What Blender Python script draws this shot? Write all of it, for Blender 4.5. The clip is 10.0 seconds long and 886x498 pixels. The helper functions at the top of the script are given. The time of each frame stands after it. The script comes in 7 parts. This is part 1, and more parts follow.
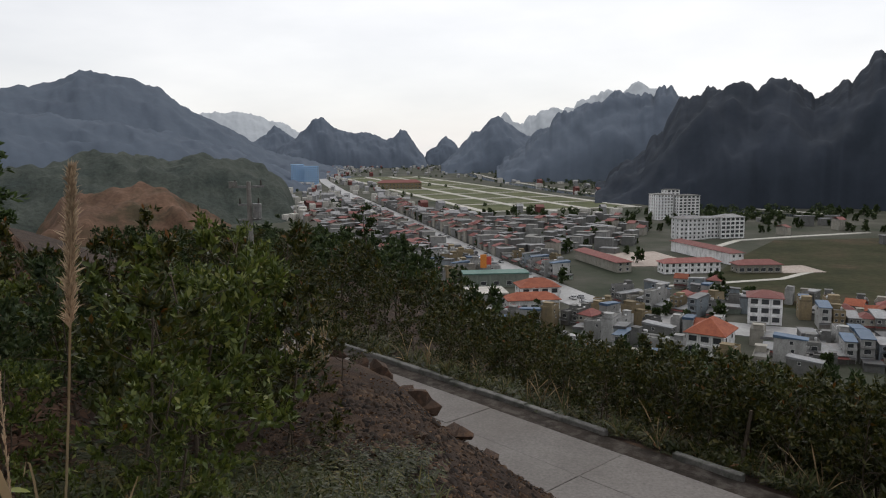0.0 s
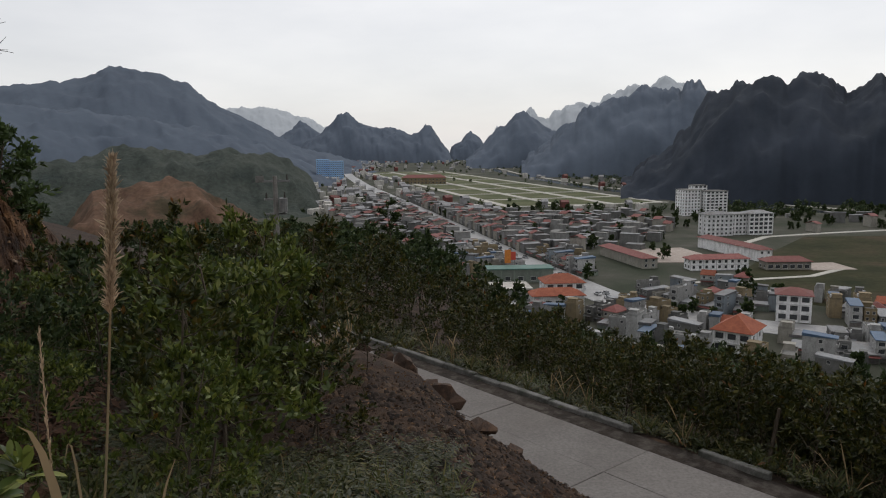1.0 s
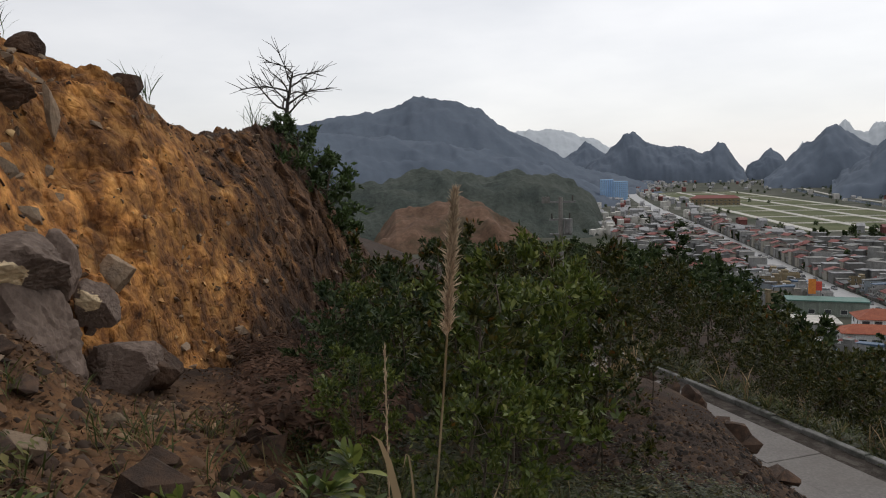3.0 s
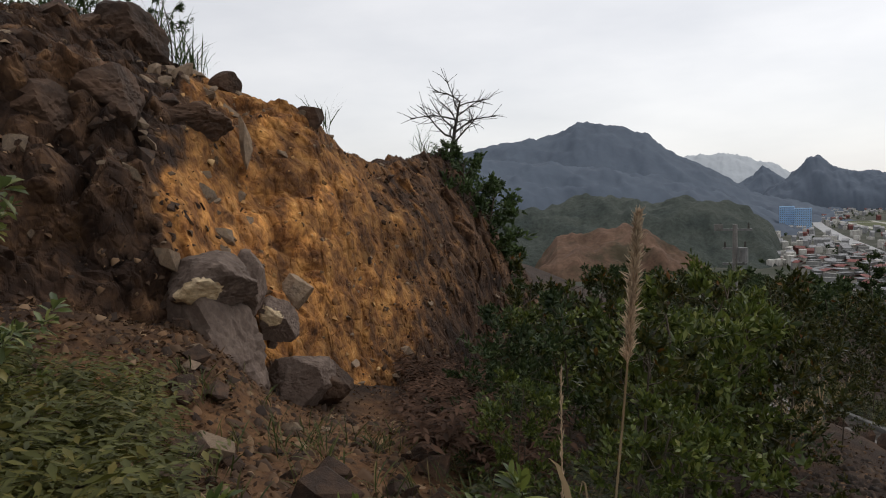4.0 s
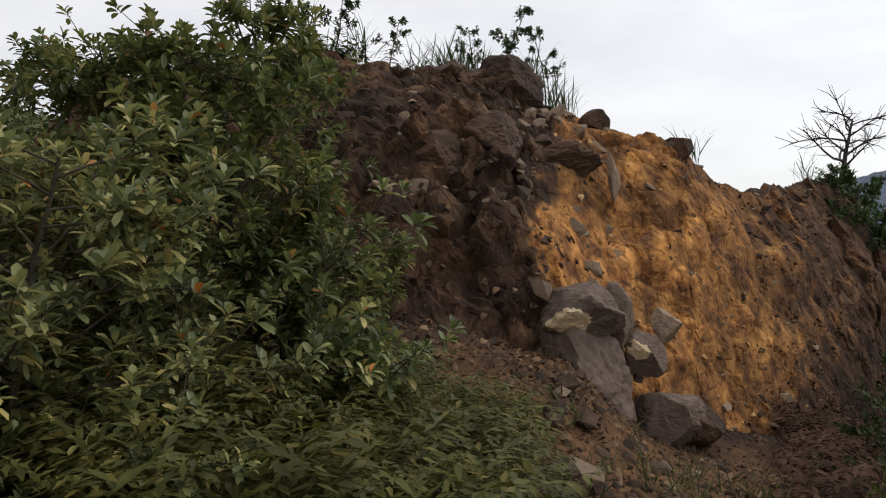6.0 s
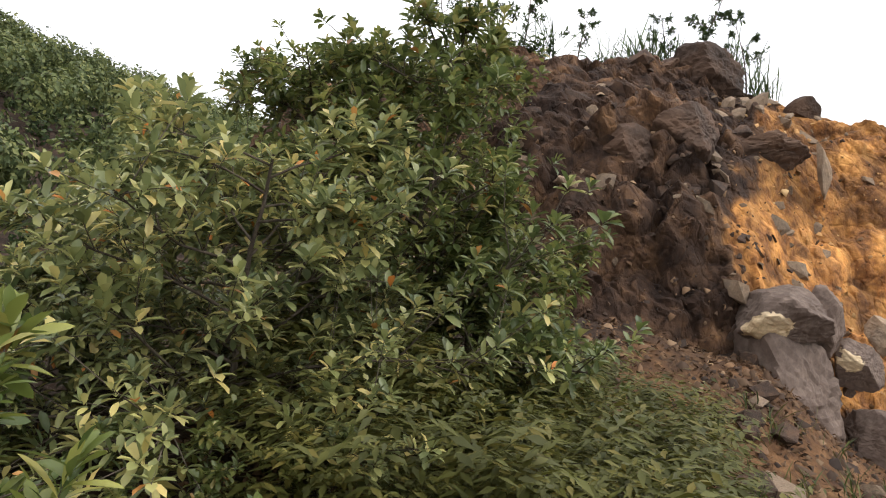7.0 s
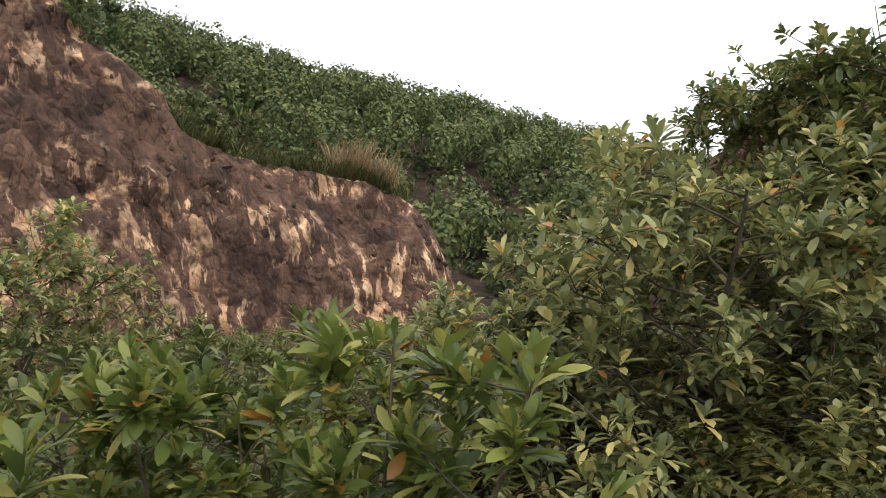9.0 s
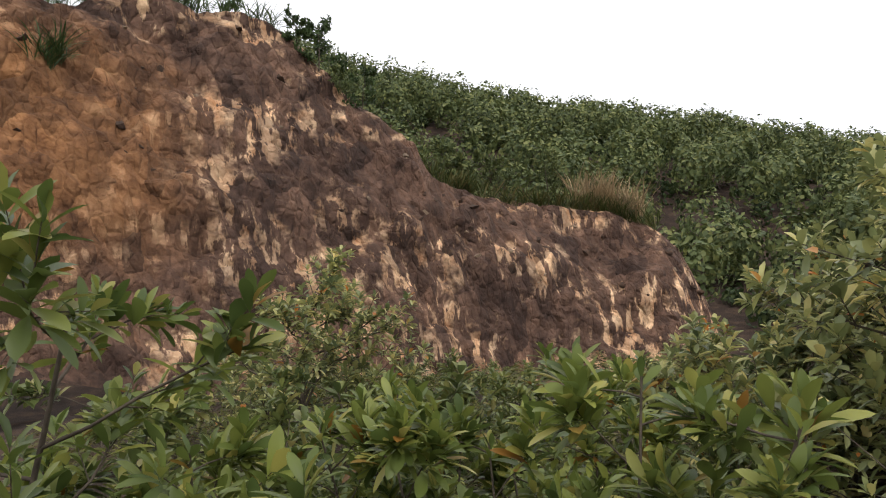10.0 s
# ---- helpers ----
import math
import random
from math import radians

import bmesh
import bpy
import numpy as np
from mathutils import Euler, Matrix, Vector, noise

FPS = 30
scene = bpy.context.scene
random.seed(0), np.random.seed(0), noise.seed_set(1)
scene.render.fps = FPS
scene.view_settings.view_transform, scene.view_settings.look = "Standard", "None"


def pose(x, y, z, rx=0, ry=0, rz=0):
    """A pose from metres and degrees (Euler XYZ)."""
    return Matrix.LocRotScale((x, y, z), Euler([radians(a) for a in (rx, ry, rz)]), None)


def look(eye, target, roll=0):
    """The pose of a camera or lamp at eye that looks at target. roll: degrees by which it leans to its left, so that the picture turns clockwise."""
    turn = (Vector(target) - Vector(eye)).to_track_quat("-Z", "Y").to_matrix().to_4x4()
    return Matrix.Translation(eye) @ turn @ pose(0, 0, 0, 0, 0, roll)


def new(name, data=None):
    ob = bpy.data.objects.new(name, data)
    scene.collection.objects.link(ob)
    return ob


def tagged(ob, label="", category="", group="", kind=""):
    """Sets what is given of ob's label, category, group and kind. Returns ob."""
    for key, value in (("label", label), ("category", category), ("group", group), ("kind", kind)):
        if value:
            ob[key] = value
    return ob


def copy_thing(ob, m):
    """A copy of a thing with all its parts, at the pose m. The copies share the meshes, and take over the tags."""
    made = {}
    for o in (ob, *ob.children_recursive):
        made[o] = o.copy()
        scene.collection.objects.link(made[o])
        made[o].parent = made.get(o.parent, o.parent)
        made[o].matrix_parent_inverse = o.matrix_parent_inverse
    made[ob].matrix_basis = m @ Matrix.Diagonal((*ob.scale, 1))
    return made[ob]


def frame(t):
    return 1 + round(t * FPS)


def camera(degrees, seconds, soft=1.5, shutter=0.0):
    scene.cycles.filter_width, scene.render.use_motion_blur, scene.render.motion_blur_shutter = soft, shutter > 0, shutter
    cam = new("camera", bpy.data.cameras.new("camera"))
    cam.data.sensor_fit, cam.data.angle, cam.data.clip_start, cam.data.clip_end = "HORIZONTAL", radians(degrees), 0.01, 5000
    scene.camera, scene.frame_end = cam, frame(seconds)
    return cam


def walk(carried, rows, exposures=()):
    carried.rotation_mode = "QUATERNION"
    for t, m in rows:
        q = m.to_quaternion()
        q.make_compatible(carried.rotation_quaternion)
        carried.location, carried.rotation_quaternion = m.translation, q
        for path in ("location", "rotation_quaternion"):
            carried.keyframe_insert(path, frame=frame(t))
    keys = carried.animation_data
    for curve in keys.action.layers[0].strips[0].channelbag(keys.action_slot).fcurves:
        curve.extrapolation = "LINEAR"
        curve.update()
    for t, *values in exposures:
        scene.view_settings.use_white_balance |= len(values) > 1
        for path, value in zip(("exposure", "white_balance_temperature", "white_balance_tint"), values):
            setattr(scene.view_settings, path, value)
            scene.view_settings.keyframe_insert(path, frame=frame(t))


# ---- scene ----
cam = camera(62.23, 10.0, soft=1.1)

PATH = [
    (0.0, pose(-0.000, 0.000, 64.000, 82.20, 0.53, 1.15)),
    (0.5, pose(-0.009, -0.012, 63.996, 82.11, 0.30, 1.76)),
    (1.0, pose(-0.016, -0.019, 63.991, 81.83, 0.51, 3.06)),
    (1.5, pose(-0.032, -0.030, 64.000, 82.15, 0.40, 4.52)),
    (2.0, pose(-0.051, -0.049, 64.000, 81.94, 0.54, 10.43)),
    (2.5, pose(-0.093, -0.013, 64.012, 82.40, 0.93, 16.67)),
    (3.0, pose(-0.138, -0.013, 64.020, 83.76, 1.31, 24.81)),
    (4.5, pose(-0.202, -0.061, 64.008, 87.88, 1.48, 41.80)),
    (5.0, pose(-0.239, -0.051, 64.013, 90.81, 1.76, 46.31)),
    (5.5, pose(-0.208, -0.120, 64.002, 90.66, 2.49, 54.66)),
    (6.0, pose(-0.182, -0.145, 64.004, 89.45, 1.71, 65.05)),
    (7.5, pose(-0.157, -0.183, 64.027, 90.12, 1.72, 85.93)),
    (8.0, pose(-0.198, -0.241, 64.024, 91.44, 3.49, 93.73)),
    (8.5, pose(-0.210, -0.273, 64.029, 93.09, 4.22, 101.55)),
    (9.0, pose(-0.219, -0.298, 64.025, 93.68, 3.36, 113.14)),
    (9.5, pose(-0.223, -0.291, 64.032, 94.79, 3.20, 122.05)),
    (10.0, pose(-0.219, -0.277, 64.041, 97.51, 4.19, 132.38)),
]
EXPOSURES = [(0.0, -0.05), (0.6, -0.22), (2.2, -0.2), (3.2, -0.08), (5.0, -0.1), (5.5, -0.24), (6.0, 0.12), (7.3, 1.28), (8.0, 1.3), (8.6, 1.14), (10.0, 0.8)]
walk(cam, PATH, EXPOSURES)

# ---- overcast daylight ----
SUN_YAW, SUN_UP = -22.0, 48.0
SUN_WAY = (-math.sin(radians(SUN_YAW)) * math.cos(radians(SUN_UP)), math.cos(radians(SUN_YAW)) * math.cos(radians(SUN_UP)), math.sin(radians(SUN_UP)))
world = bpy.data.worlds.new("world")
scene.world = world
world.use_nodes = True
nt = world.node_tree
nt.nodes.clear()
w_out = nt.nodes.new("ShaderNodeOutputWorld")
w_sky = nt.nodes.new("ShaderNodeTexSky")
w_sky.sky_type = "NISHITA"
w_sky.sun_disc = False
w_sky.sun_elevation = radians(SUN_UP)
w_sky.sun_rotation = radians(-SUN_YAW)
w_b1 = nt.nodes.new("ShaderNodeBackground")
w_b1.inputs["Strength"].default_value = 0.02
nt.links.new(w_sky.outputs[0], w_b1.inputs["Color"])
w_co = nt.nodes.new("ShaderNodeTexCoord")
w_map = nt.nodes.new("ShaderNodeMapping")
w_map.inputs["Scale"].default_value = (1.0, 1.0, 3.5)
w_n = nt.nodes.new("ShaderNodeTexNoise")
w_n.inputs["Scale"].default_value = 2.2
w_n.inputs["Detail"].default_value = 5.0
w_n.inputs["Roughness"].default_value = 0.55
w_r = nt.nodes.new("ShaderNodeValToRGB")
w_r.color_ramp.elements[0].position, w_r.color_ramp.elements[0].color = 0.3, (0.672, 0.67, 0.688, 1)
w_r.color_ramp.elements[1].position, w_r.color_ramp.elements[1].color = 0.7, (0.86, 0.843, 0.84, 1)
w_b2 = nt.nodes.new("ShaderNodeBackground")
w_b2.inputs["Strength"].default_value = 0.95
nt.links.new(w_co.outputs["Generated"], w_map.inputs["Vector"])
nt.links.new(w_map.outputs[0], w_n.inputs["Vector"])
nt.links.new(w_n.outputs["Fac"], w_r.inputs["Fac"])
w_dot = nt.nodes.new("ShaderNodeVectorMath")
w_dot.operation = "DOT_PRODUCT"
w_dot.inputs[1].default_value = SUN_WAY
nt.links.new(w_co.outputs["Generated"], w_dot.inputs[0])
w_mr = nt.nodes.new("ShaderNodeMapRange")
w_mr.inputs["From Min"].default_value, w_mr.inputs["From Max"].default_value = -0.6, 1.0
w_mr.inputs["To Min"].default_value, w_mr.inputs["To Max"].default_value = 0.84, 1.24
nt.links.new(w_dot.outputs["Value"], w_mr.inputs["Value"])
w_mul = nt.nodes.new("ShaderNodeVectorMath")
w_mul.operation = "SCALE"
nt.links.new(w_r.outputs[0], w_mul.inputs[0])
nt.links.new(w_mr.outputs[0], w_mul.inputs["Scale"])
nt.links.new(w_mul.outputs[0], w_b2.inputs["Color"])
w_add = nt.nodes.new("ShaderNodeAddShader")
nt.links.new(w_b1.outputs[0], w_add.inputs[0])
nt.links.new(w_b2.outputs[0], w_add.inputs[1])
nt.links.new(w_add.outputs[0], w_out.inputs["Surface"])

sun = new("sun", bpy.data.lights.new("sun", "SUN"))
sun.data.energy, sun.data.angle, sun.data.color = 0.7, radians(25), (1.0, 0.96, 0.9)
sun_way = Vector(SUN_WAY)
sun.matrix_world = look(sun_way * 100, (0, 0, 0))

# ---- materials ----
def mix_node(t, kind="MIX"):
    n = t.nodes.new("ShaderNodeMix")
    n.data_type, n.blend_type = "RGBA", kind
    return n


def noise_of(t, vec, scale, detail=6.0, rough=0.6):
    n = t.nodes.new("ShaderNodeTexNoise")
    n.inputs["Scale"].default_value, n.inputs["Detail"].default_value, n.inputs["Roughness"].default_value = scale, detail, rough
    if vec is not None:
        t.links.new(vec, n.inputs["Vector"])
    return n.outputs["Fac"]


def ramp_of(t, fac, stops):
    r = t.nodes.new("ShaderNodeValToRGB")
    while len(r.color_ramp.elements) < len(stops):
        r.color_ramp.elements.new(0.5)
    for e, (p, c) in zip(r.color_ramp.elements, stops):
        e.position, e.color = p, (*c, 1) if len(c) == 3 else c
    t.links.new(fac, r.inputs["Fac"])
    return r.outputs[0]


def stretched(t, vec, scale, turn=(0, 0, 0)):
    m = t.nodes.new("ShaderNodeMapping")
    m.inputs["Scale"].default_value = scale
    m.inputs["Rotation"].default_value = turn
    t.links.new(vec, m.inputs["Vector"])
    return m.outputs[0]


def start_mat(name, rough=0.8, spec=0.3):
    m = bpy.data.materials.new(name)
    m.use_nodes = True
    t = m.node_tree
    b = t.nodes["Principled BSDF"]
    b.inputs["Roughness"].default_value = rough
    b.inputs["Specular IOR Level"].default_value = spec
    co = t.nodes.new("ShaderNodeTexCoord").outputs["Object"]
    return m, t, b, co


def relief(t, b, height, strength, distance):
    n = t.nodes.new("ShaderNodeBump")
    n.inputs["Strength"].default_value, n.inputs["Distance"].default_value = strength, distance
    t.links.new(height, n.inputs["Height"])
    t.links.new(n.outputs[0], b.inputs["Normal"])


def mottled(name, stops, scale, fine=None, rough=0.85, bump=0.3, depth=0.02, spec=0.25, stain=None, vary=0.0, grain=0.7):
    """A surface of one matter: a coarse ramp of colours, finer grain, relief, and a variation from object to object."""
    m, t, b, co = start_mat(name, rough, spec)
    col = ramp_of(t, noise_of(t, co, scale), stops)
    g = noise_of(t, co, fine or scale * 9, 8.0, 0.65)
    k = mix_node(t, "MULTIPLY")
    k.inputs["Factor"].default_value = grain
    t.links.new(col, k.inputs["A"])
    t.links.new(ramp_of(t, g, [(0.25, (0.45, 0.45, 0.45)), (0.75, (1.35, 1.35, 1.35))]), k.inputs["B"])
    out = k.outputs["Result"]
    if stain:
        s = mix_node(t)
        t.links.new(ramp_of(t, noise_of(t, stretched(t, co, stain[2]), 1.0), [(0.48, (0, 0, 0)), (0.62, (1, 1, 1))]), s.inputs["Factor"])
        t.links.new(out, s.inputs["A"])
        s.inputs["B"].default_value = (*stain[0], 1)
        f = t.nodes.new("ShaderNodeMath")
        f.operation = "MULTIPLY"
        f.inputs[1].default_value = stain[1]
        t.links.new(s.inputs["Factor"].links[0].from_socket, f.inputs[0])
        t.links.new(f.outputs[0], s.inputs["Factor"])
        out = s.outputs["Result"]
    if vary:
        h = t.nodes.new("ShaderNodeHueSaturation")
        r = t.nodes.new("ShaderNodeObjectInfo").outputs["Random"]
        v = t.nodes.new("ShaderNodeMapRange")
        v.inputs["To Min"].default_value, v.inputs["To Max"].default_value = 1 - vary, 1 + vary
        t.links.new(r, v.inputs["Value"])
        t.links.new(v.outputs[0], h.inputs["Value"])
        t.links.new(out, h.inputs["Color"])
        out = h.outputs["Color"]
    t.links.new(out, b.inputs["Base Color"])
    if bump:
        relief(t, b, g, bump, depth)
    return m


def leafy(name, stops, rough=0.5, spec=0.4, glow=0.25, coarse=None):
    """Leaves: each one takes its own colour; thin, so some light comes through."""
    m, t, b, co = start_mat(name, rough, spec)
    isl = t.nodes.new("ShaderNodeNewGeometry").outputs["Random Per Island"]
    col = ramp_of(t, isl, stops)
    k = mix_node(t, "MULTIPLY")
    k.inputs["Factor"].default_value = 0.8
    t.links.new(col, k.inputs["A"])
    t.links.new(ramp_of(t, noise_of(t, co, coarse or 1.6, 3.0), [(0.3, (0.55, 0.6, 0.6)), (0.7, (1.35, 1.3, 1.2))]), k.inputs["B"])
    out = k.outputs["Result"]
    t.links.new(out, b.inputs["Base Color"])
    tr = t.nodes.new("ShaderNodeBsdfTranslucent")
    t.links.new(out, tr.inputs["Color"])
    mx = t.nodes.new("ShaderNodeMixShader")
    mx.inputs[0].default_value = glow
    o = t.nodes["Material Output"]
    t.links.new(b.outputs[0], mx.inputs[1])
    t.links.new(tr.outputs[0], mx.inputs[2])
    t.links.new(mx.outputs[0], o.inputs["Surface"])
    return m


def plain_ramp(a, b):
    return [(0.3, a), (0.7, b)]


LEAF_NEAR = leafy("glossy_leaf", [(0.0, (0.066, 0.097, 0.026)), (0.5, (0.137, 0.172, 0.040)), (0.86, (0.233, 0.253, 0.058)), (0.985, (0.330, 0.293, 0.079)), (0.992, (0.244, 0.119, 0.024))], 0.4, 0.33, 0.36)
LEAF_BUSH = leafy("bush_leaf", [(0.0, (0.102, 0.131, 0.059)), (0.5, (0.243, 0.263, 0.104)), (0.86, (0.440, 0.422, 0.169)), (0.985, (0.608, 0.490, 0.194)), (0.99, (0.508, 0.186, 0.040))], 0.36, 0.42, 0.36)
LEAF_DARK = leafy("dark_bush_leaf", [(0.0, (0.070, 0.096, 0.034)), (0.5, (0.138, 0.167, 0.052)), (0.86, (0.235, 0.246, 0.077)), (0.985, (0.333, 0.284, 0.107)), (0.992, (0.248, 0.116, 0.032))], 0.36, 0.42, 0.36)
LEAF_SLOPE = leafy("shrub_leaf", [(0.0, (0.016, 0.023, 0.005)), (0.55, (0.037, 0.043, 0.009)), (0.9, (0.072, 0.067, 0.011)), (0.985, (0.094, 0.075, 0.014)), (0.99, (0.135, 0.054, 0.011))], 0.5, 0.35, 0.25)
# Paler, yellower copy of the shrub leaf; lit crowns put into its colour.
LEAF_SUNNY = leafy("lit_yellowish_leaf", [(0.0, (0.030, 0.048, 0.010)), (0.5, (0.075, 0.100, 0.017)), (0.9, (0.131, 0.153, 0.030)), (1.0, (0.175, 0.175, 0.052))], 0.5, 0.35, 0.25)
# Base colours lifted for the haze over the distant wood.
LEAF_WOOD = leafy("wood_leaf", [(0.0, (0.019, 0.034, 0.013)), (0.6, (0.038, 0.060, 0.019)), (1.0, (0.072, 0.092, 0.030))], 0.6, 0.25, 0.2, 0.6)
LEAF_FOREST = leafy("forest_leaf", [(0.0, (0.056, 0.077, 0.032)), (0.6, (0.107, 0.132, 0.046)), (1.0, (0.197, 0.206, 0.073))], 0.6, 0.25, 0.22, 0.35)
LEAF_RIDGE = leafy("ridge_leaf", [(0.0, (0.030, 0.052, 0.018)), (1.0, (0.077, 0.116, 0.035))], 0.5, 0.3, 0.2)
FERN = leafy("fern_frond", [(0.0, (0.051, 0.055, 0.013)), (0.7, (0.094, 0.095, 0.019)), (1.0, (0.146, 0.120, 0.027))], 0.6, 0.3, 0.25)
GRASS = leafy("grass_blade", [(0.0, (0.038, 0.054, 0.015)), (0.6, (0.076, 0.093, 0.024)), (1.0, (0.168, 0.128, 0.054))], 0.6, 0.3, 0.25)
DRY = leafy("dry_grass", [(0.0, (0.240, 0.164, 0.091)), (1.0, (0.416, 0.312, 0.190))], 0.7, 0.2, 0.25)
REED = leafy("reed_plume", [(0.0, (0.378, 0.270, 0.189)), (1.0, (0.743, 0.567, 0.405))], 0.8, 0.1, 0.35)
DEAD = leafy("dead_twigs", [(0.0, (0.04, 0.024, 0.017)), (1.0, (0.11, 0.06, 0.04))], 0.8, 0.1, 0.1)
BARK = mottled("bark", plain_ramp((0.05, 0.038, 0.028), (0.12, 0.095, 0.07)), 6, 40, 0.9, 0.5, 0.01)
BARE_BARK = mottled("dead_wood", plain_ramp((0.035, 0.03, 0.027), (0.09, 0.08, 0.07)), 6, 40, 0.9, 0.5, 0.01)
CONCRETE = mottled("road_concrete", plain_ramp((0.127, 0.114, 0.104), (0.176, 0.161, 0.149)), 0.8, 14, 0.75, 0.15, 0.004, 0.4, ((0.084, 0.068, 0.056), 0.35, (0.211, 0.202, 0.201)), 0.06)
KERB = mottled("kerb_concrete", plain_ramp((0.112, 0.108, 0.101), (0.210, 0.203, 0.189)), 2.5, 25, 0.85, 0.3, 0.01, 0.3, ((0.035, 0.042, 0.028), 0.6, (2, 2, 2)), 0.08)
ROCK_DARK = mottled("dark_rock", plain_ramp((0.035, 0.023, 0.017), (0.090, 0.055, 0.037)), 2.2, 14, 0.85, 0.7, 0.03, 0.25, ((0.109, 0.058, 0.032), 0.4, (1.6, 1.6, 1.6)), 0.3)
ROCK_PALE = mottled("split_rock", plain_ramp((0.16, 0.11, 0.075), (0.34, 0.25, 0.165)), 2.5, 16, 0.85, 0.6, 0.02, 0.25, ((0.08, 0.06, 0.05), 0.6, (2.5, 2.5, 2.5)), 0.25)
LITTER = leafy("leaf_litter", [(0.0, (0.037, 0.021, 0.013)), (0.6, (0.105, 0.058, 0.032)), (1.0, (0.210, 0.131, 0.079))], 0.85, 0.15, 0.1)
STEEL = mottled("weathered_steel", plain_ramp((0.12, 0.12, 0.12), (0.22, 0.22, 0.21)), 5, 30, 0.5, 0.1, 0.002, 0.5)
CONC_POLE = mottled("pole_concrete", plain_ramp((0.16, 0.15, 0.14), (0.27, 0.26, 0.24)), 4, 30, 0.85, 0.2, 0.005)


def ground_mat():
    m, t, b, co = start_mat("hillside_soil", 0.95, 0.15)
    soil = ramp_of(t, noise_of(t, co, 0.9, 9, 0.65), [(0.3, (0.018, 0.013, 0.010)), (0.5, (0.036, 0.024, 0.018)), (0.64, (0.068, 0.043, 0.028)), (0.8, (0.13, 0.08, 0.048))])
    # Valley-floor colours, raised a little to imitate haze.
    far = ramp_of(t, noise_of(t, co, 0.02, 8, 0.6), [(0.35, (0.034, 0.042, 0.026)), (0.55, (0.072, 0.072, 0.056)), (0.75, (0.145, 0.138, 0.12))])
    sep = t.nodes.new("ShaderNodeSeparateXYZ")
    t.links.new(co, sep.inputs[0])
    plain = t.nodes.new("ShaderNodeMapRange")
    plain.inputs["From Min"].default_value, plain.inputs["From Max"].default_value = 45.0, 30.0
    t.links.new(sep.outputs["Z"], plain.inputs["Value"])
    x = mix_node(t)
    t.links.new(plain.outputs[0], x.inputs["Factor"])
    wash = t.nodes.new("ShaderNodeVectorMath")
    wash.operation = "DISTANCE"
    wash.inputs[1].default_value = (-5.2, 5.4, 61.5)
    t.links.new(co, wash.inputs[0])
    span = t.nodes.new("ShaderNodeMath")
    span.operation = "MULTIPLY_ADD"
    span.inputs[1].default_value = 9.0
    t.links.new(noise_of(t, co, 1.1, 8, 0.68), span.inputs[0])
    t.links.new(wash.outputs["Value"], span.inputs[2])
    amount = t.nodes.new("ShaderNodeMapRange")
    amount.inputs["From Min"].default_value, amount.inputs["From Max"].default_value = 6.2, 8.6
    amount.inputs["To Min"].default_value, amount.inputs["To Max"].default_value = 0.62, 0.0
    t.links.new(span.outputs[0], amount.inputs["Value"])
    washed = mix_node(t)
    t.links.new(amount.outputs[0], washed.inputs["Factor"])
    t.links.new(soil, washed.inputs["A"])
    t.links.new(ramp_of(t, noise_of(t, co, 4.0, 9, 0.7), [(0.35, (0.07, 0.036, 0.02)), (0.55, (0.2, 0.10, 0.043)), (0.72, (0.36, 0.2, 0.09))]), washed.inputs["B"])
    t.links.new(washed.outputs["Result"], x.inputs["A"])
    t.links.new(far, x.inputs["B"])
    t.links.new(x.outputs["Result"], b.inputs["Base Color"])
    relief(t, b, noise_of(t, co, 6, 10, 0.7), 0.8, 0.06)
    return m


def blocks(t, co, scale, stretch=(1, 1, 1), turn=(0, 0, 0), wobble=0.3):
    """Rock broken into angular blocks: a value for each block, and the distance from its cracks."""
    n = t.nodes.new("ShaderNodeTexNoise")
    n.inputs["Scale"].default_value, n.inputs["Detail"].default_value = scale * 0.8, 5.0
    t.links.new(co, n.inputs["Vector"])
    k = t.nodes.new("ShaderNodeVectorMath")
    k.operation = "MULTIPLY_ADD"
    k.inputs[1].default_value = (wobble / scale * 2,) * 3
    t.links.new(n.outputs["Color"], k.inputs[0])
    t.links.new(co, k.inputs[2])
    vec = stretched(t, k.outputs[0], stretch, turn)
    outs = []
    for feature in ("F1", "DISTANCE_TO_EDGE"):
        v = t.nodes.new("ShaderNodeTexVoronoi")
        v.feature = feature
        v.inputs["Scale"].default_value = scale
        t.links.new(vec, v.inputs["Vector"])
        outs.append(v.outputs["Color" if feature == "F1" else "Distance"])
    return outs


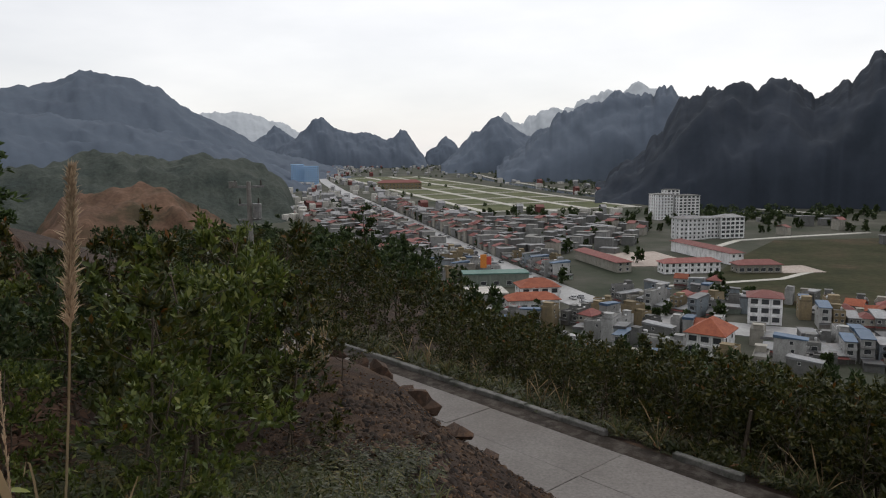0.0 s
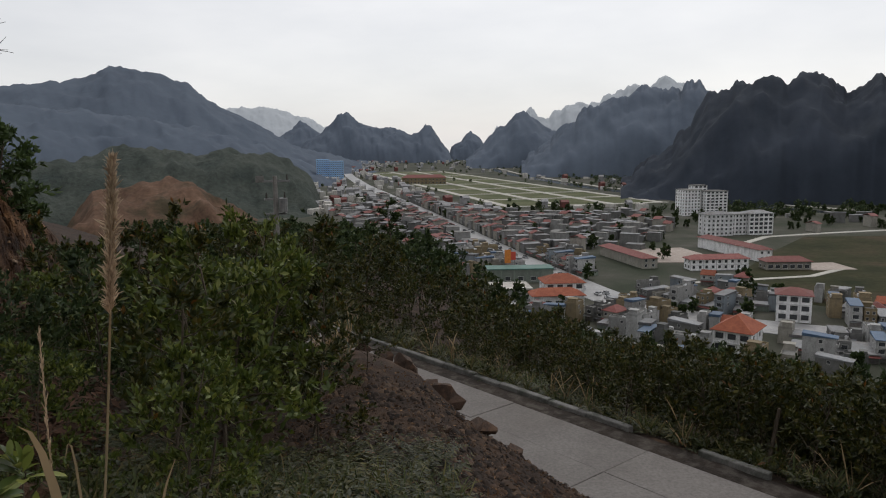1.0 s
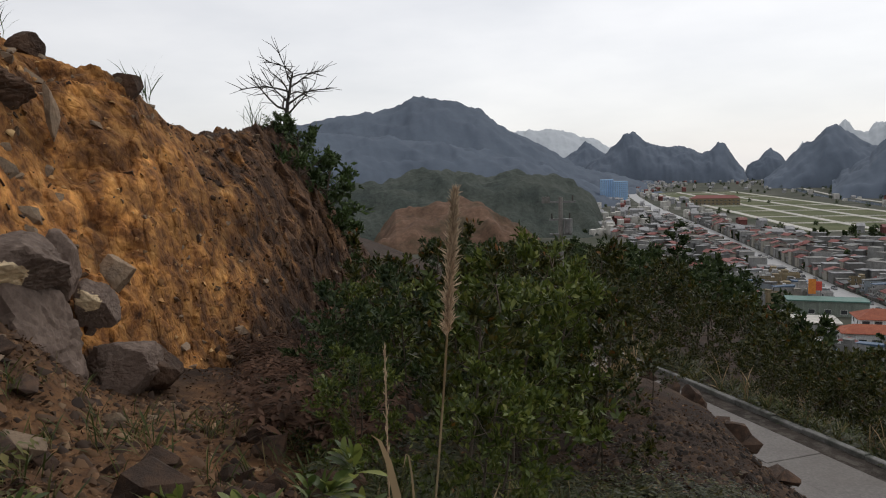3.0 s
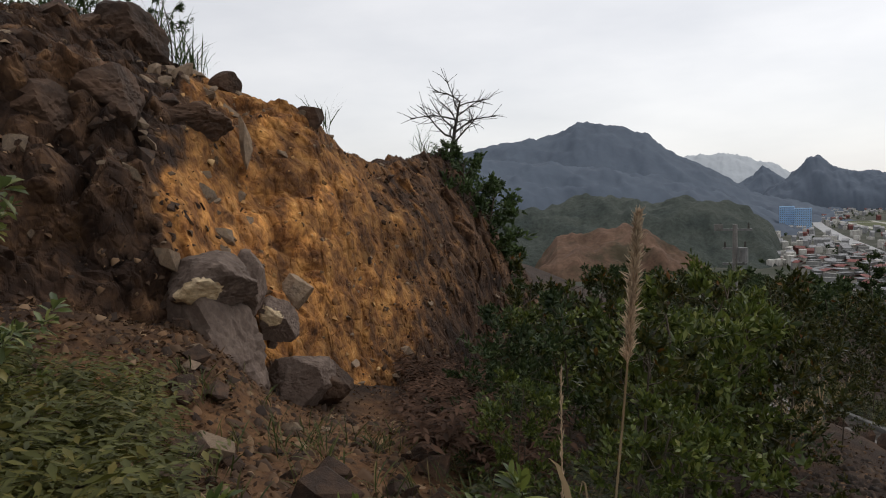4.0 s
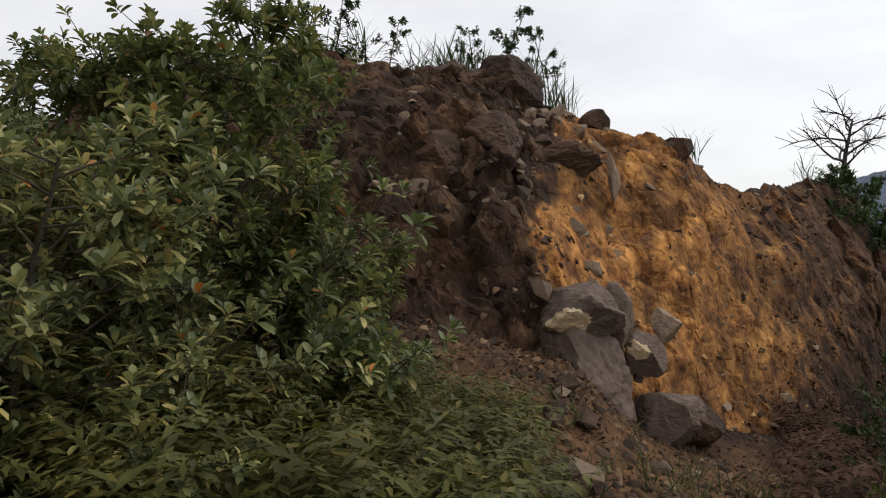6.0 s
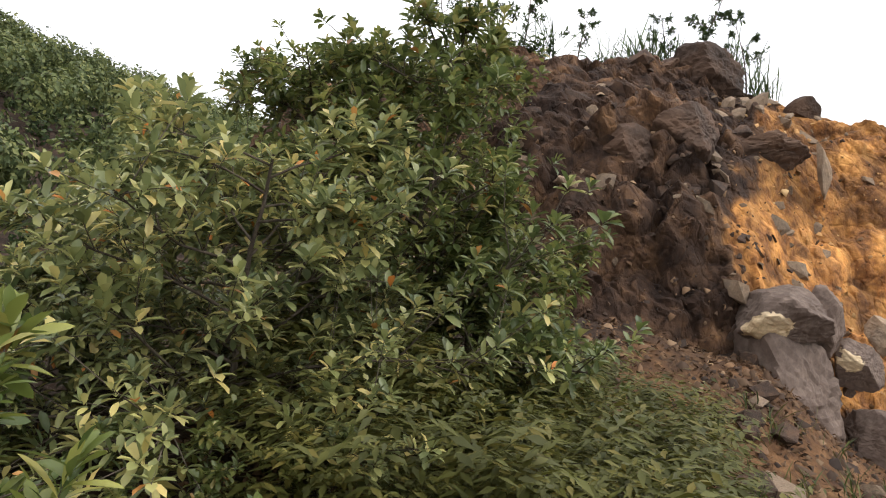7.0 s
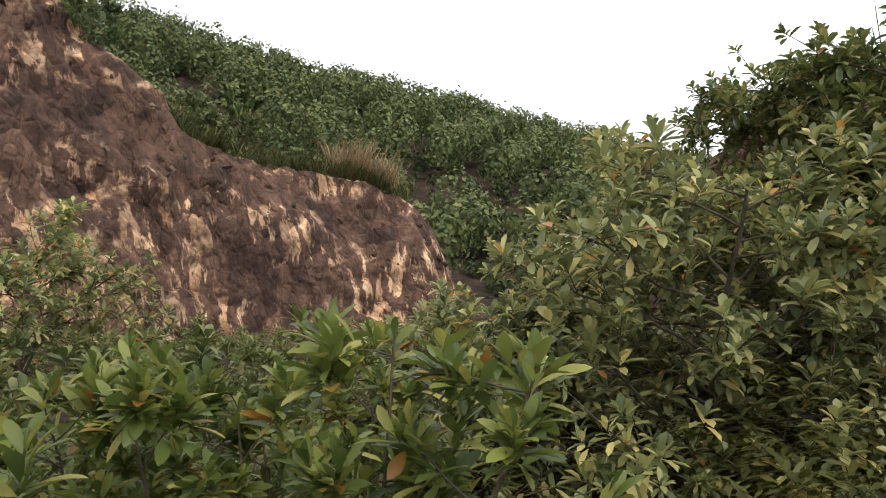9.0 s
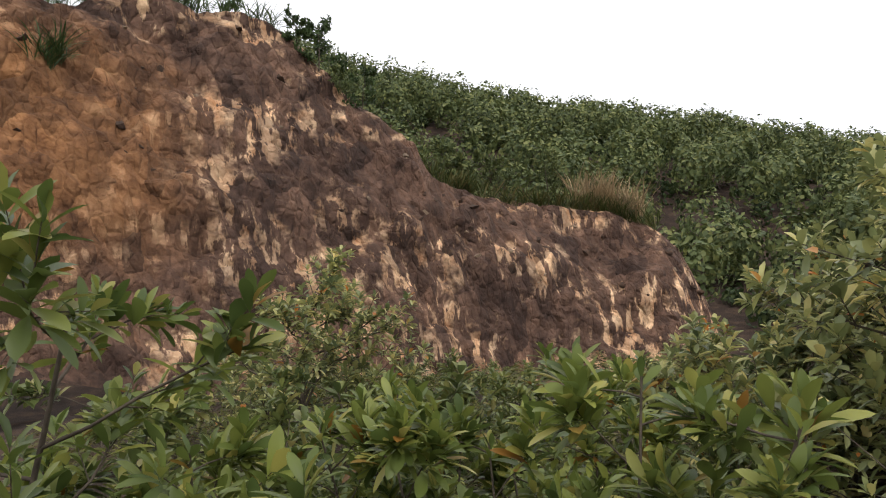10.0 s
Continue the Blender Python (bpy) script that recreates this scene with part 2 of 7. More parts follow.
def broken(t, b, col, co, scale, stretch, turn, depth, fine, grain):
    """Colour and relief of blocky rock over the colour col."""
    cell, edge = blocks(t, co, scale, stretch, turn)
    cell2, edge2 = blocks(t, co, scale * 2.7, stretch, turn)
    out = col
    for c, stops in ((cell, [(0.1, (0.65, 0.63, 0.64)), (0.5, (1.25, 1.2, 1.14)), (0.9, (1.85, 1.76, 1.62))]), (cell2, [(0.1, (0.72, 0.7, 0.7)), (0.9, (1.28, 1.26, 1.24))])):
        k = mix_node(t, "MULTIPLY")
        k.inputs["Factor"].default_value = 0.8
        t.links.new(out, k.inputs["A"])
        t.links.new(ramp_of(t, c, stops), k.inputs["B"])
        out = k.outputs["Result"]
    t.links.new(out, b.inputs["Base Color"])
    h = t.nodes.new("ShaderNodeMath")
    h.operation = "MULTIPLY_ADD"
    h.inputs[1].default_value = 0.45
    t.links.new(ramp_of(t, edge2, [(0.0, (0, 0, 0)), (0.16, (1, 1, 1))]), h.inputs[0])
    t.links.new(ramp_of(t, edge, [(0.0, (0, 0, 0)), (0.2, (1, 1, 1))]), h.inputs[2])
    h2 = t.nodes.new("ShaderNodeMath")
    h2.operation = "MULTIPLY_ADD"
    h2.inputs[1].default_value = grain
    t.links.new(noise_of(t, co, fine, 12, 0.7), h2.inputs[0])
    t.links.new(h.outputs[0], h2.inputs[2])
    relief(t, b, h2.outputs[0], 0.9, depth)


def attribute_of(t, name):
    n = t.nodes.new("ShaderNodeAttribute")
    n.attribute_name = name
    return n.outputs["Fac"]


def clay_face_mat():
    """Cut slope: ochre clay where it has slipped, weathered brown rock round it; each block has its own tone."""
    m, t, b, co = start_mat("cut_slope_clay", 0.92, 0.2)
    n2 = noise_of(t, co, 2.6, 10, 0.7)
    ochre = ramp_of(t, n2, [(0.32, (0.060, 0.029, 0.016)), (0.44, (0.20, 0.092, 0.035)), (0.54, (0.37, 0.180, 0.058)), (0.63, (0.50, 0.265, 0.088)), (0.78, (0.62, 0.41, 0.20))])
    brown = ramp_of(t, n2, [(0.3, (0.015, 0.010, 0.008)), (0.48, (0.038, 0.024, 0.018)), (0.62, (0.085, 0.051, 0.033)), (0.76, (0.23, 0.13, 0.062))])
    fac = t.nodes.new("ShaderNodeMath")
    fac.operation = "MULTIPLY_ADD"
    fac.inputs[1].default_value = 1.5
    t.links.new(noise_of(t, co, 1.7, 8, 0.65), fac.inputs[0])
    t.links.new(attribute_of(t, "slip"), fac.inputs[2])
    mr = t.nodes.new("ShaderNodeMapRange")
    mr.inputs["From Min"].default_value, mr.inputs["From Max"].default_value = 1.3, 1.85
    mr.inputs["To Min"].default_value, mr.inputs["To Max"].default_value = 0.05, 1.0
    t.links.new(fac.outputs[0], mr.inputs["Value"])
    x = mix_node(t)
    t.links.new(mr.outputs[0], x.inputs["Factor"])
    t.links.new(brown, x.inputs["A"])
    t.links.new(ochre, x.inputs["B"])
    k = mix_node(t, "MULTIPLY")
    k.inputs["Factor"].default_value = 0.85
    t.links.new(x.outputs["Result"], k.inputs["A"])
    t.links.new(ramp_of(t, attribute_of(t, "tone"), [(0.18, (0.45, 0.42, 0.42)), (0.42, (0.85, 0.80, 0.76)), (0.6, (1.2, 1.12, 1.0)), (0.82, (2.0, 1.85, 1.6))]), k.inputs["B"])
    t.links.new(k.outputs["Result"], b.inputs["Base Color"])
    crumbs = t.nodes.new("ShaderNodeMath")
    crumbs.operation = "MULTIPLY_ADD"
    crumbs.inputs[1].default_value = 0.5
    t.links.new(ramp_of(t, blocks(t, co, 5.0, (1.0, 1.0, 0.7), (0.3, 0.5, 0.2))[1], [(0.0, (0, 0, 0)), (0.14, (1, 1, 1))]), crumbs.inputs[0])
    t.links.new(noise_of(t, co, 7.0, 12, 0.74), crumbs.inputs[2])
    relief(t, b, crumbs.outputs[0], 0.9, 0.05)
    return m


def quarry_mat():
    """Old quarry face: brown rock, pale scars that run down it, ochre earth at one end."""
    m, t, b, co = start_mat("quarry_rock", 0.9, 0.25)
    n2 = noise_of(t, co, 0.9, 10, 0.7)
    base = ramp_of(t, n2, [(0.3, (0.028, 0.018, 0.014)), (0.5, (0.082, 0.049, 0.036)), (0.7, (0.160, 0.098, 0.069))])
    st = noise_of(t, stretched(t, co, (1.8, 1.8, 0.5), (0.45, 0.3, 0.2)), 0.75, 8, 0.64)
    x = mix_node(t)
    both = mix_node(t, "MULTIPLY")
    both.inputs["Factor"].default_value = 1.0
    t.links.new(ramp_of(t, st, [(0.505, (0, 0, 0)), (0.54, (0.95, 0.95, 0.95))]), both.inputs["A"])
    t.links.new(ramp_of(t, noise_of(t, stretched(t, co, (0.2, 0.2, 0.3)), 1.0, 5, 0.65), [(0.47, (0.0, 0.0, 0.0)), (0.55, (1, 1, 1))]), both.inputs["B"])
    t.links.new(both.outputs["Result"], x.inputs["Factor"])
    t.links.new(base, x.inputs["A"])
    t.links.new(ramp_of(t, n2, [(0.35, (0.30, 0.16, 0.085)), (0.65, (0.60, 0.44, 0.29))]), x.inputs["B"])
    far = t.nodes.new("ShaderNodeVectorMath")
    far.operation = "DISTANCE"
    far.inputs[1].default_value = (-9.5, -29.0, 72.0)
    t.links.new(co, far.inputs[0])
    ad = t.nodes.new("ShaderNodeMath")
    ad.operation = "MULTIPLY_ADD"
    ad.inputs[1].default_value = 9.0
    t.links.new(noise_of(t, co, 0.35, 6, 0.6), ad.inputs[0])
    t.links.new(far.outputs["Value"], ad.inputs[2])
    mr = t.nodes.new("ShaderNodeMapRange")
    mr.inputs["From Min"].default_value, mr.inputs["From Max"].default_value = 8.0, 12.5
    mr.inputs["To Min"].default_value, mr.inputs["To Max"].default_value = 0.85, 0.0
    t.links.new(ad.outputs[0], mr.inputs["Value"])
    y = mix_node(t)
    t.links.new(mr.outputs[0], y.inputs["Factor"])
    t.links.new(x.outputs["Result"], y.inputs["A"])
    t.links.new(ramp_of(t, n2, [(0.3, (0.07, 0.031, 0.014)), (0.55, (0.20, 0.098, 0.042)), (0.75, (0.31, 0.175, 0.085))]), y.inputs["B"])
    broken(t, b, y.outputs["Result"], co, 0.9, (1.0, 1.0, 0.55), (0.35, 0.25, 0.2), 0.2, 2.6, 1.2)
    return m


GROUND = ground_mat()
CLAY = clay_face_mat()
QUARRY = quarry_mat()
# Distance haze is put into these base colours, paler and bluer farther off.
KARST_NEAR = mottled("hazed_scrub_on_limestone", plain_ramp((0.027, 0.034, 0.045), (0.042, 0.051, 0.068)), 0.012, 0.12, 0.95, 0.12, 2.0, 0.1, grain=0.15)
KARST_MID = mottled("hazed_limestone_scrub", plain_ramp((0.093, 0.114, 0.147), (0.121, 0.146, 0.185)), 0.006, 0.08, 0.95, 0.1, 2.5, 0.1, grain=0.15)
KARST_FAR = mottled("hazed_limestone", plain_ramp((0.40, 0.43, 0.46), (0.44, 0.47, 0.50)), 0.003, 0.05, 0.95, 0.08, 3.0, 0.1, grain=0.15)
MOUNTAIN = mottled("hazed_wooded_mountain", plain_ramp((0.083, 0.102, 0.133), (0.106, 0.130, 0.165)), 0.004, 0.06, 0.95, 0.12, 3.0, 0.1, grain=0.15)
# Haze is mixed into this green as well, lightening and greying it.
HILL = mottled("hazed_wooded_hill", plain_ramp((0.041, 0.053, 0.048), (0.083, 0.093, 0.079)), 0.025, 0.25, 0.95, 0.6, 3.0, 0.1)
CUT = mottled("stripped_earth", plain_ramp((0.088, 0.054, 0.038), (0.177, 0.109, 0.074)), 0.03, 0.3, 0.95, 0.5, 1.5, 0.1, ((0.034, 0.038, 0.022), 0.7, (0.027, 0.026, 0.038)))
DARK_SOIL = mottled("damp_dark_soil", plain_ramp((0.022, 0.018, 0.015), (0.055, 0.043, 0.034)), 1.5, 16, 0.95, 0.8, 0.03, 0.2, ((0.09, 0.08, 0.07), 0.62, (3.0, 3.0, 3.0)))

# ---- mesh helpers ----
EYE_Z = 64.0


def polar(yaw, d, z=0.0):
    return Vector((-math.sin(radians(yaw)) * d, math.cos(radians(yaw)) * d, EYE_Z + z))


def mesh_of(name, verts, faces, material, smooth=False):
    me = bpy.data.meshes.new(name)
    me.from_pydata([tuple(v) for v in verts] if not isinstance(verts, np.ndarray) else verts.tolist(), [], faces if isinstance(faces, list) else faces.tolist())
    for m in material if isinstance(material, (list, tuple)) else [material]:
        me.materials.append(m)
    if smooth:
        me.shade_smooth()
    return me


def part(name, me, parent, label=""):
    ob = new(name, me)
    ob.parent = parent
    return tagged(ob, label) if label else ob


def thing(name, label, category, group="", kind="", place=None):
    ob = tagged(new(name), label, category, group, kind)
    if place is not None:
        ob.matrix_basis = place
    return ob


class Stock:
    """Collects boxes and other pieces into one mesh."""

    def __init__(self):
        self.v, self.f = [], []

    def add(self, verts, faces):
        n = len(self.v)
        self.v += [tuple(p) for p in verts]
        self.f += [tuple(i + n for i in q) for q in faces]
        return self

    def box(self, x0, y0, z0, x1, y1, z1):
        return self.add([(x0, y0, z0), (x1, y0, z0), (x1, y1, z0), (x0, y1, z0), (x0, y0, z1), (x1, y0, z1), (x1, y1, z1), (x0, y1, z1)],
                        [(0, 3, 2, 1), (4, 5, 6, 7), (0, 1, 5, 4), (1, 2, 6, 5), (2, 3, 7, 6), (3, 0, 4, 7)])

    def tube(self, p0, p1, r0, r1, sides=6):
        p0, p1 = Vector(p0), Vector(p1)
        q = (p1 - p0).to_track_quat("Z", "Y")
        ring = [q @ Vector((math.cos(k * math.tau / sides), math.sin(k * math.tau / sides), 0)) for k in range(sides)]
        return self.add([p0 + r * r0 for r in ring] + [p1 + r * r1 for r in ring],
                        [(k, (k + 1) % sides, sides + (k + 1) % sides, sides + k) for k in range(sides)] + [tuple(reversed(range(sides))), tuple(range(sides, 2 * sides))])

    def mesh(self, name, material, smooth=False):
        return mesh_of(name, self.v, self.f, material, smooth)


def grid_faces(rows, cols, wrap=False):
    i, j = np.meshgrid(np.arange(rows - 1), np.arange(cols if wrap else cols - 1), indexing="ij")
    j2 = (j + 1) % cols
    return np.stack([i * cols + j, i * cols + j2, (i + 1) * cols + j2, (i + 1) * cols + j], -1).reshape(-1, 4)


def step(a, b, x):
    t = np.clip((x - a) / (b - a), 0, 1)
    return t * t * (3 - 2 * t)


def wave(x, y, scale, seed=0.0, octaves=4):
    """Cheap smooth noise from turned sines, about -1 to 1."""
    x, y = np.asarray(x, float), np.asarray(y, float)
    out, amp, k = np.zeros(np.broadcast(x, y).shape), 0.5, 1.0 / scale
    for o in range(octaves):
        a = 1.3 + 2.1 * o + seed
        u, v = x * math.cos(a) + y * math.sin(a), y * math.cos(a) - x * math.sin(a)
        out = out + amp * np.sin(u * k + 1.7 * np.sin(v * k * 0.83 + a) + seed * 3.1) * np.cos(v * k * 1.13 + 1.3 * np.sin(u * k * 0.71 + 2 * a))
        amp, k = amp * 0.55, k * 2.03
    return out


# ---- ground: one sheet from the hillside down to the plain and up the wooded hill ----
ROAD_Z, ROAD_MID, ROAD_OUT, ROAD_ALONG = 57.0, (1.65, 15.85), (0.727, 0.687), (0.687, -0.727)


def road_side(x, y):
    return (x - ROAD_MID[0]) * ROAD_OUT[0] + (y - ROAD_MID[1]) * ROAD_OUT[1]


def ground_z(x, y):
    x, y = np.asarray(x, float), np.asarray(y, float)
    r, yaw = np.hypot(x, y), np.degrees(np.arctan2(-x, y))
    s = road_side(x, y)
    near = 62.4 - 0.30 * np.maximum(y, 0) - 0.03 * np.minimum(y, 0) - 0.12 * np.clip(x, -9, 0) - 0.2 * np.clip(x, 0, 8)
    near = near + wave(x, y, 1.4, 0.4) * 0.16 * step(0.5, 3, r) + wave(x, y, 9, 1.4) * 0.2 * step(4, 12, r)
    left = step(60, 85, yaw) * (1 - step(165, 178, yaw))
    near = near - left * 0.085 * np.maximum(0, r - 8)
    near = near + 0.75 * step(6.2, 9.0, r) * step(50, 58, yaw) * (1 - step(94, 100, yaw)) * (1 - step(10, 14, r))
    # rim of the bank above the road
    rim = np.interp(yaw, [-24, -16, -9.5, -6.7, -3.5, 0.6, 2.4, 5.1, 9.6, 15, 22, 30], [0, -0.35, -0.6, -0.55, -0.35, 0.05, 0.5, 1.05, 1.4, 1.2, 0.5, 0])
    near = near + rim * step(-8.5, -2.3, s) * step(3, 7, r)
    slope = ROAD_Z - (0.42 - 0.15 * step(-3, 4, yaw) * (1 - step(14, 24, yaw))) * (s - 2.5) + wave(x, y, 16, 2.2) * 1.2 * step(4, 20, s)
    z = near + (ROAD_Z - near) * step(-2.2, -1.3, s)
    z = np.where(s > 2.5, slope, z)
    up = np.clip(0.128 + (yaw - 95) * 0.0051, 0, 0.42) * step(68, 80, yaw) * (1 - step(168, 178, yaw))
    hill = near + (EYE_Z + 132 * up - near) * step(0, 1, np.clip((r - 42) / 90, 0, 1)) ** 0.8 + wave(x, y, 22, 3.3) * 1.6 * step(45, 70, r)
    z = np.where((r > 42) & (yaw > 68) & (yaw < 178), hill, z)
    back = step(4, 60, -s) * (1 - left) * (1 - step(20, 60, y))
    z = z + back * 0.02 * np.maximum(0, r - 15)
    low = np.maximum(z, 0)
    return np.where(r > 200, low * (1 - step(200, 700, r)), low)


radii = np.concatenate([np.linspace(0.02, 5, 34), np.linspace(5.15, 30, 110), np.geomspace(30.4, 260, 90), np.geomspace(270, 4800, 40)])
turns = np.radians(np.concatenate([np.arange(-60, 170, 0.75), np.arange(170, 300, 4.0)]))
rr, aa = np.meshgrid(radii, turns, indexing="ij")
gx, gy = -np.sin(aa) * rr, np.cos(aa) * rr
tagged(new("ground", mesh_of("ground", np.stack([gx, gy, ground_z(gx, gy)], -1).reshape(-1, 3), grid_faces(len(radii), len(turns), True), GROUND, True)),
       "brown stony hillside soil falling to a flat valley floor", "ground", kind="structure")


# ---- hills and mountains ----
def ridge_hill(name, yaws, tans, dist, depth, material, label, rough, foot=-64.0, seed=0.0, cols=240, rows=44, steep=0.9, knob=0.0):
    """A long hill: its crest stands at dist, over the given bearings, with the given rise per metre of distance."""
    a = np.linspace(yaws[0], yaws[-1], cols)
    top = np.interp(a, yaws, tans) * dist
    # rounded knobs along a limestone crest
    knobs = np.zeros(cols)
    for size, share in ((2.7, 1.0), (1.3, 0.7), (0.62, 0.3), (0.27, 0.12)):
        knobs = knobs + knob * dist * share * (np.abs(np.sin(a * math.pi / size + seed + 0.9 * np.sin(a * 2.3 / size + seed))) ** 0.75 - 0.6)
    prof = np.linspace(-1, 1, rows)
    verts = []
    for p in prof:
        d = dist + depth * p + rough * 4.5 * wave(a * dist / 57, p * depth * 0.35 + seed, rough * 9, seed)
        k = math.cos(p * math.pi / 2) ** steep if abs(p) < 1 else 0.0
        z = foot - 2 + (top - foot) * k + knobs * k ** 6 + rough * (1.9 * wave(a * dist / 57, p * depth, rough * 5.0, seed + 1, 4) + 1.3 * np.abs(wave(a * dist / 57, p * depth, rough * 3.2, seed + 2, 3)) - 0.5) * min(1, k * 3)
        verts.append(np.stack([-np.sin(np.radians(a)) * d, np.cos(np.radians(a)) * d, EYE_Z + z], -1))
    return tagged(new(name, mesh_of(name, np.concatenate(verts), grid_faces(rows, cols), material, True)), label, "mountain" if dist > 900 else "hill", kind="structure")


MTN_L = "broad wooded mountain with a flat summit"
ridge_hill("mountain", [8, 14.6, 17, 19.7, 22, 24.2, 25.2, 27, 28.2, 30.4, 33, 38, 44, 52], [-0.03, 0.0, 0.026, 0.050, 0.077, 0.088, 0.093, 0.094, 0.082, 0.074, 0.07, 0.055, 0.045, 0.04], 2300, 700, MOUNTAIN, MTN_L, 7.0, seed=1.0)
ridge_hill("mountain_far", [10, 13, 16.5, 20, 24, 28], [0.0, 0.033, 0.049, 0.047, 0.04, 0.0], 3900, 500, KARST_FAR, "distant mountain ridge coloured pale for haze", 8.0, seed=2.0)
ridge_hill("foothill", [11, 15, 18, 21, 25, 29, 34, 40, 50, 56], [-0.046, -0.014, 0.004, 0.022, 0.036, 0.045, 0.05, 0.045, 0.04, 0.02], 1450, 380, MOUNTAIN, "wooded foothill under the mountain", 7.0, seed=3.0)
ridge_hill("hill", [12.4, 13.2, 14.8, 17, 19, 21.5, 24, 26.5, 29, 32, 36, 42], [-0.08, -0.045, -0.016, -0.009, -0.003, -0.01, -0.004, -0.002, -0.006, -0.02, -0.035, -0.08], 820, 170, HILL, "low wooded hill beside the town", 6.0, seed=4.0)
ridge_hill("quarry_hill", [16.6, 18.2, 20, 21.5, 22.8, 24.0, 25.2, 27, 28.6, 30.5], [-0.104, -0.085, -0.07, -0.056, -0.047, -0.044, -0.048, -0.055, -0.058, -0.1], 640, 90, CUT, "hillside stripped to bare reddish earth", 6.0, seed=5.0)

KNOB = 0.0062
K_NEAR, K_MID, K_FAR = "dark scrub-covered limestone range with steep flanks", "limestone hills behind the valley, coloured grey for haze", "limestone peaks in the distance, coloured pale for haze"
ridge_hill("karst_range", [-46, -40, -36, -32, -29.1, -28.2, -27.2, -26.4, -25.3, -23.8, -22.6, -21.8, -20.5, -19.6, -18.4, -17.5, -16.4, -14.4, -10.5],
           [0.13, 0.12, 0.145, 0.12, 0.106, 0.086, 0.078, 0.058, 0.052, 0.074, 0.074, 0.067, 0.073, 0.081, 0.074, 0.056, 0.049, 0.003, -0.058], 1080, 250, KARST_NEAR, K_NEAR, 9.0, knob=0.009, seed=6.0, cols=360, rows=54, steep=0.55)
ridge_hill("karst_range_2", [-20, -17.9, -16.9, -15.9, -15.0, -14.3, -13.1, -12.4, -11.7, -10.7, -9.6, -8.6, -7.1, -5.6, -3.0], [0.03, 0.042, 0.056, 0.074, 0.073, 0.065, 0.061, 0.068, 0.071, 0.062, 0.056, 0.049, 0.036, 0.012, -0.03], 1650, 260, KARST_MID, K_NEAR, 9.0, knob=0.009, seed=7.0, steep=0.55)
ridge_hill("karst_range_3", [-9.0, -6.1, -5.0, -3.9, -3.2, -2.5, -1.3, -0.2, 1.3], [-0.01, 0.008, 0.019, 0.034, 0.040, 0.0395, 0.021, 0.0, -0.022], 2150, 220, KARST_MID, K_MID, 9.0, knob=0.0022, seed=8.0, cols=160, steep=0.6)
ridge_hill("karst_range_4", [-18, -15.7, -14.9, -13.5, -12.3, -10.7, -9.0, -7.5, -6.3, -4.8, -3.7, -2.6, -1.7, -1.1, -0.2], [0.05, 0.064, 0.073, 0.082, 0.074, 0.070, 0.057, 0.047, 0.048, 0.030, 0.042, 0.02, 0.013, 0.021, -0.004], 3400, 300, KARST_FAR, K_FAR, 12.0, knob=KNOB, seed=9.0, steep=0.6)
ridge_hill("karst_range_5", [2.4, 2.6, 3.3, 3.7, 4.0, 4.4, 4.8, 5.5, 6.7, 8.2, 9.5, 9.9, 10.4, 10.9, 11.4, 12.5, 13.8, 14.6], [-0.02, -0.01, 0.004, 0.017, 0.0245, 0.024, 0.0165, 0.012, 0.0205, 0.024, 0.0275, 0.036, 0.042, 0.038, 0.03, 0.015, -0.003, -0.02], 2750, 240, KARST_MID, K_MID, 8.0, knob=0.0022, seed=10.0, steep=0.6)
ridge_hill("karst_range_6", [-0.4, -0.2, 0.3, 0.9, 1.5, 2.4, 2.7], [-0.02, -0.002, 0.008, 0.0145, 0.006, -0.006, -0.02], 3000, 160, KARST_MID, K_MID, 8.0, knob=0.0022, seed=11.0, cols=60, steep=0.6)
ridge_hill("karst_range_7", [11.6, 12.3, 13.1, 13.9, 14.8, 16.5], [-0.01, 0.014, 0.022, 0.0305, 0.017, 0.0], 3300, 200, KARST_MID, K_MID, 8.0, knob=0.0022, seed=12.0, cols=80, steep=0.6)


# ---- cut slopes ----
def slip_zone(a, z):
    """How far the cut slope is freshly slipped ochre clay, dark jointed rock, and dipping slabs, at a bearing and a height from eye level."""
    w = 1.6 * noise.fractal(Vector((a * 0.22, z * 1.1, 3.0)), 0.8, 2.1, 4)
    left = float(np.interp(z, [-3, -2.2, -1.2, -0.4, 0.4, 1.2, 2.2, 3.5], [50, 53, 56.0, 60.5, 59.5, 58.5, 57.2, 56.5])) + w
    right = float(np.interp(z, [-3, -2, -0.5, 0.5, 1.2, 2.0], [40.0, 38.5, 39.0, 40.5, 42.5, 44.5])) + w
    slip = max(0.0, min(1.0, (left - a) / 1.0)) * max(0.0, min(1.0, (a - right) / 4.0))
    dark = max(0.0, min(1.0, (a - left + 0.6) / 1.2))
    slab = max(0.0, min(1.0, (right + 3.5 - a) / 4.0))
    stain = dark * max(0.0, 0.42 - 0.03 * (a - left)) + slab * max(0.1, 1.0 - 0.105 * (right + 3.5 - a))
    return slip, dark, slab, min(1.0, slip + stain)


def old_face(a, z):
    return 0.35, 0.0, 0.3, 0.0


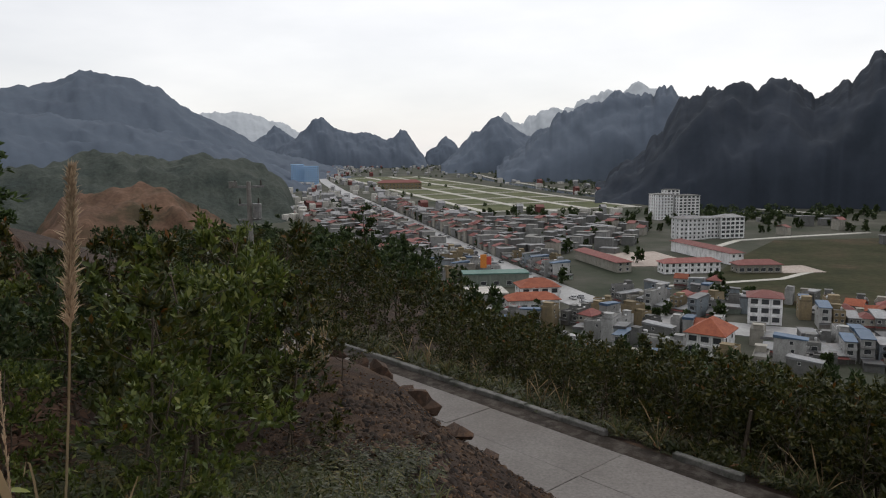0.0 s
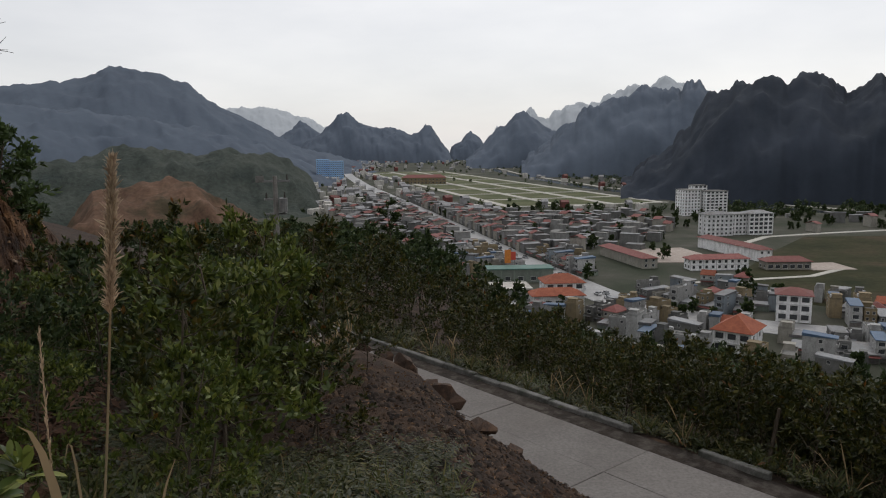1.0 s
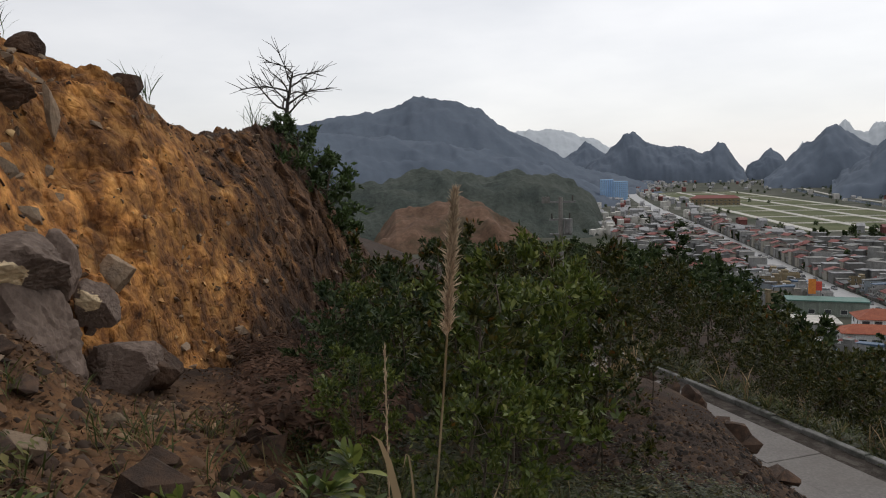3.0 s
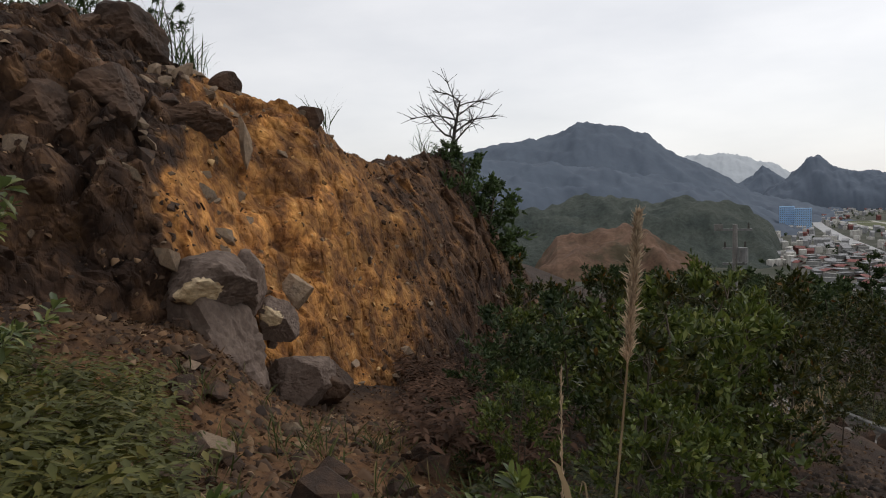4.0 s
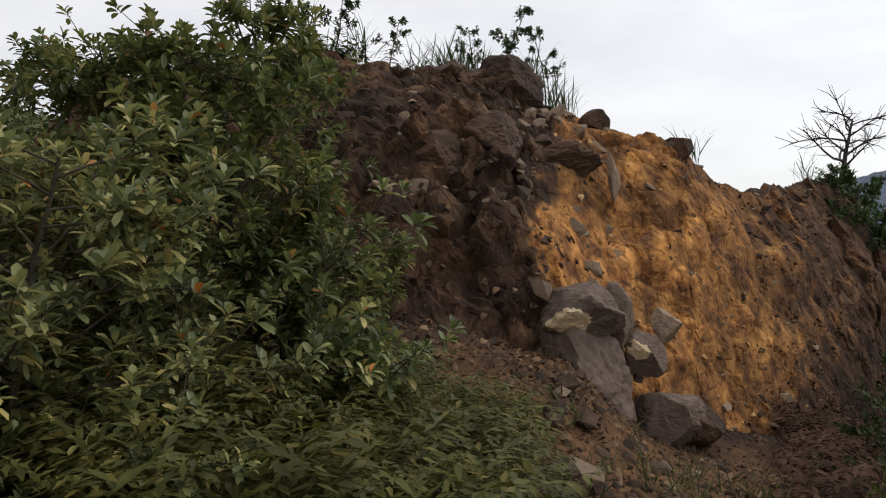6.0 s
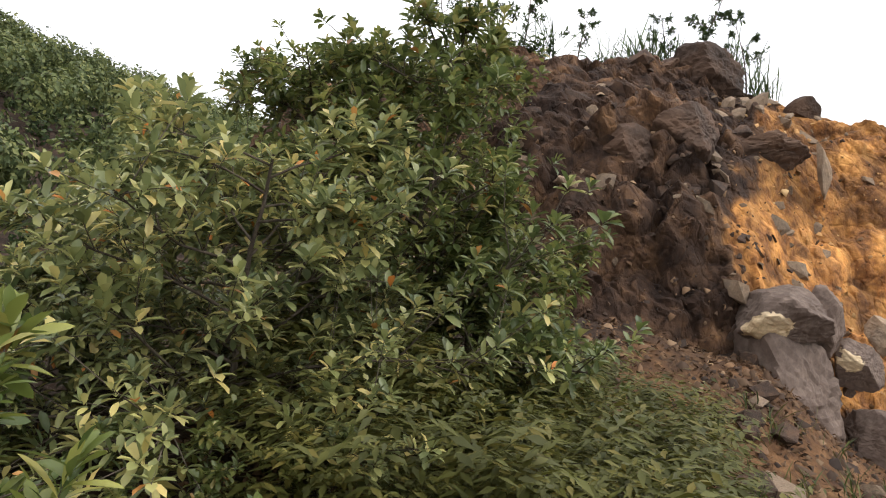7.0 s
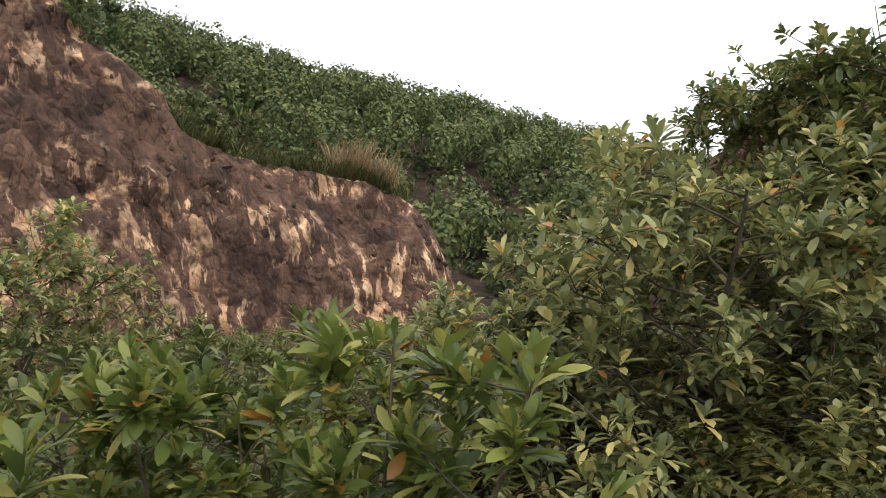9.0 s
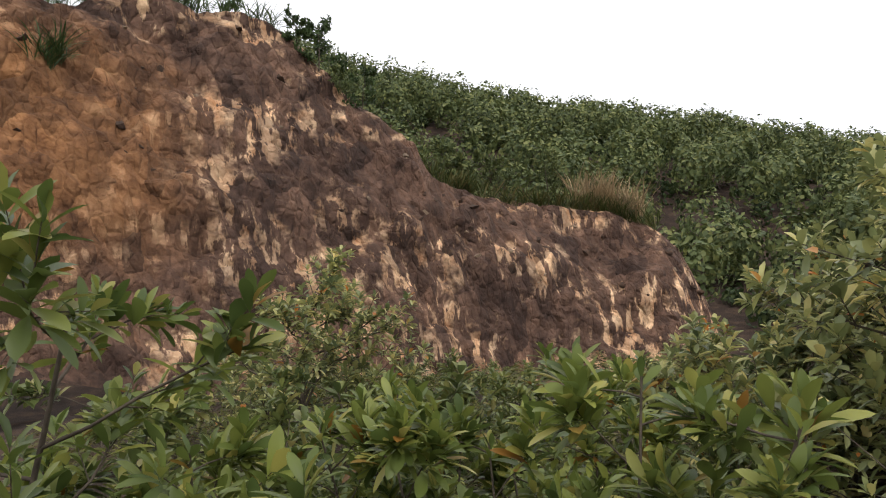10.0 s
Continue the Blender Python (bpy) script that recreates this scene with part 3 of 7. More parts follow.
def cliff(name, stations, cols, rows, material, label, size, seed, zone):
    """A cut rock face between bearings: per station the foot, the shoulder and the crest as distance and height from eye level.
    Its rock is broken into tilted facets, coarse where it is jointed and fine where it is clay."""
    st = np.array(stations, float)
    # columns at even steps along the face
    a = np.linspace(st[0, 0], st[-1, 0], 2000)
    d = np.interp(a, st[:, 0], st[:, 3])
    run = np.concatenate([[0], np.cumsum(np.hypot(np.diff(d), np.radians(np.diff(a)) * d[1:]))])
    a = np.interp(np.linspace(0, run[-1], cols), run, a)
    ring = [np.interp(a, st[:, 0], st[:, k]) for k in range(1, 7)]
    fd, fz, sd, sz, cd, cz = [np.convolve(np.pad(v, 8, "edge"), np.ones(17) / 17, "valid") for v in ring]
    lines = np.array([(fd - 1.0, fz - 1.6), (fd, fz), (sd, sz), (cd, cz), (cd + 2.5, cz + 0.1), (cd + 7, cz - 2.5), (cd + 12, cz - 9)])
    at = [0, 0.08, 0.5, 0.82, 0.88, 0.94, 1.0]
    verts, slips, tones = [], [], []
    for v in np.linspace(0, 1, rows):
        k = min(max(int(np.searchsorted(at, v, "right")) - 1, 0), 5)
        f = (v - at[k]) / (at[k + 1] - at[k])
        d, z = lines[k] * (1 - f) + lines[k + 1] * f
        fade = min(1.0, (rows - 1) * v / 3)
        for i in range(cols):
            sn, cs = math.sin(radians(a[i])), math.cos(radians(a[i]))
            p = Vector((-sn * d[i], cs * d[i], EYE_Z + z[i]))
            slip, dark, slab, stain = zone(a[i], z[i])
            q = (p - Vector((0, 0, EYE_Z))) / size + Vector((seed, 0, 0))
            out = 0.30 * noise.fractal(q * 0.45, 0.9, 2.1, 3) + 0.07 * noise.fractal(q * 2.2, 1.0, 2.1, 4)
            warp = Vector((noise.noise(q * 1.9), noise.noise(q * 1.9 + Vector((7, 1, 3))), noise.noise(q * 1.9 + Vector((2, 9, 5))))) * 0.22
            # the bedding dips to one side: blocks are longer along it
            u = q.x * 0.75 + q.y * 0.66
            r = Vector((u + 0.42 * q.z * (0.4 + slab), (q.z - 0.35 * u) * (0.8 - 0.38 * slab), (q.y * 0.75 - q.x * 0.66) * 0.5)) + warp
            tone = 0.0
            for scale, deep in ((0.9, 0.26 * dark + 0.13 * slip + 0.24 * slab), (2.1, 0.15 * dark + 0.06 * slip + 0.09 * slab), (4.6, 0.045 * dark + 0.025 * slip + 0.025 * slab)):
                dist, near_pt = noise.voronoi(r * scale)[0:2]
                c = near_pt[0]
                off = noise.cell(c * 9.1 + Vector((0.5, 0.2, 0.7)))
                lean = Vector((noise.cell(c * 5.3 + Vector((3.1, 0, 0))), noise.cell(c * 7.7 + Vector((0, 3.7, 0))), 0.0))
                gap = dist[1] - dist[0]
                # blocks with bevelled joints; most stand a little in or out and lean their own way
                out += deep * min(1.0, gap / 0.34) * (1.0 + 0.6 * off + 1.3 * lean.dot(r * scale - c)) - 0.75 * deep
                tone += off * min(1.0, deep * 6.0 + 0.1) * min(1.0, gap / 0.1)
            out *= size * fade
            verts.append(p + Vector((sn * out * 0.76, -cs * out * 0.76, 0.58 * out)))
            slips.append(stain)
            tones.append(0.5 + 0.3 * tone)
    me = mesh_of(name, verts, grid_faces(rows, cols), material)
    for key, values in (("slip", slips), ("tone", tones)):
        me.attributes.new(key, "FLOAT", "POINT").data.foreach_set("value", values)
    return tagged(new(name, me), label, "rock face", kind="structure")


FACE = [(30.5, 21, -4.6, 22, -3.6, 23, -3.2), (33.3, 19.5, -3.9, 20.5, -2.2, 22, -1.5), (35.6, 17, -3.7, 19, -1.0, 22, 0.45), (37.7, 15, -3.6, 18.5, -0.66, 22, 1.5), (40.4, 13.5, -3.45, 16.5, -0.32, 19.5, 1.05),
        (43.4, 12.5, -3.23, 14.8, -0.26, 17, 0.9), (47.8, 10.8, -2.81, 13, 0.1, 14.5, 1.6), (53.1, 9.7, -2.48, 12.5, 0.61, 14.3, 2.1), (57.3, 9, -1.72, 11.2, 1.19, 14.6, 2.7), (61.8, 8.6, -1.21, 10.3, 1.45, 14.6, 3.3),
        (66.9, 8.5, -1.06, 10.2, 1.72, 14.5, 3.45), (75, 8.4, -0.9, 10.2, 1.85, 13, 3.3), (91, 8.6, -1.0, 10.5, 1.2, 12, 2.6), (94.5, 8.9, -1.2, 10.8, 0.8, 12, 1.7), (97.5, 9.6, -1.5, 11.2, 0.0, 12.5, 0.3)]
FACE_ROWS, FACE_COLS = 210, 900
cliff_a = cliff("rock_face", FACE, FACE_COLS, FACE_ROWS, CLAY, "freshly slipped cut slope of ochre clay and brown rock", 1.0, 0.0, slip_zone)
WALL = [(111.5, 43, -3.4, 44, -2.2, 46, -1.2), (112.9, 41, -3.2, 42.5, -0.2, 44, 1.6), (114.4, 39, -3.0, 41, 1.6, 43, 4.4), (115.6, 38.6, -2.9, 40.6, 2.2, 42.6, 5.5), (118.6, 38, -2.6, 40, 2.8, 42, 6.4), (122.5, 36, -2.2, 38, 3.4, 40, 7.2), (127.5, 34, -1.7, 36, 4.0, 38, 7.9), (132.6, 32, -1.1, 34, 4.5, 35.4, 7.9),
        (133.6, 31.2, -1.0, 33, 5.0, 35, 9.9), (137, 30.5, -0.8, 32.5, 6.0, 34.6, 11.6), (139.6, 30, -0.6, 32, 6.5, 34, 12.6), (142.5, 29.5, -0.3, 31.5, 7.5, 33.5, 14.6), (145.5, 29, -0.1, 31, 8.0, 33, 15.9), (156, 27, 1.0, 29, 8.6, 31, 15.3), (163, 26, 1.8, 28, 8.6, 30, 14.2), (172, 25, 2.0, 27, 8.0, 30, 13.5)]
cliff_b = cliff("quarry_wall", WALL, 420, 110, QUARRY, "tall old quarry wall, brown with pale scars", 2.6, 7.0, old_face)

# ---- concrete hill road with its kerb ----
def along_road(k, s, z):
    """k metres along the road, s metres out from its middle."""
    return Vector((ROAD_MID[0] + ROAD_ALONG[0] * k + ROAD_OUT[0] * s, ROAD_MID[1] + ROAD_ALONG[1] * k + ROAD_OUT[1] * s, z))


def slab_mesh(name, k0, k1, s0, s1, z0, z1, material, bevel=0.012):
    st = Stock()
    lo = [along_road(k, s, z0) for k, s in ((k0, s0), (k1, s0), (k1, s1), (k0, s1))]
    mid = [along_road(k, s, z1 - bevel) for k, s in ((k0, s0), (k1, s0), (k1, s1), (k0, s1))]
    top = [along_road(k, s, z1) for k, s in ((k0 + bevel, s0 + bevel), (k1 - bevel, s0 + bevel), (k1 - bevel, s1 - bevel), (k0 + bevel, s1 - bevel))]
    f = [(8, 9, 10, 11)]
    for i in range(4):
        j = (i + 1) % 4
        f += [(i, j, 4 + j, 4 + i), (4 + i, 4 + j, 8 + j, 8 + i)]
    st.add(lo + mid + top, f)
    return st.mesh(name, material)


road = thing("road", "narrow pale concrete hill road with joints", "road", kind="structure")
rng = random.Random(3)
for i in range(-8, 8):
    k0 = i * 4.2 + 1.3
    dz = rng.uniform(-0.006, 0.006)
    part("slab", slab_mesh("slab", k0, k0 + 4.19, -1.3, -0.005, ROAD_Z - 0.3, ROAD_Z + 0.06 + dz, CONCRETE), road)
    part("slab", slab_mesh("slab", k0, k0 + 4.19, 0.005, 1.62, ROAD_Z - 0.3, ROAD_Z + 0.055 - dz, CONCRETE), road)
kerb = thing("kerb", "low weathered concrete kerb along the road's outer side", "kerb", kind="structure")
k = -16.0
while k < 14:
    length = rng.uniform(1.0, 1.9)
    if not 0.3 < k < 1.1 and not 2.6 < k < 6:
        part("kerb_stone", slab_mesh("kerb_stone", k, k + length - 0.02, 2.2 + rng.uniform(-0.03, 0.03), 2.4, ROAD_Z - 0.3, ROAD_Z + 0.17 + rng.uniform(-0.03, 0.03), KERB, 0.02), kerb)
    k += length

# damp soil between the slabs and the kerb
kk, ss = np.meshgrid(np.linspace(-30, 30, 241), np.linspace(1.59, 2.25, 7), indexing="ij")
vz = ROAD_Z + 0.035 + 0.03 * np.random.default_rng(4).random(kk.shape) - 0.03 * (ss < 1.65)
vx, vy = ROAD_MID[0] + ROAD_ALONG[0] * kk + ROAD_OUT[0] * ss, ROAD_MID[1] + ROAD_ALONG[1] * kk + ROAD_OUT[1] * ss
tagged(new("verge", mesh_of("verge", np.stack([vx, vy, vz], -1).reshape(-1, 3), grid_faces(241, 7), DARK_SOIL, True)), "strip of damp dark soil between road and kerb", "verge", kind="structure")

# ---- plants ----
def fast_mesh(name, verts, faces, material, smooth=False):
    """verts (n, 3) and faces (m, corners), all with as many corners."""
    me = bpy.data.meshes.new(name)
    verts, faces = np.asarray(verts, np.float32), np.asarray(faces, np.int32)
    m, c = faces.shape
    me.vertices.add(len(verts))
    me.vertices.foreach_set("co", verts.ravel())
    me.loops.add(m * c)
    me.loops.foreach_set("vertex_index", faces.ravel())
    me.polygons.add(m)
    me.polygons.foreach_set("loop_start", np.arange(0, m * c, c, dtype=np.int32))
    me.update(calc_edges=True)
    me.materials.append(material)
    if smooth:
        me.shade_smooth()
    return me


def unit(v):
    return v / np.maximum(np.linalg.norm(v, axis=-1, keepdims=True), 1e-9)


def leaf_arrays(base, way, length, width, rng, fold=0.25, droop=0.15, roll=1.0):
    """Triangles of pointed leaves, folded along the midrib: 8 corners and 8 triangles each."""
    n = len(base)
    way = unit(way)
    up = np.tile([0.0, 0.0, 1.0], (n, 1)) + rng.normal(0, 0.35 * roll, (n, 3))
    side = unit(np.cross(way, up))
    nor = np.cross(side, way)
    L, W = length[:, None], width[:, None]
    sag = -nor * L * droop
    c1, c2, tip = base + way * L * 0.38, base + way * L * 0.78 + sag * 0.5, base + way * L + sag
    lift = nor * W * fold
    pts = np.stack([base, c1, c2, tip, c1 - side * W * 0.44 + lift, c2 - side * W * 0.46 + lift, c1 + side * W * 0.44 + lift, c2 + side * W * 0.46 + lift], 1)
    tri = np.array([(0, 1, 4), (4, 1, 2), (4, 2, 5), (5, 2, 3), (0, 6, 1), (6, 2, 1), (6, 7, 2), (7, 3, 2)])
    return pts.reshape(-1, 3), (np.arange(n)[:, None, None] * 8 + tri).reshape(-1, 3)


def fine_leaves(base, way, length, width, rng, fold=0.3, droop=0.25):
    """Leaves for close by: obovate blades of fourteen corners, folded along the midrib and curving back to the tip."""
    n = len(base)
    way = unit(way)
    side = unit(np.cross(way, np.tile([0.0, 0.0, 1.0], (n, 1)) + rng.normal(0, 0.3, (n, 3))))
    nor = np.cross(side, way)
    L, W = length[:, None], width[:, None]
    pts = [base]
    for t, w in ((0.2, 0.24), (0.45, 0.42), (0.7, 0.5), (0.9, 0.30)):
        c = base + way * L * t - nor * L * droop * t * t
        pts += [c - side * W * w + nor * W * fold * w, c, c + side * W * w + nor * W * fold * w]
    pts.append(base + way * L - nor * L * droop)
    tri = [(0, 2, 1), (0, 3, 2), (10, 11, 13), (11, 12, 13)]
    for k in range(3):
        a, b = 1 + 3 * k, 4 + 3 * k
        tri += [(a, a + 1, b + 1), (a, b + 1, b), (a + 1, a + 2, b + 2), (a + 1, b + 2, b + 1)]
    return np.stack(pts, 1).reshape(-1, 3), (np.arange(n)[:, None, None] * 14 + np.array(tri)).reshape(-1, 3)


def flat_leaves(base, way, length, width, rng):
    """Cheaper leaves for farther off: a bent kite of two triangles."""
    n = len(base)
    way = unit(way)
    side = unit(np.cross(way, rng.normal(0, 1, (n, 3))))
    L, W = length[:, None], width[:, None]
    nor = np.cross(side, way)
    pts = np.stack([base, base + way * L * 0.5 - side * W * 0.5 + nor * W * 0.2, base + way * L, base + way * L * 0.5 + side * W * 0.5 + nor * W * 0.2], 1)
    return pts.reshape(-1, 3), (np.arange(n)[:, None, None] * 4 + np.array([(0, 1, 2), (0, 2, 3)])).reshape(-1, 3)


def tubes(segs, sides=5):
    """Branches as one mesh: rows of start, end and the two radii."""
    verts, faces = [], []
    for p0, p1, r0, r1 in segs:
        d = (p1 - p0) / max(np.linalg.norm(p1 - p0), 1e-6)
        a = np.cross(d, [0.31, 0.2, 0.93] if abs(d[2]) < 0.9 else [1.0, 0, 0])
        a /= np.linalg.norm(a)
        b = np.cross(d, a)
        th = np.arange(sides) * math.tau / sides
        ring = np.cos(th)[:, None] * a + np.sin(th)[:, None] * b
        n = len(verts) * sides
        verts += [p0 + ring * r0, p1 + ring * r1]
        faces += [(n + i, n + (i + 1) % sides, n + sides + (i + 1) % sides, n + sides + i) for i in range(sides)]
    return np.concatenate(verts), np.array(faces)


def grow(rng, height, spread, limbs, twigs, clear=0.2, lean=0.06, radius=0.03, rise=0.6, stems=1):
    """Branches and leafy tips of one plant that stands at the origin."""
    segs, tips = [], []

    def run(p, d, length, r0, r1, bits, bend):
        line = [p]
        for i in range(bits):
            d = d + rng.normal(0, bend, 3)
            d = d / np.linalg.norm(d)
            q = p + d * length / bits
            segs.append((p, q, r0 + (r1 - r0) * i / bits, r0 + (r1 - r0) * (i + 1) / bits))
            p = q
            line.append(p)
        return line, d

    for s in range(stems):
        start = np.array([0, 0, -0.25])
        d = np.array([rng.normal(0, lean + 0.22 * (stems > 1)), rng.normal(0, lean + 0.22 * (stems > 1)), 1.0])
        trunk, top = run(start, d / np.linalg.norm(d), height * rng.uniform(0.8, 0.95) + 0.25, radius, radius * 0.3, 7, 0.07)
        tips.append((trunk[-1], top))
        for i in range(limbs):
            f = clear + (1 - clear) * (i + rng.uniform(0.2, 0.8)) / limbs
            k = min(int(f * 7), 6)
            p = trunk[k] + (trunk[k + 1] - trunk[k]) * (f * 7 - k)
            a = i * 2.4 + rng.uniform(-0.5, 0.5) + s * 1.1
            d = np.array([math.cos(a), math.sin(a), rise * rng.uniform(0.4, 1.3)])
            length = spread * (1.05 - 0.55 * f) * rng.uniform(0.75, 1.2)
            line, way = run(p, d / np.linalg.norm(d), length, radius * 0.5 * (1.1 - 0.6 * f), radius * 0.14, 4, 0.16)
            tips.append((line[-1], way))
            for j in range(twigs):
                g = rng.uniform(0.3, 0.97)
                m = min(int(g * 4), 3)
                q = line[m] + (line[m + 1] - line[m]) * (g * 4 - m)
                e = way + rng.normal(0, 0.7, 3) + np.array([0, 0, 0.35])
                sub, w2 = run(q, e / np.linalg.norm(e), length * rng.uniform(0.25, 0.5), radius * 0.14, radius * 0.06, 2, 0.2)
                tips += [(sub[-1], w2), (sub[1], w2)]
    return segs, tips


def whorl_arrays(tips, rng, per, length, width, fine=False):
    """Rosettes: the leaves of each shoot stand round its tip, the outer ones wide open, the inner ones upright."""
    p, d = np.array([t[0] for t in tips]), unit(np.array([t[1] for t in tips]) + np.array([0, 0, 0.55]))
    a = unit(np.cross(d, rng.normal(0, 1, d.shape)))
    b = np.cross(d, a)
    size = rng.uniform(0.65, 1.2, len(p))
    base, way, L, W = [], [], [], []
    for k in range(per):
        th = k * 2.4 + rng.normal(0, 0.25, len(p))
        open_by = np.radians((74 if fine else 86) - 58 * k / max(per - 1, 1)) + rng.normal(0, 0.18, len(p))
        out = a * np.cos(th)[:, None] + b * np.sin(th)[:, None]
        way.append(d * np.cos(open_by)[:, None] + out * np.sin(open_by)[:, None])
        base.append(p - d * (length * 0.55 * (1 - k / per)))
        L.append(length * size * rng.uniform(0.75, 1.1, len(p)) * (1.0 - 0.35 * (k / per) ** 2))
        W.append(width * size * rng.uniform(0.8, 1.15, len(p)))
    base, way, L, W = np.concatenate(base), np.concatenate(way), np.concatenate(L), np.concatenate(W)
    return fine_leaves(base, way, L, W, rng) if fine else leaf_arrays(base, way, L, W, rng, 0.22, 0.12, 0.5)


def crown_arrays(tips, rng, per, length, width, spray=0.75, lift=0.35, back=0.12, flat=False, droop=0.15):
    p = np.repeat(np.array([t[0] for t in tips]), per, 0)
    d = np.repeat(np.array([t[1] for t in tips]), per, 0)
    n = len(p)
    base = p - d * (rng.uniform(0, back, n))[:, None] + rng.normal(0, back * 0.15, (n, 3))
    way = d * 0.75 + rng.normal(0, spray, (n, 3)) + np.array([0, 0, lift])
    L = length * rng.uniform(0.6, 1.2, n)
    W = width * rng.uniform(0.75, 1.15, n)
    return flat_leaves(base, way, L, W, rng) if flat else leaf_arrays(base, way, L, W, rng, droop=droop)


def plant(name, seed, height, spread, limbs, twigs, per, length, width, leaf, label, category, group="", flat=False, sides=5, bark=None, **more):
    rng = np.random.default_rng(seed)
    lift, back, spray, whorl = more.pop("lift", 0.35), more.pop("back", 0.12), more.pop("spray", 0.75), more.pop("whorl", False)
    fine = more.pop("fine", False)
    segs, tips = grow(rng, height, spread, limbs, twigs, **more)
    ob = thing(name, label, category, group)
    v, f = tubes([q for q in segs if q[2] > 0.16 * more.get("radius", 0.03)] if flat else segs, (3 if more.get("radius", 0.03) > 0.08 else 4) if flat else sides)
    part("trunk", fast_mesh("trunk", v, f, bark or BARK), ob)
    v, f = whorl_arrays(tips, rng, per, length, width, fine) if whorl else crown_arrays(tips, rng, per, length, width, spray, lift, back, flat)
    part("crown", fast_mesh("crown", v, f, leaf, fine), ob)
    return ob


def put(ob, x, y, turn=0.0, size=1.0, sink=0.0, z=None, tilt=0.0):
    zz = float(ground_z(x, y)) if z is None else z
    return Matrix.Translation((x, y, zz - sink)) @ pose(0, 0, 0, tilt, 0, turn) @ Matrix.Scale(size, 4)


def spread_copies(protos, places):
    """places: rows of prototype, x, y, turn, size, z or None. The first use of each prototype moves the prototype itself."""
    used = set()
    for i, x, y, turn, size, z in places:
        m = put(protos[i], x, y, turn, size, z=z)
        if i not in used:
            used.add(i)
            protos[i].matrix_basis = m
        else:
            c = protos[i]
            made = copy_thing(c, m)
            made.matrix_basis = m
    for i, p in enumerate(protos):
        if i not in used:
            for o in (*p.children_recursive, p):
                bpy.data.objects.remove(o)


def at_yaw(yaw, d):
    return -math.sin(radians(yaw)) * d, math.cos(radians(yaw)) * d


# -- bushes close to the path
bush_l = "leafy bush with long glossy green leaves and a few orange ones"
b1 = plant("bush", 11, 3.05, 1.28, 46, 12, 9, 0.115, 0.042, LEAF_DARK, "tall dense bush with dark glossy leaves before the rock face", "bush", "bushes on the ledge", whorl=True, clear=0.02, radius=0.035)
b1.matrix_basis = put(b1, *at_yaw(84, 5.4), 20)
b9 = copy_thing(b1, put(b1, *at_yaw(87, 5.8), 140, 0.9))
b8 = plant("bush", 19, 1.6, 0.95, 15, 11, 9, 0.115, 0.042, LEAF_DARK, "dense dark bush beside the tall one at the rock face", "bush", "bushes on the ledge", whorl=True, clear=0.03, radius=0.028, stems=2)
b8.matrix_basis = put(b8, *at_yaw(80.5, 5.4), 35)
b2 = plant("bush", 12, 1.95, 1.5, 20, 13, 10, 0.13, 0.044, LEAF_BUSH, bush_l, "bush", "bushes on the ledge", whorl=True, clear=0.05, radius=0.03, stems=2)
b2.matrix_basis = put(b2, *at_yaw(98, 4.35), 70, 0.86)
b3 = plant("bush", 13, 1.5, 1.25, 16, 11, 10, 0.13, 0.044, LEAF_BUSH, bush_l, "bush", "bushes on the ledge", whorl=True, clear=0.05, radius=0.025, stems=2)
b3.matrix_basis = put(b3, *at_yaw(107, 5.0), 10, 0.76)
near_l = "young bush with broad upright glossy leaves"
b4 = plant("bush", 14, 1.6, 0.4, 8, 3, 8, 0.125, 0.036, LEAF_NEAR, near_l, "bush", "young bushes on the ledge", whorl=True, fine=True, clear=0.5, radius=0.012, stems=2)
b5 = plant("bush", 15, 1.6, 0.45, 8, 3, 8, 0.125, 0.036, LEAF_NEAR, near_l, "bush", "young bushes on the ledge", whorl=True, fine=True, clear=0.45, radius=0.012, stems=3)
spread_copies([b4, b5], [(i, *at_yaw(yaw, d), turn, size, None) for i, yaw, d, turn, size in [(0, 122.5, 2.1, 0, 0.92), (1, 128.5, 2.15, 40, 0.86), (0, 135, 2.5, 130, 0.84), (1, 143, 2.3, 200, 0.82), (0, 151, 2.5, 250, 0.86), (0, 139, 3.0, 310, 0.85), (1, 125, 2.9, 10, 0.85)]])
b6 = plant("bush", 16, 2.0, 0.8, 9, 6, 8, 0.095, 0.03, LEAF_NEAR, "thin young tree with spreading leafy branches", "bush", "bushes on the ledge", whorl=True, fine=True, clear=0.45, radius=0.016, stems=1)
b6.matrix_basis = put(b6, *at_yaw(160, 2.6), 0, 1.05)
b7 = plant("bush", 17, 1.75, 1.0, 26, 10, 9, 0.09, 0.032, LEAF_BUSH, "rounded small tree with fine green leaves", "bush", "bushes on the ledge", whorl=True, clear=0.2, radius=0.03)
b7.matrix_basis = put(b7, *at_yaw(143, 5.6), 0, 1.0)
seedling = plant("seedling", 18, 0.95, 0.2, 3, 1, 7, 0.12, 0.035, LEAF_NEAR, "thin seedling with broad pale green leaves at its top", "seedling", "seedlings on the ledge", whorl=True, fine=True, clear=0.62, radius=0.009, stems=2)
sites = [(0, *at_yaw(yaw, d), turn, size, None) for yaw, d, turn, size in [(39.5, 2.7, 0, 1.22), (41.2, 2.95, 120, 1.15), (44.2, 2.6, 60, 1.08), (61, 2.6, 200, 0.8), (88, 1.9, 100, 0.72), (94, 1.95, 20, 0.8), (103.5, 2.0, 50, 0.86), (110.5, 2.0, 150, 0.8), (115.5, 2.1, 80, 0.92), (38, 3.4, 10, 0.6)]]
spread_copies([seedling], sites)

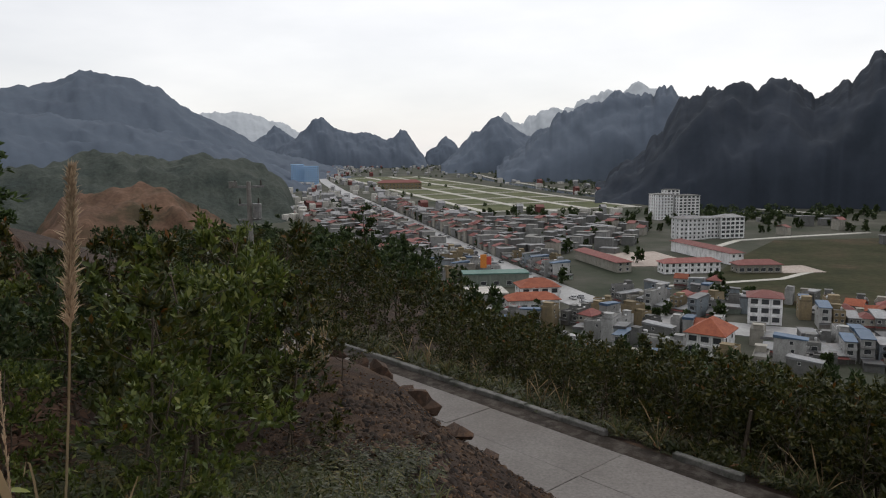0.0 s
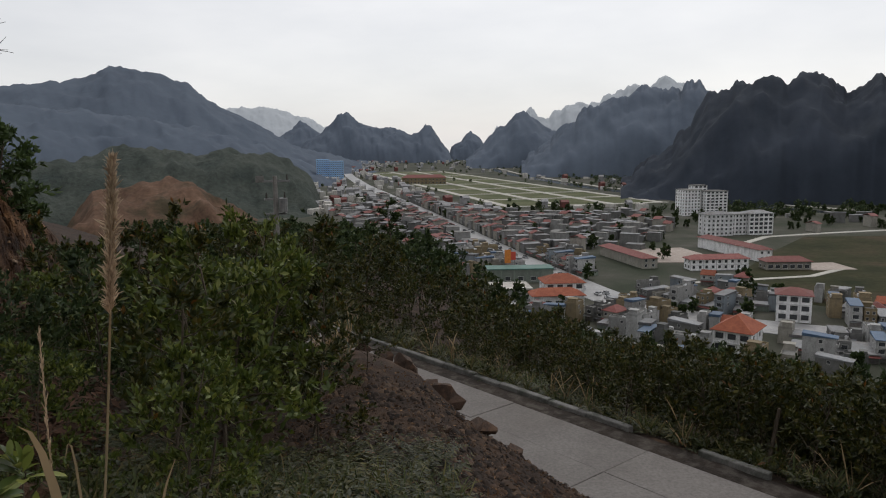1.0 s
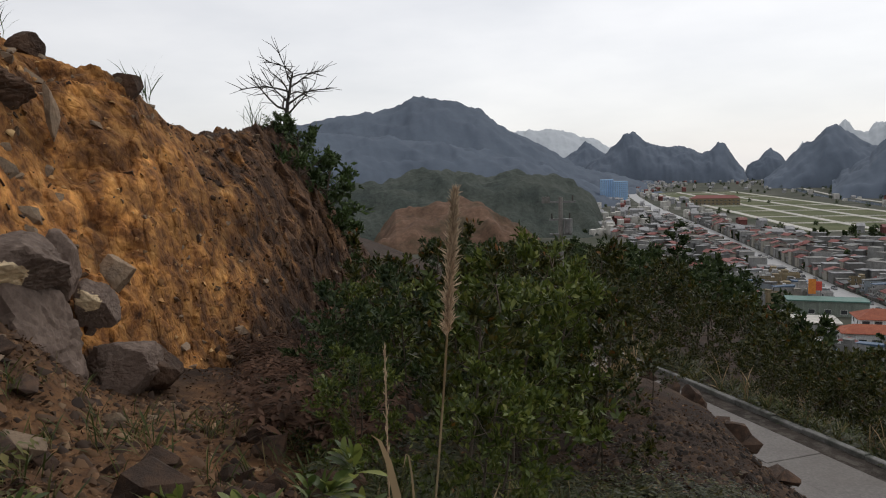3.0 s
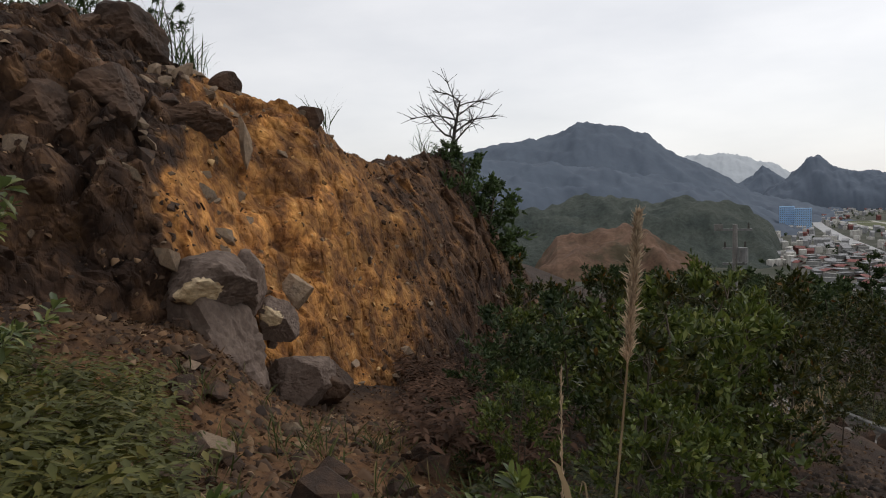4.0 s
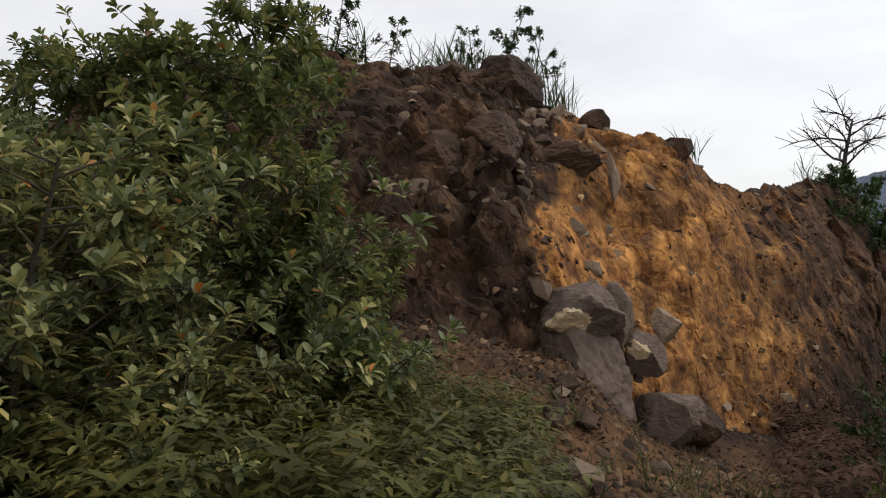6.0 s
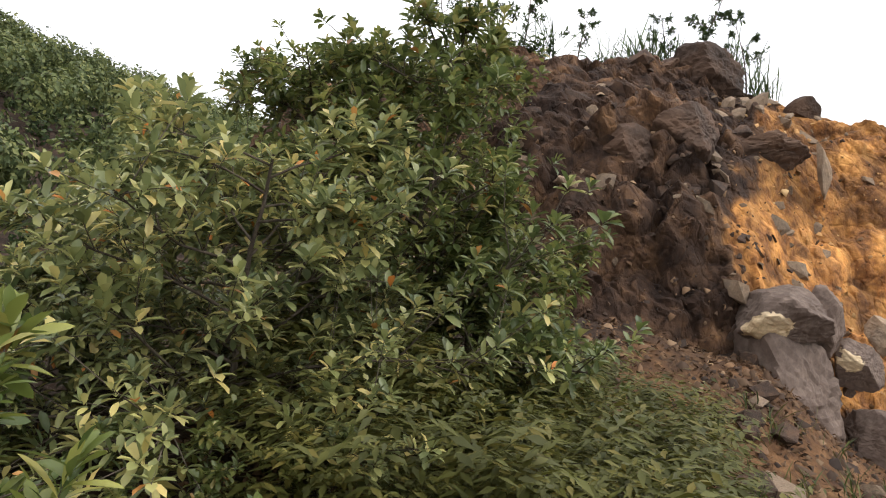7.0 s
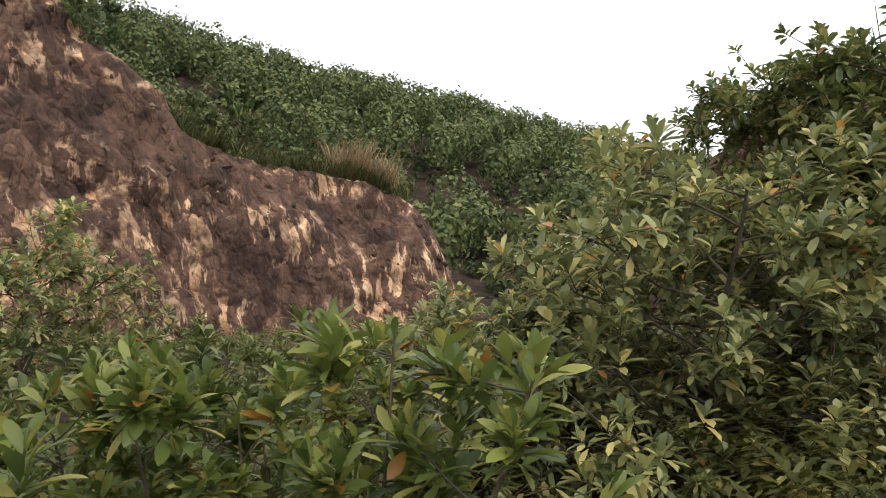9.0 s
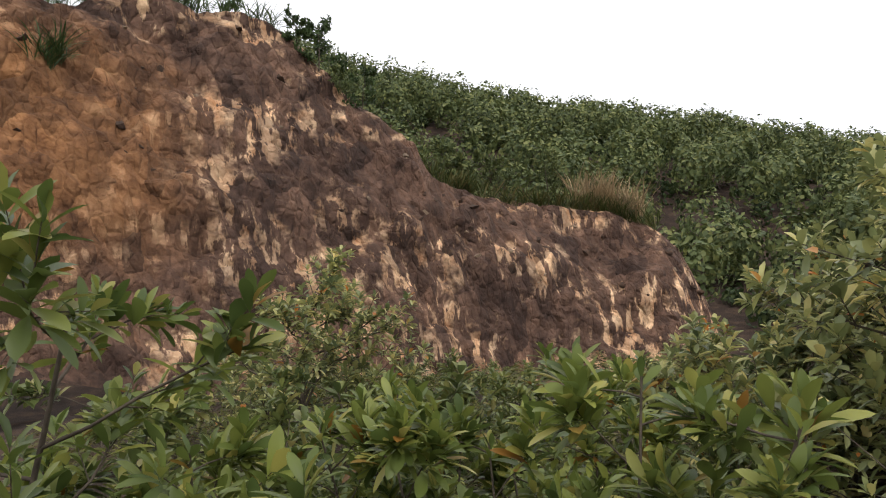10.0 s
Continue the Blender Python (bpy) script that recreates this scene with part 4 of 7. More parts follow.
low = [plant("undergrowth_bush", 30 + i, 0.95, 0.7, 8, 4, 8, 0.115, 0.04, LEAF_DARK, "low leafy bush on the quarry floor", "bush", "low bushes on the quarry floor", whorl=True, sides=4, clear=0.05, radius=0.014, stems=2) for i in range(2)]
rng = random.Random(21)
sites = []
for yaw, d, size in [(104, 7.5, 0.9), (112, 4.2, 0.6), (118, 3.6, 0.7), (121, 6.5, 1.5), (126, 4.2, 0.9), (131, 3.4, 0.85), (135, 6.2, 1.3), (129, 8.5, 1.7), (141, 3.6, 0.9), (150, 3.8, 1.0), (155, 5.5, 1.4), (116, 9.5, 2.0), (110, 12, 2.4), (122, 12, 2.2), (133, 13, 2.2), (142, 12, 2.1), (103, 13, 2.6), (106, 18, 3.0), (113, 18, 2.8), (120, 19, 2.6), (128, 20, 2.4), (136, 20, 2.2), (148, 18, 1.8), (109, 26, 3.0), (116, 27, 2.6), (104, 28, 3.4), (123, 28, 2.0), (90, 3.6, 0.5), (103, 3.4, 0.6), (159, 3.0, 1.1), (145, 2.6, 0.6), (72, 6.3, 0.8), (107, 6.2, 1.2), (114, 6.8, 1.2), (125, 6.2, 1.2), (130, 5.4, 1.1), (138, 5.0, 1.1), (144, 7.2, 2.6), (127, 9.6, 2.6), (119, 8.2, 2.6), (134, 10, 2.6), (140, 9, 2.6), (124, 15, 3.2), (131, 16, 3.2), (139, 15.5, 3.2), (117, 14, 3.2), (111, 15, 3.2), (145, 16, 3.2), (115.5, 5.4, 0.9), (121.5, 5.0, 0.9), (127.5, 7.4, 2.4), (137, 7.6, 2.4), (152, 8.5, 2.6), (149, 11, 2.6)]:
    x, y = at_yaw(yaw, d)
    # none stands high enough to hide the foot of the quarry wall
    room = EYE_Z + float(np.interp(yaw, [100, 113, 118, 130, 150], [-0.05, -0.06, -0.055, -0.02, 0.02])) * d - float(ground_z(x, y))
    size = min(size * (1.0 if d < 7 else 0.45), room / 1.15 * rng.uniform(0.75, 1.2))
    if size > 0.25:
        sites.append((rng.randrange(2), x, y, rng.uniform(0, 360), size, None))
spread_copies(low, sites)

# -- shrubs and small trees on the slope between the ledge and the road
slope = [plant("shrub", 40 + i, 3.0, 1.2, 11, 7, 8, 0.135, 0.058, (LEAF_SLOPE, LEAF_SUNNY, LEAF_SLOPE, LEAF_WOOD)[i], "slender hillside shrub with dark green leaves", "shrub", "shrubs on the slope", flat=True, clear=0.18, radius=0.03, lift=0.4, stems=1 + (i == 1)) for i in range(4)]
CAP_YAW = [-34, -26, -21, -17, -9, -5, -2.5, 0, 2.5, 5, 8, 11, 14, 30, 40]
CAP_TAN = [-0.275, -0.27, -0.26, -0.25, -0.25, -0.215, -0.185, -0.152, -0.128, -0.112, -0.105, -0.094, -0.092, -0.088, -0.09]
rng = random.Random(22)
sites = []
tries = 0
while len(sites) < 66 and tries < 6000:
    tries += 1
    yaw, d = rng.uniform(8.8, 35), 4.6 + 15 * rng.random() ** 1.2
    x, y = at_yaw(yaw, d)
    s = road_side(x, y)
    if s > -4.2 or (yaw < 13.5 and d < 13.5) or (yaw > 31 and d > 12) or d < 8.5 and yaw < 21:
        continue
    if any((x - q[1]) ** 2 + (y - q[2]) ** 2 < 1.0 ** 2 for q in sites):
        continue
    g = float(ground_z(x, y))
    h = (EYE_Z + float(np.interp(yaw, [8.5, 10, 12, 14, 32], [-0.235, -0.18, -0.13, -0.095, -0.085])) * d - g) * rng.uniform(0.6, 1.05)
    if d < 7:
        h = min(h, rng.uniform(1.2, 2.2))
    if h > 0.6:
        sites.append((rng.randrange(4), x, y, rng.uniform(0, 360), h / 3.1, None))
spread_copies(slope, sites)
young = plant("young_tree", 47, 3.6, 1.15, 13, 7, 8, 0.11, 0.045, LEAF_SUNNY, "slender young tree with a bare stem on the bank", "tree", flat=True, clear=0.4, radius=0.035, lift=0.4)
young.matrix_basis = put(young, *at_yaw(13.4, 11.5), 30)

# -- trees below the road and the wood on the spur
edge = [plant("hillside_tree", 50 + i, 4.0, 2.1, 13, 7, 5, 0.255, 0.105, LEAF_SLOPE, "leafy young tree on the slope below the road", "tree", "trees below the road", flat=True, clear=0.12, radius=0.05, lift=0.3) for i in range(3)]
wood = [plant("wood_tree", 60 + i, 7.0, 2.9, 11, 7, 4, 0.56, 0.3, LEAF_WOOD, "dark tree in the wood on the spur", "tree", "trees of the wood", flat=True, clear=0.2, radius=0.09, lift=0.2, sides=4, back=0.35) for i in range(3)]
near_sites, far_sites = [], []
tries = 0
while (len(near_sites) < 130 or len(far_sites) < 240) and tries < 20000:
    tries += 1
    yaw, s = rng.uniform(-34, 26), 2.9 + 120 * rng.random() ** 1.5
    k = math.cos(radians(yaw)) * ROAD_OUT[1] - math.sin(radians(yaw)) * ROAD_OUT[0]
    d = (s + ROAD_MID[0] * ROAD_OUT[0] + ROAD_MID[1] * ROAD_OUT[1]) / max(k, 0.05)
    x, y = at_yaw(yaw, d)
    g = float(ground_z(x, y))
    if d > 240 or g < 1.5:
        continue
    cap = EYE_Z + float(np.interp(yaw, CAP_YAW, CAP_TAN)) * d - g
    rows, gap, most = (near_sites, 1.15, 130) if d < 48 else (far_sites, 2.9, 240)
    if len(rows) >= most or any((x - q[1]) ** 2 + (y - q[2]) ** 2 < gap * gap for q in rows):
        continue
    h = min(cap, rng.uniform(3.0, 5.4) if d < 48 else rng.uniform(6.5, 11.0)) * rng.uniform(0.8, 1.0)
    if s < 5 and yaw > -9:
        h = min(h, rng.uniform(1.3, 2.2))
    if h > 0.9:
        rows.append((rng.randrange(3), x, y, rng.uniform(0, 360), h / (4.1 if d < 48 else 7.2), None))
for i in range(34):
    k, s = -3 + 17 * rng.random(), rng.uniform(3.3, 8.0)
    p = along_road(k, s, 0)
    yaw, d = math.degrees(math.atan2(-p.x, p.y)), math.hypot(p.x, p.y)
    h = (EYE_Z + float(np.interp(yaw, CAP_YAW, CAP_TAN)) * d - float(ground_z(p.x, p.y))) * rng.uniform(0.75, 1.0)
    if yaw < -5 and h > 0.8:
        near_sites.append((rng.randrange(3), p.x, p.y, rng.uniform(0, 360), h / 4.1, None))
spread_copies(edge, near_sites)
spread_copies(wood, far_sites)
tall = plant("wood_tree", 71, 9.5, 1.5, 12, 8, 9, 0.24, 0.12, LEAF_WOOD, "tall slender tree with an open crown and bare trunk", "tree", "trees of the wood", flat=True, clear=0.45, radius=0.09, back=0.3)
tx, ty = at_yaw(7.0, 42)
tall.matrix_basis = put(tall, tx, ty, 30, (EYE_Z - 0.066 * 42 - float(ground_z(tx, ty))) / 9.6)

# -- wooded hill behind the quarry: too many trees to count
def forest(name, sites, per, leaf, label, seed, size, trunk=True):
    rng = np.random.default_rng(seed)
    sites = np.array(sites)
    n = len(sites)
    h = sites[:, 3]
    rep = np.repeat(np.arange(n), per)
    m = len(rep)
    d = unit(rng.normal(0, 1, (m, 3))) * (rng.uniform(0.72, 1.0, m) ** 0.5)[:, None]
    lump = 1 + 0.3 * np.sin(d[:, 0] * 5 + rep) * np.cos(d[:, 1] * 5 + 2.1 * rep)
    c = sites[rep, :3] + d * np.stack([h[rep] * 0.38 * lump, h[rep] * 0.38 * lump, h[rep] * 0.40 * lump], -1) + np.stack([0 * h[rep], 0 * h[rep], h[rep] * 0.58], -1)
    # leaf sprays lie on the crown's skin, so that each crown catches the light as one body
    face = unit(d + rng.normal(0, 0.28, (m, 3)))
    way = unit(np.cross(face, rng.normal(0, 1, (m, 3))))
    side = np.cross(face, way)
    L, W = (size * rng.uniform(0.5, 1.3, m))[:, None], (size * 0.7 * rng.uniform(0.5, 1.3, m))[:, None]
    v = np.stack([c - way * L * 0.5, c - side * W * 0.5 + face * W * 0.15, c + way * L * 0.5, c + side * W * 0.5 + face * W * 0.15], 1).reshape(-1, 3)
    f = (np.arange(m)[:, None, None] * 4 + np.array([(0, 1, 2), (0, 2, 3)])).reshape(-1, 3)
    return tagged(new(name, fast_mesh(name, v, f, leaf)), label, "forest", kind="stuff")


rng = random.Random(23)
sites = []
for i in range(780):
    yaw, d = rng.uniform(84, 146), 44 + 98 * math.sqrt(rng.random())
    if yaw > 112 and d < 47:
        continue
    x, y = at_yaw(yaw, d)
    sites.append((x, y, float(ground_z(x, y)) - 0.3, rng.uniform(4.2, 7.2)))
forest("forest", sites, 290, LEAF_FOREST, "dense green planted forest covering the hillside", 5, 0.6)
low_sites = []
for i in range(1500):
    yaw, d = rng.uniform(84, 146), 42 + 92 * math.sqrt(rng.random())
    x, y = at_yaw(yaw, d)
    low_sites.append((x, y, float(ground_z(x, y)) - 0.4, rng.uniform(1.4, 2.6)))
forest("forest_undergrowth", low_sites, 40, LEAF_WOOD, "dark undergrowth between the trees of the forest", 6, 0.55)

# ---- town on the valley floor ----
def wall_paint(name, a, b, vary=0.25):
    return mottled(name, plain_ramp(a, b), 0.35, 3.0, 0.85, 0.1, 0.02, 0.25, ((0.09, 0.085, 0.078), 0.3, (0.6, 0.6, 0.2)), vary)


PAINTS = [wall_paint("grey_render", (0.136, 0.136, 0.130), (0.187, 0.187, 0.181)), wall_paint("cream_paint", (0.260, 0.244, 0.207), (0.321, 0.307, 0.270)), wall_paint("white_paint", (0.321, 0.321, 0.311), (0.384, 0.384, 0.373)),
          wall_paint("ochre_paint", (0.218, 0.171, 0.099), (0.260, 0.207, 0.130)), wall_paint("pale_blue_paint", (0.187, 0.218, 0.244), (0.239, 0.270, 0.290)), wall_paint("pale_green_paint", (0.187, 0.224, 0.187), (0.234, 0.264, 0.228))]
TILE_RED = mottled("red_roof_tile", plain_ramp((0.204, 0.058, 0.034), (0.313, 0.102, 0.054)), 0.5, 5, 0.8, 0.4, 0.05, 0.25, None, 0.25)
TILE_DULL = mottled("dull_red_sheet", plain_ramp((0.177, 0.054, 0.048), (0.245, 0.088, 0.075)), 0.5, 5, 0.7, 0.3, 0.05, 0.3, None, 0.3)
SHEET = mottled("grey_roof_sheet", plain_ramp((0.120, 0.125, 0.132), (0.216, 0.222, 0.227)), 0.4, 4, 0.6, 0.2, 0.03, 0.4, ((0.073, 0.054, 0.042), 0.5, (0.179, 0.179, 0.179)), 0.65)
ROOF_CONC = mottled("flat_roof_concrete", plain_ramp((0.149, 0.147, 0.138), (0.237, 0.232, 0.218)), 0.4, 4, 0.9, 0.2, 0.03, 0.25, ((0.062, 0.062, 0.056), 0.5, (0.251, 0.251, 0.251)), 0.25)
BLUE_SHEET = mottled("blue_roof_sheet", plain_ramp((0.048, 0.091, 0.159), (0.082, 0.133, 0.203)), 0.4, 4, 0.6, 0.2, 0.03, 0.4, None, 0.2)
GREEN_SHEET = mottled("green_roof_sheet", plain_ramp((0.048, 0.116, 0.095), (0.075, 0.163, 0.136)), 0.4, 4, 0.6, 0.2, 0.03, 0.4, None, 0.2)
GLASS_DARK = mottled("dark_window", plain_ramp((0.03, 0.035, 0.04), (0.07, 0.075, 0.08)), 1.0, 5, 0.2, 0.0, 0.0, 0.6)
FRAME = mottled("window_frame_paint", plain_ramp((0.5, 0.5, 0.48), (0.62, 0.62, 0.6)), 1.0, 5, 0.7, 0.0, 0.0)
DOOR = mottled("shutter_door", plain_ramp((0.14, 0.13, 0.12), (0.26, 0.24, 0.22)), 1.0, 5, 0.6, 0.1, 0.02, 0.4, None, 0.4)
BLUE_WALL = mottled("blue_facade", plain_ramp((0.290, 0.476, 0.715), (0.362, 0.560, 0.806)), 0.1, 1.0, 0.6, 0.1, 0.02)
TANK = mottled("steel_tank", plain_ramp((0.5, 0.5, 0.5), (0.65, 0.65, 0.65)), 1.0, 5, 0.35, 0.0, 0.0, 0.5)
STREET = mottled("street_asphalt", plain_ramp((0.24, 0.24, 0.24), (0.34, 0.335, 0.33)), 0.05, 0.7, 0.45, 0.05, 0.02, 0.3)
PALE_ROAD = mottled("pale_gravel_road", plain_ramp((0.42, 0.40, 0.36), (0.56, 0.54, 0.49)), 0.03, 0.5, 0.9, 0.1, 0.02)
# Plot greens are brightened to carry some of the valley haze.
PLOT = mottled("overgrown_plot", plain_ramp((0.067, 0.085, 0.041), (0.154, 0.154, 0.086)), 0.03, 0.4, 0.95, 0.3, 0.2, 0.1)
MEADOW = mottled("rough_meadow", [(0.3, (0.022, 0.028, 0.013)), (0.5, (0.043, 0.044, 0.021)), (0.68, (0.073, 0.055, 0.035))], 0.025, 0.3, 0.95, 0.3, 0.2, 0.1)
WATER = mottled("canal_water", plain_ramp((0.04, 0.05, 0.05), (0.07, 0.08, 0.08)), 0.02, 0.2, 0.15, 0.05, 0.05, 0.5)
YARD = mottled("paved_yard", plain_ramp((0.36, 0.30, 0.26), (0.46, 0.40, 0.35)), 0.05, 0.8, 0.9, 0.1, 0.02)


def strip(name, line, width, z, thick, material, label, category):
    """A road or canal along a line of places."""
    st, pts = Stock(), [Vector((x, y, 0)) for x, y in line]
    ring = []
    for i, p in enumerate(pts):
        d = (pts[min(i + 1, len(pts) - 1)] - pts[max(i - 1, 0)]).normalized()
        n = Vector((-d.y, d.x, 0)) * width / 2
        ring += [p + n + Vector((0, 0, z)), p - n + Vector((0, 0, z)), p + n + Vector((0, 0, z - thick)), p - n + Vector((0, 0, z - thick))]
    f = []
    for i in range(len(pts) - 1):
        a, b = 4 * i, 4 * i + 4
        f += [(a, b, b + 1, a + 1), (a, a + 2, b + 2, b), (a + 1, b + 1, b + 3, a + 3)]
    st.add(ring, f)
    return tagged(new(name, st.mesh(name, material)), label, category, kind="structure")


def patch(name, corners, z, material, label, category):
    st = Stock()
    n = len(corners)
    st.add([(x, y, z) for x, y in corners] + [(x, y, z - 0.4) for x, y in corners], [tuple(range(n))] + [(i, n + i, n + (i + 1) % n, (i + 1) % n) for i in range(n)])
    return tagged(new(name, st.mesh(name, material)), label, category, kind="structure")


MAIN = [(-330, 1760), (-267, 1473), (-186, 1145), (-109, 874), (-60, 701), (-22, 560), (-0.5, 478), (18.5, 407), (33, 360), (46.5, 317), (58, 287), (82, 262), (112, 247), (160, 232), (230, 215)]
strip("street", MAIN, 19, 0.25, 0.6, STREET, "busy main street through the town", "street")
strip("canal", [(330, 640), (270, 730), (225, 830), (150, 1060), (60, 1500), (-30, 2300)], 20, 0.12, 0.4, WATER, "straight dark canal beside the plots", "canal")
strip("canal_road", [(345, 690), (290, 770), (246, 850), (170, 1080), (80, 1520), (-10, 2320)], 7, 0.3, 0.5, PALE_ROAD, "pale road along the canal", "road")
patch("meadow", [(118, 300), (175, 250), (420, 300), (420, 520), (215, 500), (160, 420), (120, 350)], 0.1, MEADOW, "rough green meadow with bare earth patches", "field")
strip("dirt_track", [(96, 335), (110, 338), (132, 345), (156, 352), (172, 366), (185, 376)], 3.5, 0.3, 0.4, PALE_ROAD, "pale dirt track across the meadow", "track")
strip("field_road", [(150, 450), (190, 500), (240, 520), (300, 540)], 5, 0.3, 0.4, PALE_ROAD, "pale road behind the apartment block", "road")
U, V, O = Vector((-0.30, 0.954, 0)), Vector((0.954, 0.30, 0)), Vector((28, 740, 0))


def plotted(u, v):
    p = O + U * u + V * v
    return p.x, p.y


patch("plots", [plotted(-5, -8), plotted(-5, 175), plotted(980, 185), plotted(980, -8)], 0.1, PLOT, "grid of empty overgrown building plots", "field")
for v in (0, 56, 112, 170):
    strip("plot_road", [plotted(-5, v), plotted(400, v), plotted(980, v)], 9, 0.4, 0.4, PALE_ROAD, "pale unfinished road between the plots", "road")
for u in (0, 95, 190, 300, 420, 560, 720, 900):
    strip("plot_lane", [plotted(u, -6), plotted(u, 90), plotted(u, 176)], 6, 0.5, 0.4, PALE_ROAD, "pale unfinished road between the plots", "road")


def hip_roof(w, d, z, rise, over=0.5, ridge=0.45):
    x, y = w / 2 + over, d / 2 + over
    r = max(0.0, y - x * 0.9) if d > w else 0.0
    q = max(0.0, x - y * 0.9) if w >= d else 0.0
    return Stock().add([(-x, -y, z), (x, -y, z), (x, y, z), (-x, y, z), (-x, -y, z - 0.18), (x, -y, z - 0.18), (x, y, z - 0.18), (-x, y, z - 0.18), (-q, -r, z + rise), (q, r, z + rise)],
                       [(0, 1, 9, 8)[:3] + ((8,) if q else ()) if not q else (0, 1, 9, 8), (2, 3, 8, 9) if q else (2, 3, 9), (1, 2, 9) if q else (1, 2, 9, 8), (3, 0, 8) if q else (3, 0, 8, 9), (4, 7, 6, 5), (0, 4, 5, 1), (1, 5, 6, 2), (2, 6, 7, 3), (3, 7, 4, 0)] if q else
                       [(0, 1, 8), (1, 2, 9, 8), (2, 3, 9), (3, 0, 8, 9), (4, 7, 6, 5), (0, 4, 5, 1), (1, 5, 6, 2), (2, 6, 7, 3), (3, 7, 4, 0)])


def gable_roof(w, d, z, rise, over=0.5):
    x, y = w / 2 + over, d / 2 + over
    return Stock().add([(-x, -y, z), (x, -y, z), (x, y, z), (-x, y, z), (-x, 0, z + rise), (x, 0, z + rise), (-x, -y, z - 0.15), (x, -y, z - 0.15), (x, y, z - 0.15), (-x, y, z - 0.15), (-x, 0, z + rise - 0.15), (x, 0, z + rise - 0.15)],
                       [(0, 1, 5, 4), (4, 5, 2, 3), (6, 10, 11, 7), (10, 9, 8, 11), (0, 6, 7, 1), (3, 2, 8, 9), (0, 4, 10, 6), (4, 3, 9, 10), (1, 7, 11, 5), (5, 11, 8, 2)])


def window_mesh(w, h):
    """A window with its frame round a dark pane; it lies in the x-z plane and looks to -y."""
    me = Stock().box(-w / 2, -0.05, 0, -w / 2 + 0.12, 0.04, h).box(w / 2 - 0.12, -0.05, 0, w / 2, 0.04, h).box(-w / 2, -0.05, h - 0.12, w / 2, 0.04, h).box(-w / 2, -0.12, -0.1, w / 2, 0.04, 0.05).box(-w / 2 + 0.1, -0.03, 0.04, w / 2 - 0.1, 0.03, h - 0.1).mesh("window", [FRAME, GLASS_DARK])
    for p in me.polygons[-6:]:
        p.material_index = 1
    return me


WIN, WIN_WIDE = window_mesh(1.5, 1.5), window_mesh(2.6, 1.9)


def window(parent, x, y, z, turn, wide=False):
    part("window", WIN_WIDE if wide else WIN, parent).matrix_basis = pose(x, y, z, 0, 0, turn)


